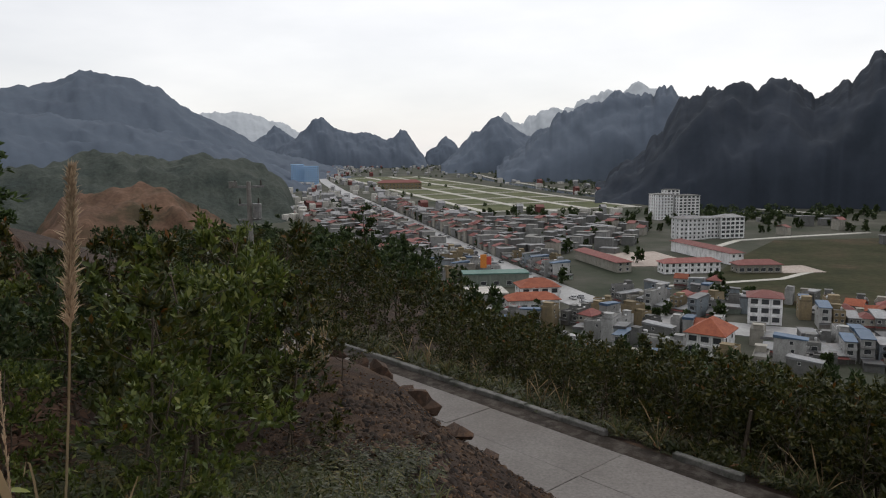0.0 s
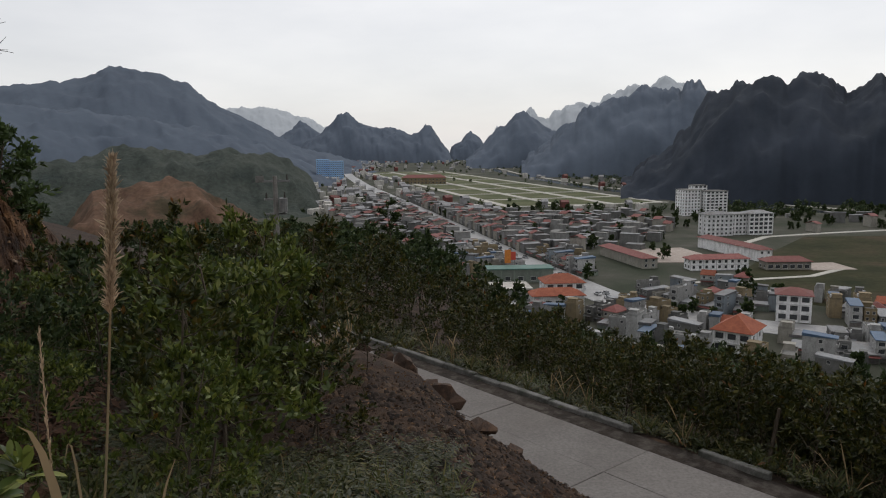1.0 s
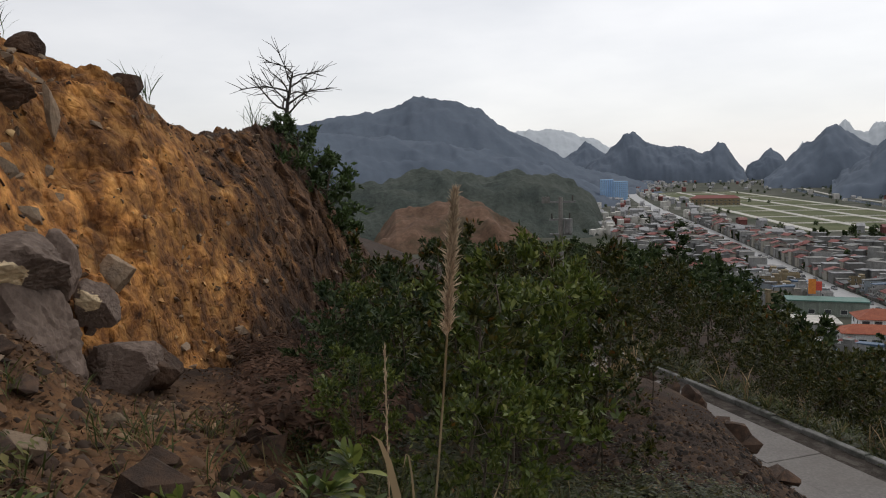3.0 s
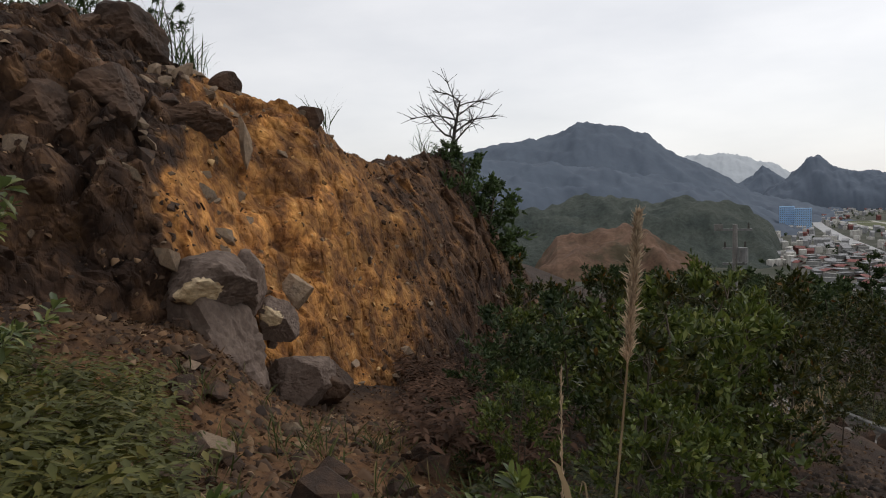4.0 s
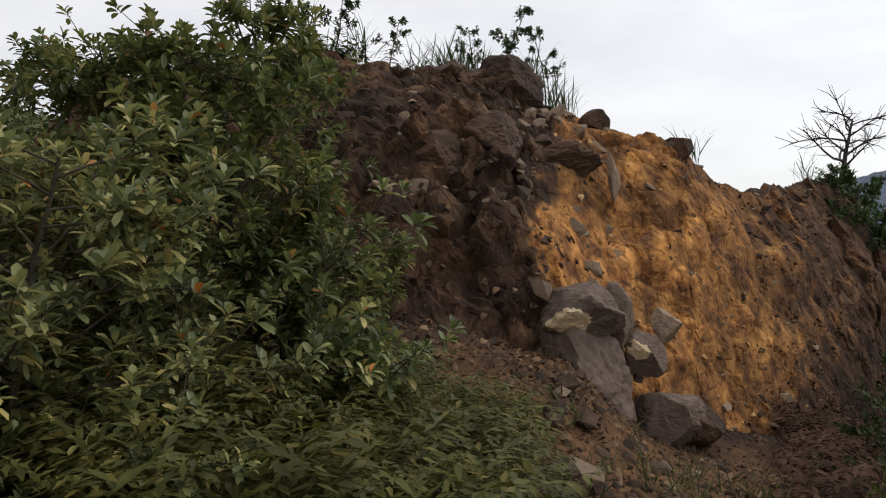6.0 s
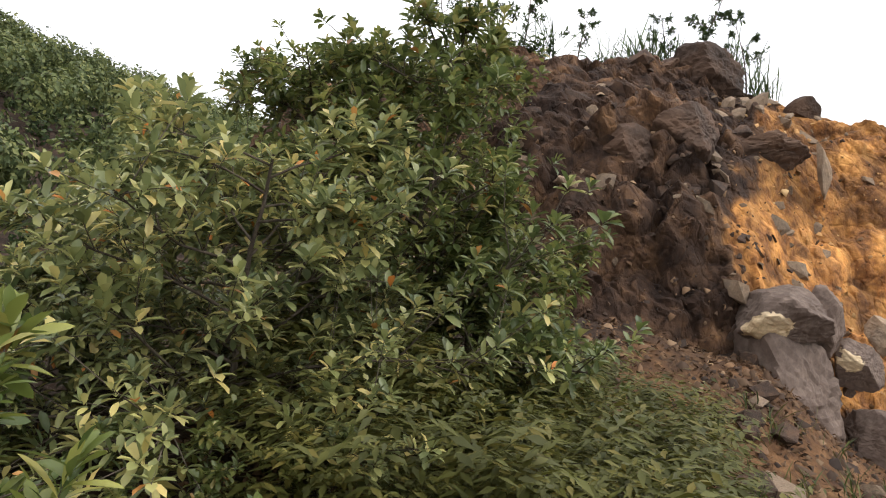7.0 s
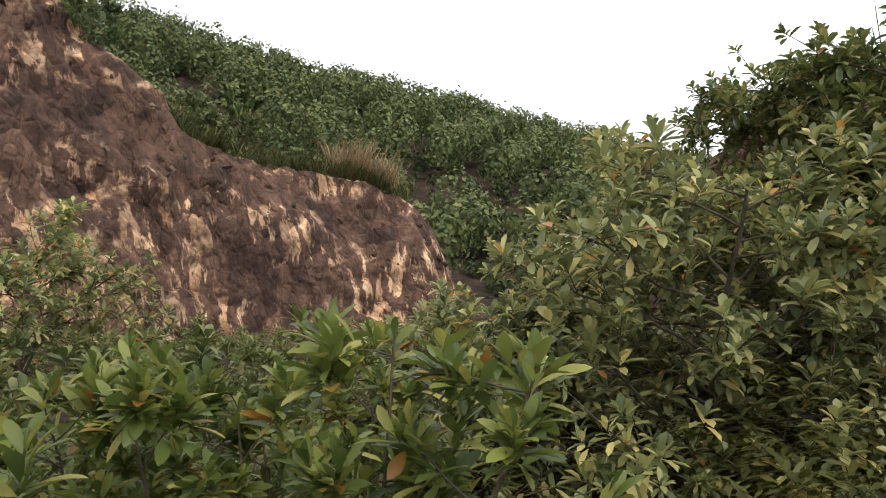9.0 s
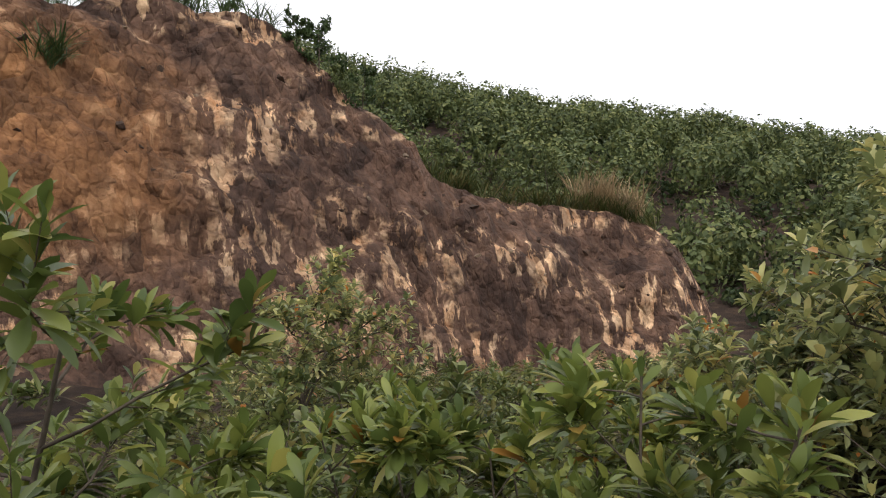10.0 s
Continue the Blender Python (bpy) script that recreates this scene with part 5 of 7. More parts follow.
def house(seed, w, d, floors, paint, roof, label, group="houses of the town"):
    """A narrow town house. Its front looks to -y; windows on the front and one flank."""
    r = random.Random(seed)
    ob = thing("house", label, "house", group)
    h = floors * 3.3
    st = Stock().box(-w / 2, -d / 2, -0.5, w / 2, d / 2, h)
    for f in range(1, floors):
        part("balcony", Stock().box(-w / 2 - 0.1, -d / 2 - 1.1, f * 3.3 - 0.12, w / 2 + 0.1, -d / 2 - 0.002, f * 3.3 + 0.1).box(-w / 2, -d / 2 - 1.1, f * 3.3 + 0.1, w / 2, -d / 2 - 1.02, f * 3.3 + 0.85).mesh("balcony", paint), ob)
    part("wall", st.mesh("wall", paint), ob)
    st = Stock()
    if roof == "flat":
        for x0, y0, x1, y1 in ((-w / 2, -d / 2, w / 2, -d / 2 + 0.2), (-w / 2, d / 2 - 0.2, w / 2, d / 2), (-w / 2, -d / 2 + 0.2, -w / 2 + 0.2, d / 2 - 0.2), (w / 2 - 0.2, -d / 2 + 0.2, w / 2, d / 2 - 0.2)):
            st.box(x0, y0, h, x1, y1, h + 0.9)
        part("parapet", st.mesh("parapet", paint), ob)
    if roof == "flat":
        part("roof", Stock().box(-w / 2 + 0.2, -d / 2 + 0.2, h + 0.002, w / 2 - 0.2, d / 2 - 0.2, h + 0.12).mesh("roof", ROOF_CONC), ob)
        part("stair_head", Stock().box(-w / 2 + 0.3, d / 2 - 4, h + 0.13, w / 2 - 1.2, d / 2 - 0.6, h + 2.6).box(-w / 2, d / 2 - 4.3, h + 2.6, w / 2 - 0.9, d / 2 - 0.3, h + 2.75).mesh("stair_head", paint), ob)
        if r.random() < 0.7:
            part("water_tank", Stock().tube((w / 2 - 1.2, 0, h + 1.1), (w / 2 - 1.2, 1.8, h + 1.1), 0.55, 0.55, 8).box(w / 2 - 1.6, 0.2, h + 0.12, w / 2 - 0.8, 1.6, h + 0.6).mesh("water_tank", TANK), ob)
    elif roof == "sheet":
        part("roof", Stock().add([(-w / 2 - 0.3, -d / 2 - 0.8, h + 0.3), (w / 2 + 0.3, -d / 2 - 0.8, h + 0.3), (w / 2 + 0.3, d / 2 + 0.3, h + 1.3), (-w / 2 - 0.3, d / 2 + 0.3, h + 1.3), (-w / 2 - 0.3, -d / 2 - 0.8, h), (w / 2 + 0.3, -d / 2 - 0.8, h), (w / 2 + 0.3, d / 2 + 0.3, h + 0.02), (-w / 2 - 0.3, d / 2 + 0.3, h + 0.02)],
                                 [(0, 1, 2, 3), (0, 4, 5, 1), (1, 5, 6, 2), (2, 6, 7, 3), (3, 7, 4, 0)]).mesh("roof", SHEET if seed != 3 else BLUE_SHEET), ob)
    elif roof == "hip":
        part("roof", hip_roof(w, d, h + 0.18, w * 0.32).mesh("roof", TILE_RED if seed % 2 else TILE_DULL), ob)
    else:
        part("roof", gable_roof(w, d, h + 0.15, min(w, d) * 0.33).mesh("roof", TILE_RED if seed % 3 else TILE_DULL), ob)
    part("shopfront", Stock().box(-w / 2 + 0.35, -d / 2 - 0.06, 0, w / 2 - 0.35, -d / 2 + 0.05, 2.6).mesh("shopfront", DOOR), ob)
    part("awning", Stock().add([(-w / 2, -d / 2, 3.0), (w / 2, -d / 2, 3.0), (w / 2, -d / 2 - 2.0, 2.6), (-w / 2, -d / 2 - 2.0, 2.6), (-w / 2, -d / 2, 2.92), (w / 2, -d / 2, 2.92), (w / 2, -d / 2 - 2.0, 2.52), (-w / 2, -d / 2 - 2.0, 2.52)], [(0, 3, 2, 1), (4, 5, 6, 7), (3, 7, 6, 2), (0, 4, 7, 3), (1, 2, 6, 5)]).mesh("awning", SHEET if seed % 2 else TILE_DULL), ob)
    for f in range(1, floors):
        if w > 5.5:
            window(ob, -w / 4, -d / 2, f * 3.3 + 1.0, 0)
            window(ob, w / 4, -d / 2, f * 3.3 + 1.0, 0)
        else:
            window(ob, 0, -d / 2, f * 3.3 + 0.7, 0, True)
        window(ob, -w / 2, r.uniform(-d / 5, d / 5), f * 3.3 + 1.0, 270)
        window(ob, w / 2, r.uniform(-d / 5, d / 5), f * 3.3 + 1.0, 90)
    return ob


HL = {"flat": "flat-roofed rendered town house of %s storeys", "sheet": "town house of %s storeys under a metal sheet roof", "hip": "town house of %s storeys with a hipped red roof", "gable": "house of %s storeys with a red tiled gable roof"}
WORDS = {1: "one", 2: "two", 3: "three", 4: "four"}
protos = []
for i, (w, d, fl, p, rf) in enumerate([(5, 13, 3, 0, "flat"), (5.5, 14, 2, 1, "flat"), (5, 12, 3, 2, "sheet"), (8, 10, 2, 1, "hip"), (9, 11, 1, 0, "sheet"), (6, 15, 2, 0, "sheet"), (5, 12, 3, 4, "sheet"), (10, 14, 1, 5, "sheet"), (6, 11, 3, 3, "flat"), (8, 9, 2, 2, "gable"), (5, 15, 3, 2, "flat"), (9, 13, 1, 1, "sheet"), (5, 11, 2, 0, "flat")]):
    protos.append(house(i + 1, w, d, fl, PAINTS[p], rf, HL[rf] % WORDS[fl] if fl > 1 else (HL[rf] % WORDS[fl]).replace("storeys", "storey"), "houses of the town"))


def main_x(y):
    ys = [q[1] for q in reversed(MAIN)]
    return float(np.interp(y, ys, [q[0] for q in reversed(MAIN)]))


TAKEN = [(76, 370, 20, 60), (135, 425, 34, 45), (120, 374, 26, 10), (152, 376, 12, 10), (182, 522, 40, 24), (190, 655, 34, 24), (26, 300, 22, 22), (80, 224, 12, 12), (112, 265, 10, 9), (172, 376, 18, 9), (18, 338, 18, 12)]
rng = random.Random(31)
sites = []


def place_house(x, y, turn, tight=3.8):
    if any(abs(x - a) < c + 4 and abs(y - b) < e + 4 for a, b, c, e in TAKEN) or float(ground_z(x, y)) > 0.6:
        return
    if any((x - q[1]) ** 2 + (y - q[2]) ** 2 < tight ** 2 for q in sites):
        return
    sites.append((rng.randrange(len(protos)), x, y, turn, rng.uniform(0.56, 0.78), 0.0))


# rows that face the main street
for a, b in zip(MAIN[3:], MAIN[4:]):
    p, q = Vector((*a, 0)), Vector((*b, 0))
    d = (q - p).normalized()
    n = Vector((-d.y, d.x, 0))
    ang = math.degrees(math.atan2(d.y, d.x))
    k = 0.0
    while k < (q - p).length:
        m = p + d * k
        for side in (1, -1):
            c = m + n * side * rng.uniform(15, 16.5)
            place_house(c.x, c.y, ang + (0 if side > 0 else 180))
            if rng.random() < 0.8:
                c = m + n * side * rng.uniform(27, 30)
                place_house(c.x, c.y, ang + (180 if side > 0 else 0))
        k += rng.uniform(3.9, 5.2)
# quarters between the street and the meadow
for gy in np.arange(205, 720, 9.2):
    for gx in np.arange(-160, 260, 6.7):
        x, y = gx + rng.uniform(-2, 2) + (gy % 27) * 0.2, gy + rng.uniform(-2.5, 2.5)
        mx = main_x(y) if y > 290 else 60
        if y > 290 and abs(x - mx) < 24 or y < 290 and abs(y - float(np.interp(x, [46, 58, 82, 112, 160, 230], [317, 287, 262, 247, 232, 215]))) < 16:
            continue
        right = float(np.interp(y, [200, 300, 340, 420, 480, 560, 700], [240, 150, 98, 112, 120, 140, 140]))
        if x > right or (x > 118 and 300 < y < 500) or (y > 640 and x > -10) or x < mx - 90:
            continue
        if rng.random() < (0.86 if y < 430 else 0.55):
            place_house(x, y, rng.choice([0, 90, 180, 270]) + rng.uniform(-12, 12) - 30, 5.0)
for i in range(40):
    x, y = rng.uniform(230, 420), rng.uniform(420, 640)
    place_house(x, y, rng.uniform(0, 360), 12)
sites.sort(key=lambda q: q[1] ** 2 + q[2] ** 2)
spread_copies(protos, sites[:330])

# the farther houses of the same quarters, past the three hundredth
for tint, walls_of, roofs_of in ((0, 0, SHEET), (1, 1, TILE_DULL), (2, 2, ROOF_CONC), (3, 0, SHEET)):
    body, tops = Stock(), Stock()
    for i, x, y, turn, size, z in sites[330 + tint::4]:
        w, d, h = rng.uniform(4, 7), rng.uniform(7, 11), rng.choice([3.2, 5.6, 5.6, 8.0])
        m = pose(x, y, 0, 0, 0, turn)
        b = Stock().box(-w / 2, -d / 2, -0.3, w / 2, d / 2, h)
        r = gable_roof(w, d, h + 0.16, 1.7, 0.4) if tint == 1 else Stock().box(-w / 2 - 0.2, -d / 2 - 0.6, h + 0.01, w / 2 + 0.2, d / 2 + 0.2, h + 0.3)
        body.add([m @ Vector(p) for p in b.v], b.f)
        tops.add([m @ Vector(p) for p in r.v], r.f)
    far = thing("house_quarter", ("grey houses with sheet roofs", "cream houses with dull red roofs", "white flat-roofed houses", "low grey houses with metal roofs")[tint] + " crowded behind the street", "houses", kind="stuff")
    part("walls", body.mesh("walls", PAINTS[walls_of]), far)
    part("roofs", tops.mesh("roofs", roofs_of), far)


# Lighter copies of the town paints; haze over far houses is in the colour.
FAR_CREAM = wall_paint("hazed_cream_paint", (0.46, 0.44, 0.40), (0.6, 0.58, 0.54))
FAR_GREY = wall_paint("hazed_grey_paint", (0.32, 0.32, 0.33), (0.46, 0.46, 0.46))


# houses too far off to pick apart, in two sheets of colour
def far_houses(name, roof, seed, count, label):
    r = random.Random(seed)
    st = Stock()
    n = 0
    while n < count:
        y = 640 + 2900 * r.random() ** 1.3
        mx = float(np.interp(y, [640, 1145, 1473, 1760, 3600], [-45, -186, -267, -330, -300]))
        x = mx + r.uniform(-190, 60) if r.random() < 0.62 else r.uniform(-420, 330)
        u, v = (Vector((x, y, 0)) - O).dot(U), (Vector((x, y, 0)) - O).dot(V)
        if -12 < u < 990 and -12 < v < 215 or abs(x - mx) < 11 or x < -160 - (y - 640) * 0.25 or (x > 230 - (y - 640) * 0.05) or (abs(x - 190) < 40 and abs(y - 655) < 40):
            continue
        w, d, h, a = r.uniform(4, 8), r.uniform(7, 12), r.choice([3.2, 5.6, 6.2, 8.5]), r.uniform(-0.3, 0.3) + 0.25
        c, s = math.cos(a), math.sin(a)
        base = Stock().box(-w / 2, -d / 2, -0.3, w / 2, d / 2, h) if roof == 0 else gable_roof(w, d, h, 2.2)
        if roof:
            base.box(-w / 2, -d / 2, -0.3, w / 2, d / 2, h)
        st.add([(x + px * c - py * s, y + px * s + py * c, pz) for px, py, pz in base.v], base.f)
        n += 1
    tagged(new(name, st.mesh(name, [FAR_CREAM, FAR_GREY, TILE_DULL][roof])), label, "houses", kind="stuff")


far_houses("far_houses", 0, 41, 420, "distant flat-roofed houses crowded along the street, paled for haze")
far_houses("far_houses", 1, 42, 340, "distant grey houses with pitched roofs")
far_houses("far_houses", 2, 43, 70, "distant houses with red roofs")


# ---- larger buildings ----
def big_block(name, label, category, x, y, turn, w, d, h, floors, bays, paint, roof_mat, pitched=0.0, ends=2):
    ob = thing(name, label, category)
    ob.matrix_basis = pose(x, y, 0, 0, 0, turn)
    st = Stock().box(-w / 2, -d / 2, -0.5, w / 2, d / 2, h)
    fh = h / floors
    for f in range(floors + 1):
        part("ledge", Stock().box(-w / 2 - 0.25, -d / 2 - 0.25, f * fh - 0.2, w / 2 + 0.25, -d / 2 - 0.002, f * fh + 0.1).mesh("ledge", paint), ob)
    for b in range(bays + 1):
        bx = -w / 2 + b * w / bays
        part("pilaster", Stock().box(bx - 0.2, -d / 2 - 0.22, 0.1, bx + 0.2, -d / 2 - 0.003, h - 0.2).mesh("pilaster", paint), ob)
    part("wall", st.mesh("wall", paint), ob)
    if pitched:
        part("roof", hip_roof(w, d, h + 0.2, pitched, 0.9).mesh("roof", roof_mat), ob)
    else:
        part("roof", Stock().box(-w / 2 - 0.5, -d / 2 - 0.5, h + 0.002, w / 2 + 0.5, d / 2 + 0.5, h + 0.5).mesh("roof", roof_mat), ob)
    for f in range(floors):
        for b in range(bays):
            window(ob, -w / 2 + (b + 0.5) * w / bays, -d / 2, f * fh + 0.9, 0, w / bays > 3.4)
        for e in range(ends):
            ey = -d / 2 + (e + 0.5) * d / ends
            window(ob, -w / 2, ey, f * fh + 0.9, 270)
            window(ob, w / 2, ey, f * fh + 0.9, 90)
    return ob


WHITE = wall_paint("apartment_white", (0.713, 0.713, 0.713), (0.828, 0.828, 0.828))
big_block("apartment_block", "white five-storey apartment block with grey hipped roof", "building", 160, 512, 12, 19, 12, 14.5, 5, 6, WHITE, SHEET, 2.0)
big_block("apartment_block", "recessed middle wing of the white apartment block", "building", 175.2, 518, 12, 11, 10, 14.2, 5, 4, WHITE, SHEET, 1.0)
big_block("apartment_block", "white five-storey apartment block with grey hipped roof", "building", 190, 519, 12, 17.5, 12, 14.5, 5, 5, WHITE, SHEET, 2.0)
big_block("apartment_tower", "pale grey eight-storey apartment tower", "building", 180, 655, 14, 15, 16, 22, 8, 5, WHITE, ROOF_CONC, 0, 4)
big_block("apartment_tower", "grey wing of the eight-storey apartment tower", "building", 200, 653, 14, 20, 16, 21, 8, 5, WHITE, ROOF_CONC, 0, 4)
big_block("apartment_tower", "lift tower of the pale grey apartment building", "building", 190, 662, 14, 12, 10, 25.5, 9, 3, WHITE, ROOF_CONC, 0, 2)
big_block("blue_tower", "tall bright blue office tower with bands of windows", "building", -283, 1296, 12, 22, 24, 38, 11, 7, BLUE_WALL, BLUE_WALL, 0, 5)
big_block("blue_tower", "lower wing of the bright blue office tower", "building", -258, 1290, 12, 25, 22, 35, 10, 8, BLUE_WALL, BLUE_WALL, 0, 5)
big_block("yellow_hall", "long cream public hall with a red roof", "building", -95, 1190, 6, 70, 18, 10, 2, 12, PAINTS[3], TILE_DULL, 4.5)
SCH = "long two-storey school wing with a red roof"
big_block("school", SCH, "school", 143, 425, 106, 58, 8, 6.2, 2, 15, WHITE, TILE_DULL, 1.8)
big_block("school", SCH, "school", 78, 398, 106, 50, 8, 5.2, 2, 14, PAINTS[1], TILE_DULL, 1.8)
big_block("school", SCH, "school", 118, 374, 8, 30, 8, 5.4, 2, 9, WHITE, TILE_DULL, 2.0)
big_block("school", "small school hall with a red roof", "school", 152, 374, 4, 22, 9, 4.2, 1, 6, PAINTS[1], TILE_DULL, 2.2)
patch("yard", [(86, 440), (92, 392), (132, 392), (120, 448)], 0.35, YARD, "paved school yard", "yard")
patch("yard_2", [(160, 388), (164, 368), (186, 370), (184, 392)], 0.35, YARD, "paved yard of the pagoda garden", "yard")
big_block("market_hall", "long warehouse with a pale flat roof", "building", 4, 300, 8, 30, 14, 5, 1, 6, PAINTS[2], PALE_ROAD)
big_block("market_hall", "low hall with a red tiled roof", "building", 33, 306, 8, 16, 12, 6.5, 2, 4, WHITE, TILE_RED, 3.0)
big_block("market_hall", "low hall with a red tiled roof", "building", 29, 288, 8, 20, 9, 4.6, 1, 5, WHITE, TILE_RED, 2.4)
big_block("fuel_station", "green-fronted roadside hall with a flat roof", "building", 17, 341, 6, 30, 10, 6, 1, 5, PAINTS[5], GREEN_SHEET)
big_block("villa", "white villa with a large orange tiled hip roof", "house", 79, 226, -35, 11, 13, 6.8, 2, 3, WHITE, TILE_RED, 4.2)
big_block("villa", "white three-storey house with balconies", "house", 112, 266, -20, 11, 10, 9.6, 3, 3, WHITE, TILE_DULL, 2.0)
billboard = thing("billboard", "orange and red roadside billboard on a frame", "billboard")
billboard.matrix_basis = pose(13.5, 352, 0, 0, 0, 10)
part("panel", Stock().box(-3, -0.15, 6.5, 0, 0.15, 13).mesh("panel", mottled("orange_panel", plain_ramp((0.6, 0.2, 0.04), (0.7, 0.26, 0.06)), 0.5, 4, 0.6, 0, 0)), billboard, "orange advertising panel")
part("panel", Stock().box(0.02, -0.15, 8, 2.4, 0.15, 12).mesh("panel", mottled("red_panel", plain_ramp((0.5, 0.07, 0.05), (0.6, 0.1, 0.07)), 0.5, 4, 0.6, 0, 0)), billboard, "red advertising panel")
part("frame", Stock().tube((-2.5, 0.3, 0), (-2.5, 0.3, 12), 0.15, 0.15).tube((2, 0.3, 0), (2, 0.3, 12), 0.15, 0.15).tube((-2.5, 0.3, 9), (2, 0.3, 9), 0.1, 0.1).mesh("frame", STEEL), billboard)

# cars at the kerb
CAR_PAINT = [mottled("car_paint_" + n, plain_ramp(c, c), 1, 5, 0.3, 0, 0, 0.6) for n, c in (("white", (0.7, 0.7, 0.7)), ("silver", (0.4, 0.41, 0.42)), ("dark", (0.05, 0.05, 0.06)))]
TYRE = mottled("tyre", plain_ramp((0.02, 0.02, 0.02), (0.04, 0.04, 0.04)), 3, 20, 0.9, 0, 0)


def car(i):
    ob = thing("car", ("white", "silver", "dark")[i] + " car parked along the street", "car", "cars along the street")
    body = [(-2.1, 0.35), (-2.1, 0.8), (-1.95, 0.95), (2.0, 0.85), (2.15, 0.7), (2.15, 0.35)]
    st = Stock()
    st.add([(x, -0.85, z) for x, z in body] + [(x, 0.85, z) for x, z in body], [tuple(range(6)), tuple(range(11, 5, -1))] + [(k, 6 + k, 6 + (k + 1) % 6, (k + 1) % 6) for k in range(6)])
    part("body", st.mesh("body", CAR_PAINT[i]), ob)
    cab = [(-1.8, 0.93), (-1.4, 1.45), (0.4, 1.45), (1.1, 0.89)]
    part("cabin", Stock().add([(x, -0.74, z) for x, z in cab] + [(x, 0.74, z) for x, z in cab], [(0, 1, 2, 3), (7, 6, 5, 4)] + [(k, 4 + k, 4 + (k + 1) % 4, (k + 1) % 4) for k in range(4)]).mesh("cabin", GLASS_DARK), ob)
    for x in (-1.3, 1.35):
        for y in (-0.87, 0.67):
            part("wheel", Stock().tube((x, y, 0.32), (x, y + 0.2, 0.32), 0.32, 0.32, 10).mesh("wheel", TYRE), ob)
    return ob


cars, sites = [car(i) for i in range(3)], []
for k in range(46):
    y = rng.uniform(262, 620)
    x = main_x(y)
    ang = math.degrees(math.atan2(main_x(y + 5) - main_x(y - 5), 10))
    sites.append((rng.randrange(3), x + rng.choice([-5.5, -2, 2.2, 5.5]), y, 90 - ang, 1.0, 0.25))
spread_copies(cars, sites)

# trees in the town
street_tree = [plant("town_tree", 90 + i, 6.0, 2.7, 11, 5, 3, 1.15, 0.8, LEAF_WOOD, "dark round-crowned tree among the houses", "tree", "trees in the town", flat=True, clear=0.1, radius=0.16, sides=5, back=0.6) for i in range(2)]
sites = []
while len(sites) < 298:
    x, y = rng.uniform(-90, 420), 200 + 520 * rng.random()
    if float(ground_z(x, y)) > 1 or (y > 290 and abs(x - main_x(y)) < 10) or (118 < x < 430 and 250 < y < 520) or x < main_x(max(y, 290)) - 60:
        continue
    if any(abs(x - a) < c and abs(y - b) < e for a, b, c, e in TAKEN):
        continue
    sites.append((rng.randrange(2), x, y, rng.uniform(0, 360), rng.uniform(0.7, 1.35), None))
spread_copies(street_tree, sites)
fr, sites = random.Random(51), []
for i in range(900):
    y = 640 + 2400 * fr.random() ** 1.4
    x = fr.uniform(-430, 380) if fr.random() < 0.6 else 215 + (y - 640) * -0.12 + fr.uniform(10, 130)
    u, v = (Vector((x, y, 0)) - O).dot(U), (Vector((x, y, 0)) - O).dot(V)
    if -12 < u < 990 and -12 < v < 180 and fr.random() < 0.93 or abs(x - main_x(y)) < 12:
        continue
    sites.append((x, y, -0.5, fr.uniform(5, 9)))
forest("far_trees", sites, 60, LEAF_WOOD, "distant trees scattered over the valley floor", 52, 2.0)

# ---- rocks, undergrowth and small things ----
def stone_mesh(seed, material, points=15, flat=1.0):
    r = random.Random(seed)
    bm = bmesh.new()
    for i in range(points):
        v = Vector((r.gauss(0, 1), r.gauss(0, 1), r.gauss(0, 1))).normalized() * r.uniform(0.75, 1.05)
        bm.verts.new((v.x, v.y * 0.85, v.z * flat))
    got = bmesh.ops.convex_hull(bm, input=bm.verts)
    bmesh.ops.delete(bm, geom=[g for g in got["geom_interior"] if isinstance(g, bmesh.types.BMVert)], context="VERTS")
    me = bpy.data.meshes.new("rock")
    bm.to_mesh(me)
    bm.free()
    me.materials.append(material)
    return me


def boulder_mesh(seed, material, size, rough=0.05, fresh=None):
    """A block broken along a dozen planes, its edges worn and its faces pitted."""
    r = random.Random(seed)
    planes = [(Vector((r.gauss(0, 1), r.gauss(0, 1), r.gauss(0, 0.8))).normalized(), r.uniform(0.62, 0.95)) for i in range(15)]
    bm = bmesh.new()
    bmesh.ops.create_icosphere(bm, subdivisions=5, radius=1.0)
    o = Vector((seed * 3.7, seed * 1.3, 0.0))
    for v in bm.verts:
        n = v.co.normalized()
        reach = min([1.15] + [h / n.dot(p) for p, h in planes if n.dot(p) > 0.05])
        k = reach + rough * noise.fractal(n * 2.5 + o, 0.7, 2.2, 6) + 0.03 * noise.noise(n * 9 + o)
        v.co = Vector((n.x * size[0], n.y * size[1], n.z * size[2])) * k
    # a fresh break shows the pale inside of the rock
    if fresh is not None:
        way = Vector(fresh).normalized()
        bm.normal_update()
        for f in bm.faces:
            c = f.calc_center_median()
            side = Vector((c.x / size[0], c.y / size[1], c.z / size[2])).normalized()
            if side.dot(way) + 0.10 * noise.fractal(side * 4.0 + o, 0.8, 2.1, 4) > 0.86:
                f.material_index = 1
    me = bpy.data.meshes.new("boulder")
    bm.to_mesh(me)
    bm.free()
    me.materials.append(material)
    if fresh is not None:
        me.materials.append(FRESH_BREAK)
    return me


DARK_STONES = [stone_mesh(i, ROCK_DARK, 14, 0.75) for i in range(6)]
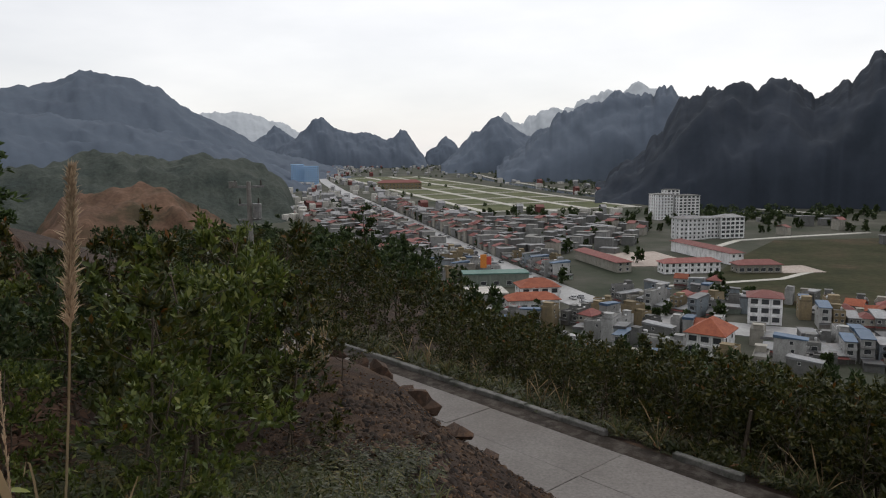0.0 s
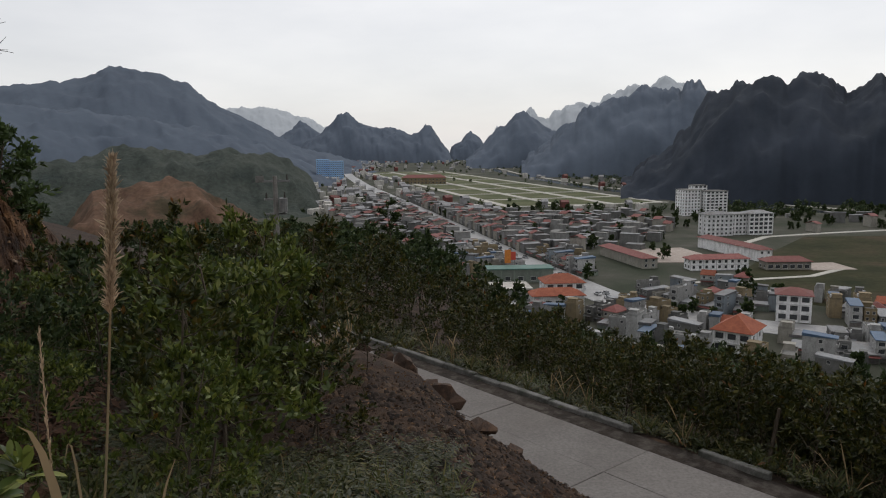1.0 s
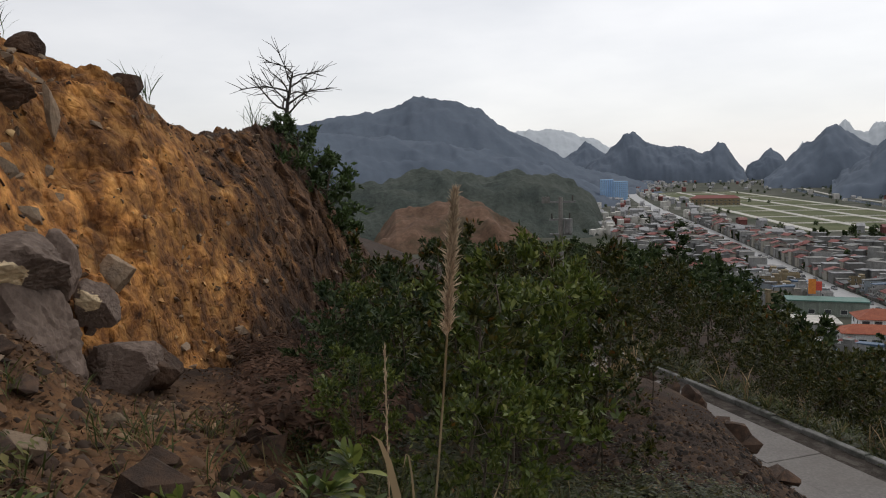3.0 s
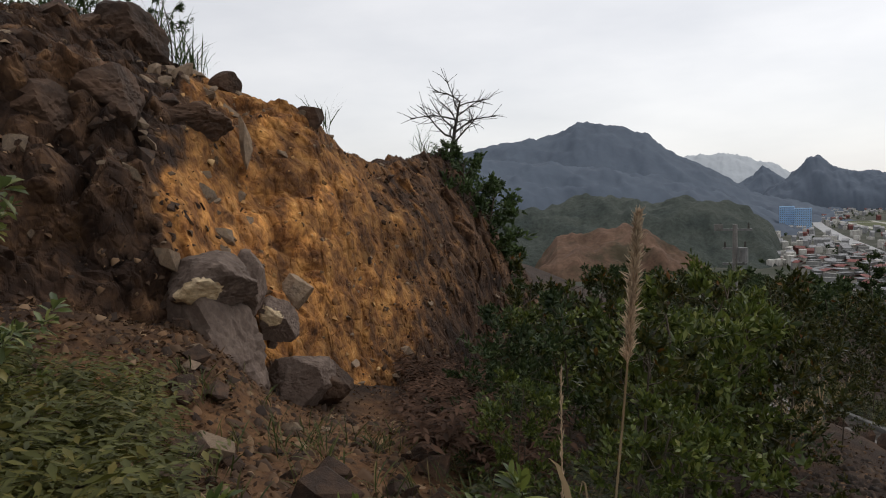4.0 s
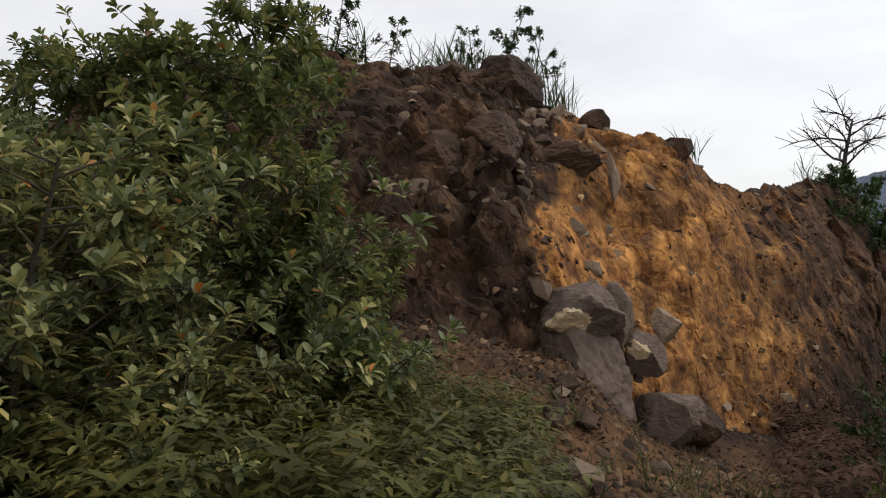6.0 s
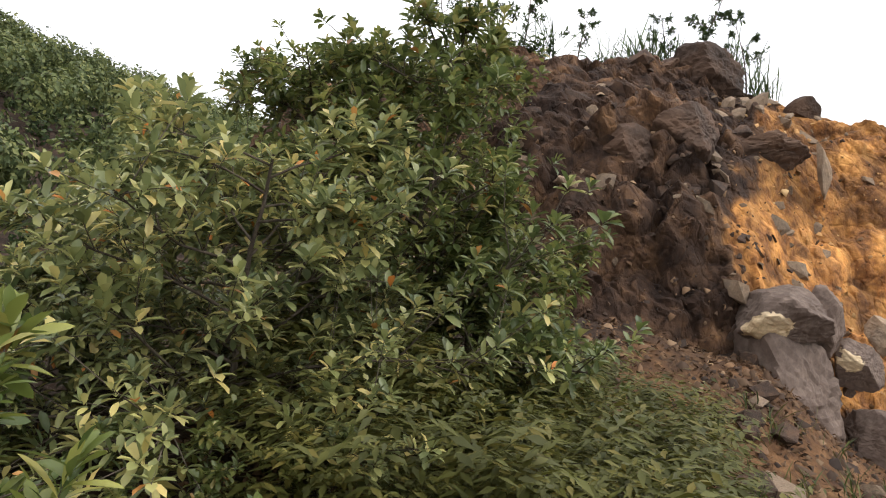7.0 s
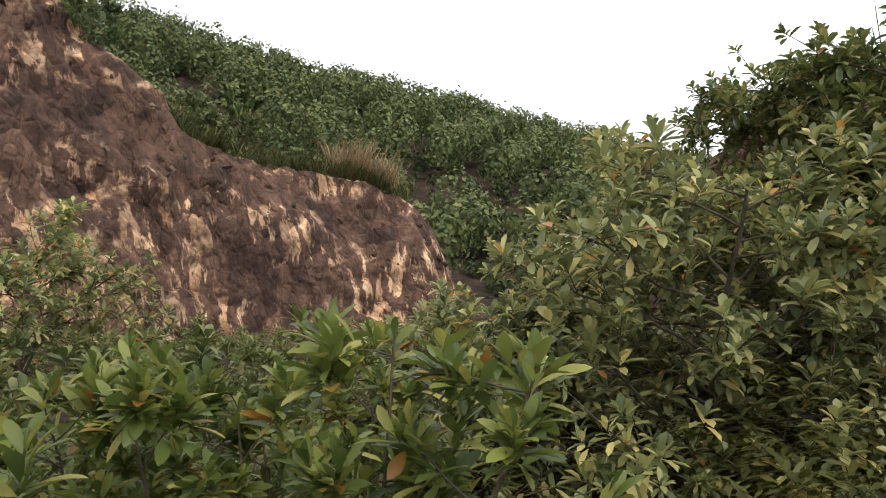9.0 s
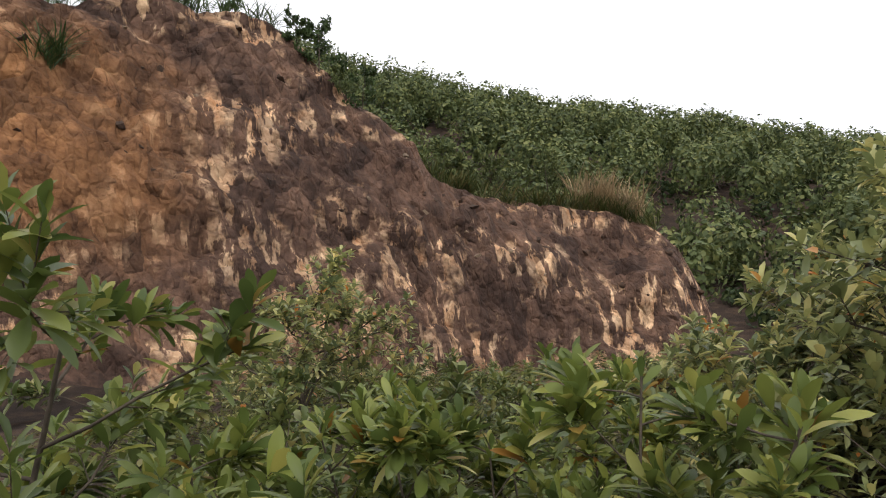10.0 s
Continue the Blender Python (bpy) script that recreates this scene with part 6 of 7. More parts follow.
PALE_STONES = [stone_mesh(20 + i, ROCK_PALE, 14, 0.7) for i in range(5)]
rng = random.Random(61)


def set_in(face, count, lo, hi, rows, cols, r0, r1, stones_at, seed, span=(0.0, 1.0), power=1.8):
    """Rocks set in a cut face: children of the face, half sunk in it."""
    r, me = random.Random(seed), face.data
    n = 0
    while n < count:
        i, j = int(rows * r.uniform(lo, hi)), 2 + int((cols - 5) * r.uniform(*span))
        v = me.vertices[i * cols + j]
        size = r0 * (r1 / r0) ** (r.random() ** power)
        ob = part("rock", r.choice(stones_at(v.co, r)), face)
        ob.matrix_basis = Matrix.Translation(v.co + Vector((v.co.x, v.co.y, 0)).normalized() * size * 0.3) @ pose(0, 0, 0, r.uniform(-40, 40), r.uniform(-40, 40), r.uniform(0, 360)) @ Matrix.Diagonal((size, size * r.uniform(0.6, 1), size * r.uniform(0.5, 1), 1))
        n += 1


def pick_a(p, r):
    heart = (Vector((p.x + 9.6, (p.y - 8.6) * 1.6, p.z - 63.9))).length < 4.2
    return PALE_STONES if r.random() < (0.85 if heart else 0.3) else DARK_STONES


set_in(cliff_a, 210, 0.16, 0.80, FACE_ROWS, FACE_COLS, 0.07, 0.32, pick_a, 62, (0.56, 0.88), 1.2)
set_in(cliff_a, 130, 0.09, 0.84, FACE_ROWS, FACE_COLS, 0.05, 0.24, pick_a, 67, (0.06, 0.56))
set_in(cliff_b, 120, 0.4, 0.86, 110, 420, 0.1, 0.5, lambda p, r: PALE_STONES if r.random() < 0.3 else DARK_STONES, 63)


FRESH_BREAK = mottled("fresh_rock_break", plain_ramp((0.50, 0.36, 0.20), (0.66, 0.52, 0.34)), 3.0, 20, 0.85, 0.4, 0.01, 0.2)
ROCK_GREY = mottled("grey_brown_rock", plain_ramp((0.112, 0.080, 0.064), (0.225, 0.167, 0.133)), 2.0, 12, 0.85, 0.6, 0.03, 0.25, ((0.075, 0.049, 0.038), 0.6, (2.400, 2.320, 2.240)), 0.15)


def boulder(label, yaw, d, z, size, seed, material=ROCK_DARK, turn=0.0, fresh=None):
    ob = tagged(new("boulder", boulder_mesh(seed, material, size, fresh=fresh)), label, "boulder")
    p = polar(yaw, d, z)
    ob.matrix_basis = Matrix.Translation(p) @ pose(0, 0, 0, rng.uniform(-12, 12), rng.uniform(-12, 12), turn)
    return ob


boulder("big dark boulder bulging from the foot of the slope", 56.0, 9.6, -2.0, (0.85, 0.8, 1.0), 1, ROCK_GREY)
boulder("grey rock with a fresh cream break above the dark boulder", 55.9, 9.45, -0.98, (0.62, 0.5, 0.36), 2, ROCK_GREY, 0, (0.55, -0.75, -0.05))
boulder("grey-brown slab leaning on the split rock", 53.4, 9.75, -1.05, (0.30, 0.28, 0.42), 13, ROCK_GREY, 40)
boulder("pale broken rock in the ochre clay", 49.6, 10.6, -1.25, (0.27, 0.22, 0.24), 14, ROCK_PALE)
boulder("grey rock with a pale face in the ochre clay", 51.2, 10.1, -1.55, (0.34, 0.28, 0.3), 15, ROCK_GREY, 0, (0.5, -0.8, 0.1))
boulder("flat dark slab at the foot of the slip", 49.6, 9.9, -2.35, (0.5, 0.3, 0.34), 16, ROCK_GREY, 60)
boulder("dark rounded boulder on the ridge", 60.7, 14.6, 2.95, (0.85, 0.8, 0.62), 3)
boulder("dark flat-topped rock on the ridge", 63.7, 14.8, 3.0, (0.9, 0.7, 0.4), 4)
boulder("overhanging dark rock slab above the ochre clay", 57.2, 12.2, 1.25, (0.85, 0.6, 0.32), 5, turn=30)
boulder("dark jagged rock in the weathered slope", 62.5, 10.9, 1.4, (0.7, 0.6, 0.42), 6)
boulder("dark jagged rock in the weathered slope", 67, 10.7, 1.2, (0.8, 0.5, 0.4), 7)
boulder("brown rock at the foot of the slip", 47.6, 10.2, -2.5, (0.42, 0.35, 0.35), 8)
boulder("small dark rock standing on the ridge", 48.0, 14.5, 1.62, (0.3, 0.28, 0.3), 9)
boulder("small dark rock standing on the ridge", 53.9, 14.4, 2.15, (0.35, 0.3, 0.25), 10)
boulder("pale upright slab in the ochre clay", 52.9, 12.4, 0.95, (0.13, 0.12, 0.4), 11, ROCK_PALE)
boulder("weathered brown dome of rock behind the bushes", 88.6, 12.4, 0.95, (2.0, 1.5, 1.5), 12)

def loose_stones(count, yaws, dists, r0, r1, seed, label, group, pale=0.2):
    r = random.Random(seed)
    for i in range(count):
        yaw, d = r.uniform(*yaws), r.uniform(*dists)
        x, y = at_yaw(yaw, d)
        size = r0 * (r1 / r0) ** (r.random() ** 2)
        ob = tagged(new("stone", r.choice(PALE_STONES if r.random() < pale else DARK_STONES)), label, "stone", group)
        ob.matrix_basis = put(ob, x, y, r.uniform(0, 360), size, -size * 0.25, tilt=r.uniform(-30, 30))


loose_stones(70, (24, 62), (3.2, 9.5), 0.06, 0.30, 64, "dark angular stone lying on the rubble", "stones on the ledge")
loose_stones(34, (27, 45), (3.4, 7.5), 0.12, 0.34, 68, "dark block of rock heaped on the ledge", "stones on the ledge", 0.12)
loose_stones(26, (-6, 14), (5.0, 12.0), 0.05, 0.2, 65, "dark angular stone among fallen leaves", "stones above the road", 0.1)
r = random.Random(66)
for k, s, size in [(-9.5, -2.3, 0.3), (-8.2, -2.2, 0.26), (-5.1, -2.3, 0.24), (-4.2, -2.4, 0.3), (-2.6, -2.3, 0.34), (-1.2, -2.35, 0.36), (0.1, -2.3, 0.28), (-4.6, -2.05, 0.30), (-3.7, -2.1, 0.34), (-3.0, -2.0, 0.42), (-2.2, -1.95, 0.36), (-1.5, -2.0, 0.46), (-0.8, -1.85, 0.40), (-0.3, -2.1, 0.34), (-5.6, -2.1, 0.26), (-6.8, -2.0, 0.3), (0.6, -2.0, 0.25)]:
    p = along_road(k, s, 0)
    ob = tagged(new("stone", r.choice(DARK_STONES)), "dark block of rock on the bank above the road", "stone", "rocks on the road bank")
    ob.matrix_basis = put(ob, p.x, p.y, r.uniform(0, 360), size, -size * 0.35)


def spots_on(seed, count, yaws, dists, power=1.0, keep=None):
    g = np.random.default_rng(seed)
    yaw = np.radians(g.uniform(*yaws, count))
    d = dists[0] + (dists[1] - dists[0]) * g.random(count) ** power
    x, y = -np.sin(yaw) * d, np.cos(yaw) * d
    ok = np.ones(count, bool) if keep is None else keep(x, y)
    x, y = x[ok], y[ok]
    return np.stack([x, y, ground_z(x, y)], -1), g


# fallen leaves and chips
p, g = spots_on(70, 15000, (-14, 62), (2.2, 15), 1.1, lambda x, y: road_side(x, y) < -1.9)
v, f = flat_leaves(p + np.array([0, 0, 0.012]), np.stack([g.normal(0, 1, len(p)), g.normal(0, 1, len(p)), g.normal(0.1, 0.25, len(p))], -1), g.uniform(0.03, 0.085, len(p)), g.uniform(0.015, 0.045, len(p)), g)
tagged(new("leaf_litter", fast_mesh("leaf_litter", v, f, LITTER)), "dry brown fallen leaves strewn over the soil", "leaf litter", kind="stuff")
p2, g2 = spots_on(71, 9000, (55, 105), (2.0, 9.2), 0.9)
v, f = flat_leaves(p2 + np.array([0, 0, 0.012]), np.stack([g2.normal(0, 1, len(p2)), g2.normal(0, 1, len(p2)), g2.normal(0.1, 0.3, len(p2))], -1), g2.uniform(0.03, 0.09, len(p2)), g2.uniform(0.02, 0.05, len(p2)), g2)
tagged(new("leaf_litter", fast_mesh("leaf_litter", v, f, LITTER)), "dry brown leaves under the bushes on the ledge", "leaf litter", kind="stuff")


def chips(name, spots, sizes, g, material, label, tumble=0.3):
    base = np.array([(-1, -0.7, -0.3), (0.9, -0.8, -0.3), (0.8, 0.9, -0.3), (-0.9, 0.7, -0.3), (-0.3, -0.3, 0.6), (0.5, 0.1, 0.75), (-0.2, 0.5, 0.5)])
    tri = np.array([(0, 1, 4), (1, 5, 4), (1, 2, 5), (2, 6, 5), (2, 3, 6), (3, 4, 6), (3, 0, 4), (4, 5, 6)])
    n = len(spots)
    a = g.uniform(0, math.tau, n)
    pts = base[None] * (1 + g.normal(0, 0.25, (n, 7, 3))) * sizes[:, None, None] * g.uniform(0.6, 1.3, (n, 1, 3))
    x = pts[..., 0] * np.cos(a)[:, None] - pts[..., 1] * np.sin(a)[:, None]
    y = pts[..., 0] * np.sin(a)[:, None] + pts[..., 1] * np.cos(a)[:, None]
    b = g.uniform(-1.3, 1.3, n) * tumble
    y, z = y * np.cos(b)[:, None] - pts[..., 2] * np.sin(b)[:, None], y * np.sin(b)[:, None] + pts[..., 2] * np.cos(b)[:, None]
    v = np.stack([x, y, z], -1) + spots[:, None, :]
    return tagged(new(name, fast_mesh(name, v.reshape(-1, 3), (np.arange(n)[:, None, None] * 7 + tri).reshape(-1, 3), material)), label, "rubble", kind="stuff")


CHIP = leafy("stone_chips", [(0.0, (0.030, 0.020, 0.016)), (0.5, (0.078, 0.048, 0.031)), (0.85, (0.156, 0.090, 0.050)), (1.0, (0.252, 0.168, 0.105))], 0.9, 0.2, 0.0)
DARK_CHIP = leafy("dark_stone_chips", [(0.0, (0.014, 0.011, 0.010)), (0.6, (0.040, 0.028, 0.022)), (1.0, (0.10, 0.065, 0.045))], 0.9, 0.2, 0.0)
OCHRE_CHIP = leafy("clay_crumbs", [(0.0, (0.08, 0.05, 0.03)), (0.5, (0.26, 0.14, 0.06)), (0.85, (0.45, 0.25, 0.10)), (1.0, (0.55, 0.38, 0.2))], 0.9, 0.2, 0.0)
p, g = spots_on(72, 9000, (22, 100), (2.0, 10.0), 0.8)
chips("rubble", p, 0.012 + 0.07 * g.random(len(p)) ** 4, g, CHIP, "small brown stones and crumbs over the ledge")
p, g = spots_on(73, 9000, (-12, 16), (4.5, 14.0), 0.8, lambda x, y: (road_side(x, y) < -1.7))
chips("rubble", p, 0.010 + 0.07 * g.random(len(p)) ** 4, g, DARK_CHIP, "small dark stones on the bank above the road")
fv = np.array([v.co for v in cliff_a.data.vertices]).reshape(FACE_ROWS, FACE_COLS, 3)
g = np.random.default_rng(74)
i, j = (FACE_ROWS * (0.07 + 0.76 * g.random(16000))).astype(int), g.integers(40, FACE_COLS - 40, 16000)
p = fv[i, j] + g.normal(0, 0.03, (16000, 3))
heart = np.linalg.norm((p - np.array([-9.6, 8.6, 63.9])) * np.array([0.75, 1.25, 1.0]), axis=1) < 3.6 + g.normal(0, 0.5, 16000)
size = 0.012 + 0.06 * g.random(16000) ** 4
chips("clay_crumbs", p[heart][::4], 0.8 * size[heart][::4], g, OCHRE_CHIP, "ochre crumbs and chips clinging to the slipped clay", 1.5)
chips("slope_rubble", p[~heart][::3], 0.8 * size[~heart][::3], g, CHIP, "brown chips and stones clinging to the rock face", 1.5)


# ferns: arching fronds with paired leaflets
def fern_bed(name, spots, g, size, material, label, per=4):
    n = len(spots) * per
    base = np.repeat(spots, per, 0) + g.normal(0, 0.06, (n, 3)) * np.array([1, 1, 0.2])
    a = g.uniform(0, math.tau, n)
    L = size * g.uniform(0.6, 1.25, n)
    out = np.stack([np.cos(a), np.sin(a), 0 * a], -1)
    side = np.stack([-np.sin(a), np.cos(a), 0 * a], -1)
    rise = g.uniform(0.7, 2.0, n)
    verts, way, length, width = [], [], [], []
    for k in range(7):
        t = (k + 1) / 7
        p = base + out * (L * t * 0.85)[:, None] + np.array([0, 0, 1.0]) * (L * (rise * t - 0.55 * rise * t * t))[:, None]
        w = L * 0.34 * (1 - abs(t - 0.35) * 1.1)
        for sgn in (-1, 1):
            verts.append(p)
            way.append(side * sgn + out * 0.45 + np.array([0, 0, -0.15]) + g.normal(0, 0.12, (n, 3)))
            length.append(np.maximum(w, 0.02) * 0.95)
            width.append(np.maximum(w, 0.02) * 0.32)
    b, w, L, W = np.concatenate(verts), unit(np.concatenate(way)), np.concatenate(length)[:, None], np.concatenate(width)[:, None]
    across = unit(np.cross(w, np.array([0, 0, 1.0]) + g.normal(0, 0.3, b.shape)))
    v = np.stack([b, b + w * L * 0.4 - across * W * 0.5, b + w * L + np.array([0, 0, -0.12]) * L, b + w * L * 0.4 + across * W * 0.5], 1).reshape(-1, 3)
    f = (np.arange(len(b))[:, None, None] * 4 + np.array([(0, 1, 2), (0, 2, 3)])).reshape(-1, 3)
    return tagged(new(name, fast_mesh(name, v, f, material)), label, "fern", kind="stuff")


p, g = spots_on(80, 600, (60, 96), (2.9, 6.7), 0.9)
fern_bed("fern_bed", p + np.stack([0 * p[:, 0], 0 * p[:, 0], g.uniform(0.02, 0.5, len(p))], -1), g, 0.36, FERN, "dense bed of pale green ferns below the rock face")
p, g = spots_on(81, 700, (3, 36), (2.7, 9.0), 0.9, lambda x, y: road_side(x, y) < -4)
fern_bed("fern_bed", p, g, 0.34, LEAF_SLOPE, "dark green ferns and weeds among the shrubs")
p, g = spots_on(82, 330, (31, 41), (6.5, 15.0), 0.9)
fern_bed("dead_brush", p + np.array([0, 0, 0.2]), g, 0.5, DEAD, "reddish brown dead ferns at the foot of the rock")
p, g = spots_on(83, 620, (96, 162), (2.2, 18.0), 0.9)
fern_bed("fern_bed", p, g, 0.4, FERN, "scattered ferns under the young bushes")


def grass(name, spots, g, height, width, material, label, per=9, lean=0.45):
    n = len(spots) * per
    base = np.repeat(spots, per, 0) + g.normal(0, 0.05, (n, 3)) * np.array([1, 1, 0])
    way = g.normal(0, lean, (n, 3)) * np.array([1, 1, 0]) + np.array([0, 0, 1.0])
    v, f = leaf_arrays(base, way, height * g.uniform(0.5, 1.25, n), width * g.uniform(0.7, 1.3, n), g, 0.1, 0.35)
    return tagged(new(name, fast_mesh(name, v, f, material)), label, "grass", kind="stuff")


p, g = spots_on(84, 420, (2, 38), (2.4, 7.0), 0.8, lambda x, y: road_side(x, y) < -4)
grass("grass", p, g, 0.34, 0.014, GRASS, "thin green grass tufts on the ledge")
p, g = spots_on(85, 60, (38, 60), (3.2, 8.0), 0.8)
grass("grass", p, g, 0.28, 0.012, GRASS, "sparse grass tufts among the stones")
k, s = np.random.default_rng(86).uniform(-16, 14, 620), 2.6 + 3.2 * np.random.default_rng(87).random(620) ** 1.4
x, y = ROAD_MID[0] + ROAD_ALONG[0] * k + ROAD_OUT[0] * s, ROAD_MID[1] + ROAD_ALONG[1] * k + ROAD_OUT[1] * s
edge_spots = np.stack([x, y, ground_z(x, y)], -1)
grass("verge_grass", edge_spots[:430], np.random.default_rng(88), 0.6, 0.03, GRASS, "tall weeds and grass behind the kerb", 10)
grass("verge_reeds", edge_spots[430:465], np.random.default_rng(89), 1.05, 0.028, DRY, "pale dry reeds behind the kerb", 6, 0.25)
fern_bed("verge_weeds", edge_spots, np.random.default_rng(90), 0.55, LEAF_SLOPE, "dark creeping weeds behind the kerb")
p, g = spots_on(91, 16, (10, 13), (14, 17.5), 1.0)
grass("reeds", p, g, 0.95, 0.02, DRY, "pale dry reeds among the shrubs", 6, 0.2)

# crest of the rock face
crest = fv[int(FACE_ROWS * 0.81)]


def on_crest(yaw, back=0.0):
    k = int(np.argmin(np.abs(np.degrees(np.arctan2(-crest[:, 0], crest[:, 1])) - yaw)))
    p = fv[int(FACE_ROWS * 0.83), k]
    return Vector(p) - Vector((0, 0, 0.08))


for yaw, h, seed in [(57.5, 1.6, 1), (61.4, 1.9, 2), (62.8, 1.5, 3), (69.8, 1.4, 4), (74.0, 1.6, 5), (76.5, 1.9, 6), (79.5, 1.6, 7)]:
    t = plant("sapling", 100 + seed, 1.0, 0.34, 7, 5, 7, 0.058, 0.022, LEAF_RIDGE, "dark sapling with a bare stem on the ridge", "sapling", "saplings on the ridge", whorl=True, sides=4, clear=0.5, radius=0.014)
    t.matrix_basis = Matrix.Translation(on_crest(yaw)) @ Matrix.Scale(h, 4)
g = np.random.default_rng(92)
tufts = np.array([on_crest(64.8 + g.normal(0, 0.7)) for i in range(22)] + [on_crest(56.8 + g.normal(0, 0.8)) for i in range(10)] + [on_crest(u) for u in g.uniform(56, 84, 26)] + [on_crest(u) for u in (46.8, 47.0, 39.5, 39.2, 38.9)])
grass("ridge_grass", tufts, g, 0.95, 0.02, LEAF_RIDGE, "dark tall grass tufts on the ridge", 9, 0.3)
p = np.array([on_crest(u) for u in g.uniform(66, 84, 40)])
fern_bed("ridge_ferns", p, g, 0.55, LEAF_RIDGE, "dark ferns hanging over the ridge")
p = np.array([on_crest(u) for u in g.uniform(35.5, 38.2, 26)])
fern_bed("ridge_ferns", p, g, 0.5, LEAF_RIDGE, "dark ferns at the end of the ridge")
tree_at = Vector((-13.95, 18.42, 65.3))
g = np.random.default_rng(93)
segs, tips = grow(g, 1.75, 1.75, 13, 9, clear=0.32, lean=0.14, radius=0.075, rise=0.5)
bare = thing("bare_tree", "leafless dead tree at the end of the ridge", "tree")
part("trunk", fast_mesh("trunk", *tubes(segs[:7]), BARE_BARK), bare)
for k in range(13):
    part("branch", fast_mesh("branch", *tubes(segs[7 + 22 * k:29 + 22 * k], 4), BARE_BARK), bare)
bare.matrix_basis = Matrix.Translation(tree_at) @ Matrix.Scale(1.15, 4)
for yaw, d, z, h in [(34.8, 21.2, -1.6, 2.3), (36.2, 20.8, -0.3, 1.7), (33.8, 21.8, -2.6, 2.0), (37.6, 21.8, 0.9, 0.9)]:
    t = plant("ridge_bush", int(yaw * 10), 1.0, 0.6, 12, 7, 8, 0.10, 0.045, LEAF_RIDGE, "dense dark bush clinging to the end of the ridge", "bush", "bushes on the ridge", flat=True, clear=0.05, radius=0.03)
    t.matrix_basis = Matrix.Translation(polar(yaw, d, z)) @ Matrix.Scale(h, 4)

# top of the quarry wall and the step behind it
wv = np.array([v.co for v in cliff_b.data.vertices]).reshape(110, 420, 3)


def on_wall(yaw, row=90):
    k = int(np.argmin(np.abs(np.degrees(np.arctan2(-wv[row, :, 0], wv[row, :, 1])) % 360 - yaw)))
    return Vector(wv[row, k]) - Vector((0, 0, 0.1))


for yaw, h, row, seed in [(140.8, 2.8, 88, 1), (142.4, 2.0, 88, 2), (137.6, 2.2, 87, 3), (139.0, 1.6, 87, 12), (147.5, 1.3, 92, 4), (152, 1.4, 92, 5), (127.0, 3.6, 96, 6), (130.5, 4.4, 97, 7), (123.5, 3.0, 96, 8), (132.2, 3.4, 98, 9), (120.5, 2.6, 95, 10)]:
    t = plant("wall_tree", 120 + seed, 1.0, 0.48, 10, 6, 8, 0.085, 0.042, LEAF_FOREST if seed > 5 else LEAF_RIDGE, "small tree on top of the quarry wall", "tree", "trees on the quarry wall", flat=True, clear=0.3, radius=0.02)
    t.matrix_basis = Matrix.Translation(on_wall(yaw, row)) @ Matrix.Scale(h, 4)
g = np.random.default_rng(94)
p = np.array([on_wall(u, 91) for u in g.uniform(115.5, 133, 130)])
grass("wall_grass", p, g, 1.2, 0.05, GRASS, "green grass and weeds along the top of the wall", 9)
p = np.array([on_wall(u, 92) for u in g.uniform(116.5, 121.5, 60)])
grass("wall_reeds", p, g, 2.3, 0.05, DRY, "tall pale reeds at the end of the wall", 8, 0.22)
p = np.array([on_wall(u, 90) for u in g.uniform(144, 170, 90)])
grass("wall_grass", p, g, 1.0, 0.05, LEAF_RIDGE, "dark grass hanging over the quarry edge", 9)
p = np.array([on_wall(160 + g.normal(0, 0.5), 70 + int(g.integers(0, 4))) for i in range(14)])
grass("wall_tuft", p, g, 1.2, 0.05, LEAF_RIDGE, "dark tuft of grass on the quarry face", 12)

# reed stalk in front, with dry blades
reed = thing("reed", "tall dry reed stalk with a feathery pale plume", "reed")
top, foot = Vector((-0.89, 1.68, 63.96)), Vector((-1.09, 1.567, float(ground_z(-1.09, 1.567)) - 0.05))
bend = (top - foot)
line = [foot + bend * t + Vector((0.03 * math.sin(t * 3.1), 0, 0)) for t in np.linspace(0, 1, 12)]
st = Stock()
for a, b in zip(line, line[1:]):
    st.tube(a, b, 0.0035, 0.003, 5)
part("stem", st.mesh("stem", DRY), reed)
g = np.random.default_rng(95)
n = 1500
t = g.uniform(0.0, 0.19, n)
axis = np.array([tuple(foot + bend * (1 - q) + Vector((0.03 * math.sin((1 - q) * 3.1), 0, 0))) for q in t])
v, f = flat_leaves(axis, g.normal(0, 0.3, (n, 3)) + np.array([0, 0, 0.9]), g.uniform(0.02, 0.045, n) * (1.1 - 0.7 * np.abs(t / 0.19 - 0.55)), g.uniform(0.003, 0.006, n), g)
part("plume", fast_mesh("plume", v, f, REED), reed, "feathery pale seed plume")


def blade(points, width):
    st, pts = Stock(), [Vector(q) for q in points]
    side = Vector((0.85, 0.5, 0))
    vs = []
    for i, q in enumerate(pts):
        w = width * (1 - (i / (len(pts) - 1)) ** 2) + 0.001
        vs += [q - side * w, q + Vector((0, 0, -w * 0.5)), q + side * w]
    fs = []
    for i in range(len(pts) - 1):
        a = 3 * i
        fs += [(a, a + 1, a + 4, a + 3), (a + 1, a + 2, a + 5, a + 4)]
    return st.add(vs, fs).mesh("blade", DRY, True)


def arc(yaw0, yaw1, d, z0, z1, hook):
    out = []
    for q in np.linspace(0, 1, 9):
        p = polar(yaw0 + (yaw1 - yaw0) * q ** 1.6, d, z0 + (z1 - z0) * math.sin(q * math.pi / 2 * hook) / math.sin(math.pi / 2 * hook))
        out.append(p)
    return out


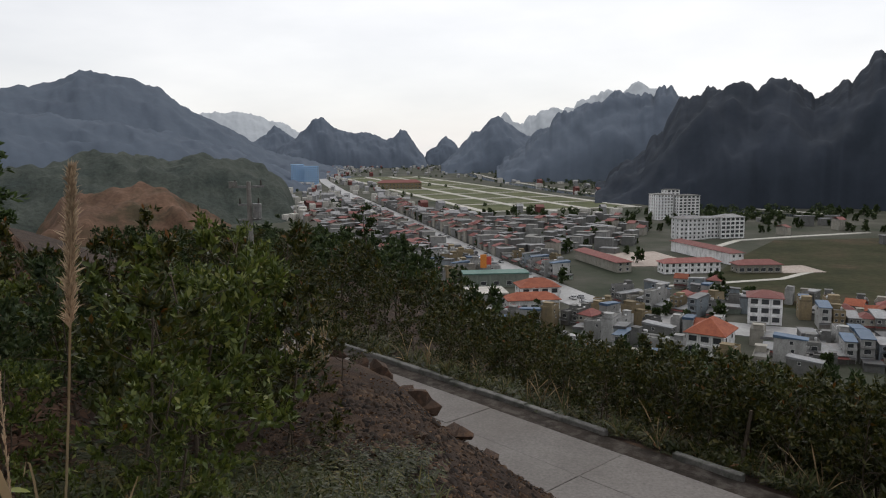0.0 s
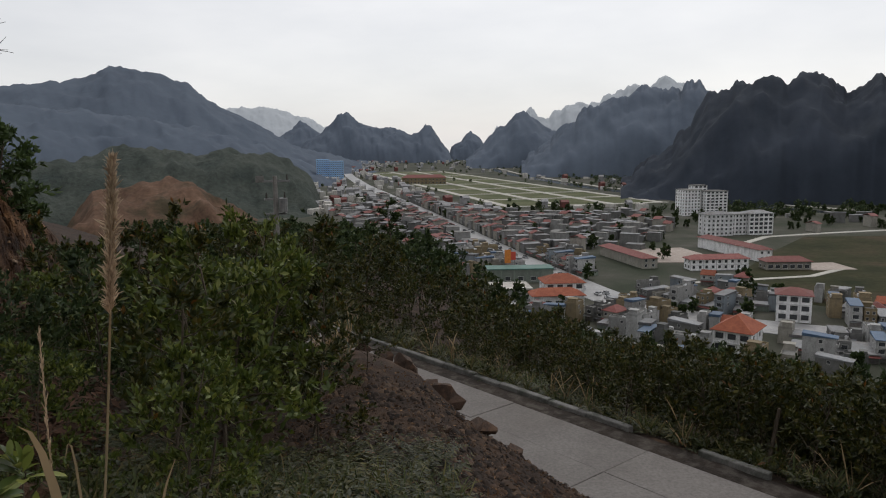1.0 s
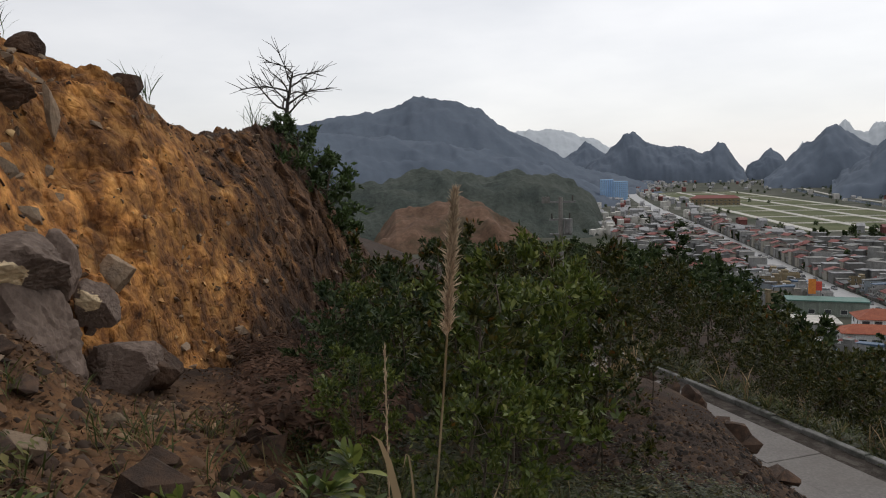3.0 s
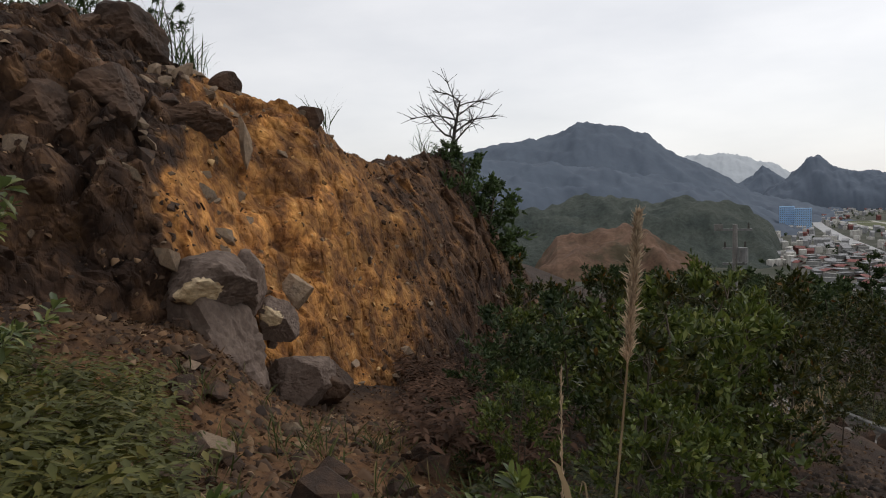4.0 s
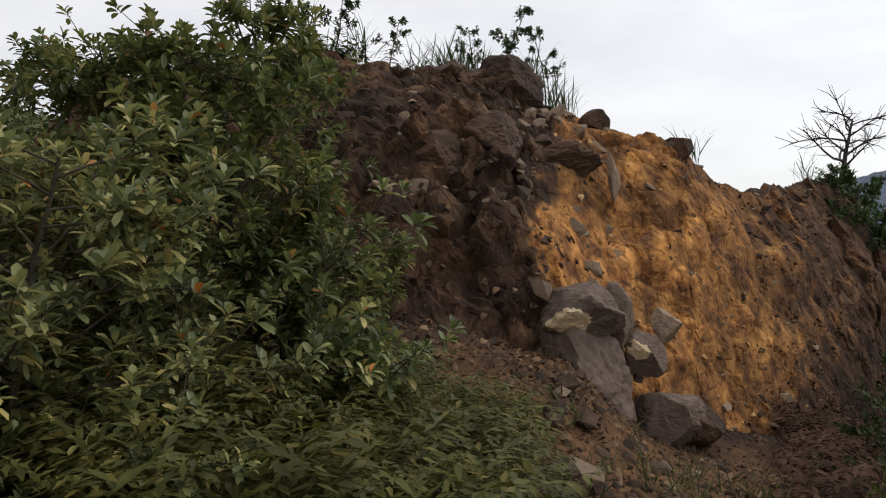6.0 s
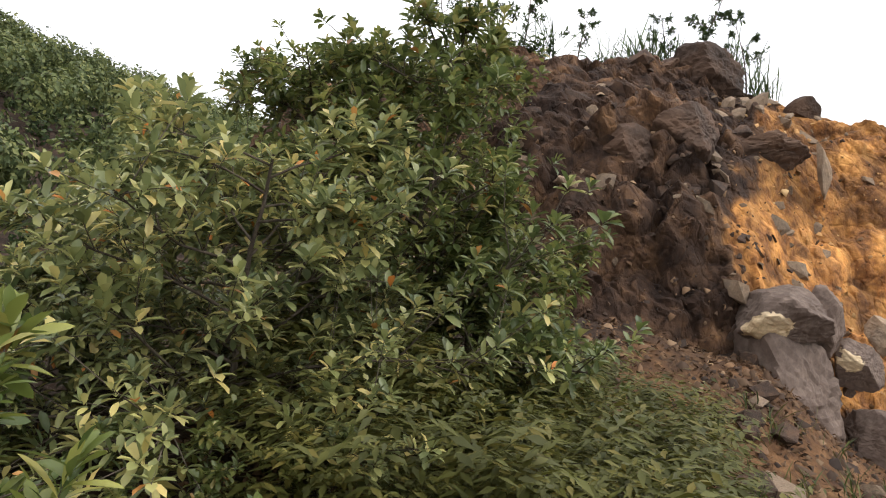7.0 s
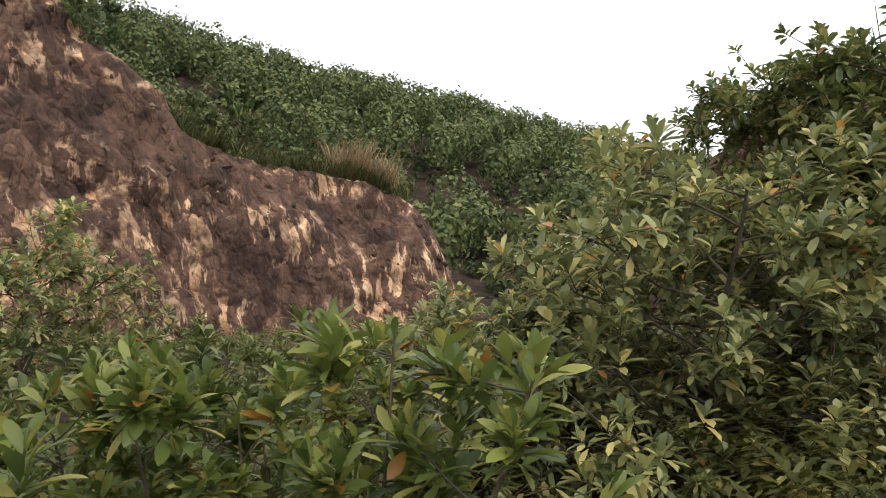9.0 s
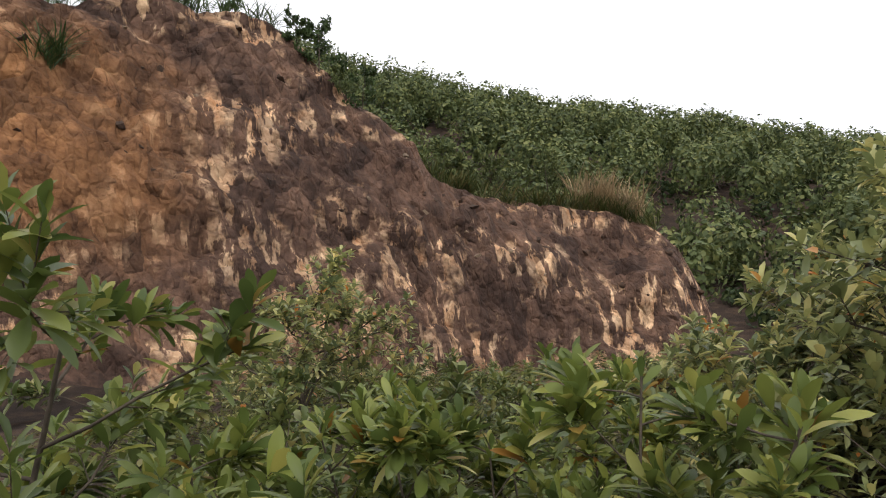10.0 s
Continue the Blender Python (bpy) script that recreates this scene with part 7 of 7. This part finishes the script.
part("blade", blade(arc(31.7, 35.2, 1.75, -1.5, -0.60, 1.0), 0.015), reed, "bent dry blade")
part("blade", blade(arc(28.5, 25.0, 1.8, -1.6, -0.76, 0.8), 0.007), reed, "thin dry blade")
part("blade", blade(arc(31.2, 32.4, 1.9, -1.5, -0.75, 1.2), 0.003), reed, "thin dry blade")
reed2 = thing("reed", "short dry reed stalk with a thin tip", "reed")
st = Stock()
q0, q1 = Vector((-1.13, 1.72, 61.95)), Vector((-1.13, 1.72, 63.53))
st.tube(q0, q1, 0.003, 0.0015, 5)
part("stem", st.mesh("stem", REED), reed2)
n = 220
t = g.uniform(0.0, 0.3, n)
v, f = flat_leaves(np.array([tuple(q1 + (q0 - q1) * q) for q in t]), g.normal(0, 0.15, (n, 3)) + np.array([0, 0, 0.9]), g.uniform(0.015, 0.03, n), g.uniform(0.002, 0.004, n), g)
part("plume", fast_mesh("plume", v, f, REED), reed2)

# electricity pole with its switchgear
pole = thing("utility_pole", "concrete electricity pole with switchgear and crossarms", "pole")
px, py = -10.45, 36.5
pz = float(ground_z(px, py))
pole.matrix_basis = pose(px, py, pz, 0, 0, 20)
tall_by = 62.45 - pz
part("mast", Stock().tube((0, 0, -0.5), (0, 0, tall_by), 0.17, 0.11, 10).mesh("mast", CONC_POLE), pole)
for z, w in ((tall_by - 0.25, 0.75), (tall_by - 1.15, 0.55), (tall_by - 1.9, 0.55)):
    part("crossarm", Stock().box(-w, -0.06, z - 0.05, w, 0.06, z + 0.05).mesh("crossarm", STEEL), pole)
for x, z in ((-0.65, tall_by - 0.1), (0.6, tall_by - 0.1), (-0.45, tall_by - 1.0), (0.45, tall_by - 1.0), (0.4, tall_by - 1.75)):
    part("insulator", Stock().tube((x, 0, z - 0.1), (x, 0, z + 0.18), 0.05, 0.03, 8).mesh("insulator", BARE_BARK), pole)
part("switch_box", Stock().box(-0.95, -0.2, tall_by - 0.3, -0.55, 0.2, tall_by + 0.02).mesh("switch_box", KERB), pole, "pale grey switch box")
part("transformer", Stock().tube((0.35, -0.25, tall_by - 1.8), (0.35, -0.25, tall_by - 1.1), 0.22, 0.22, 10).mesh("transformer", STEEL), pole, "grey transformer can")
# leaning stake beside the road
stake = thing("stake", "leaning weathered wooden stake beside the road", "stake")
sx, sy = at_yaw(-21.6, 17.2)
sz = float(ground_z(sx, sy))
part("post", Stock().tube((sx, sy, sz - 0.3), (sx + 0.25, sy + 0.05, sz + 1.5), 0.05, 0.04, 7).mesh("post", BARK), stake)
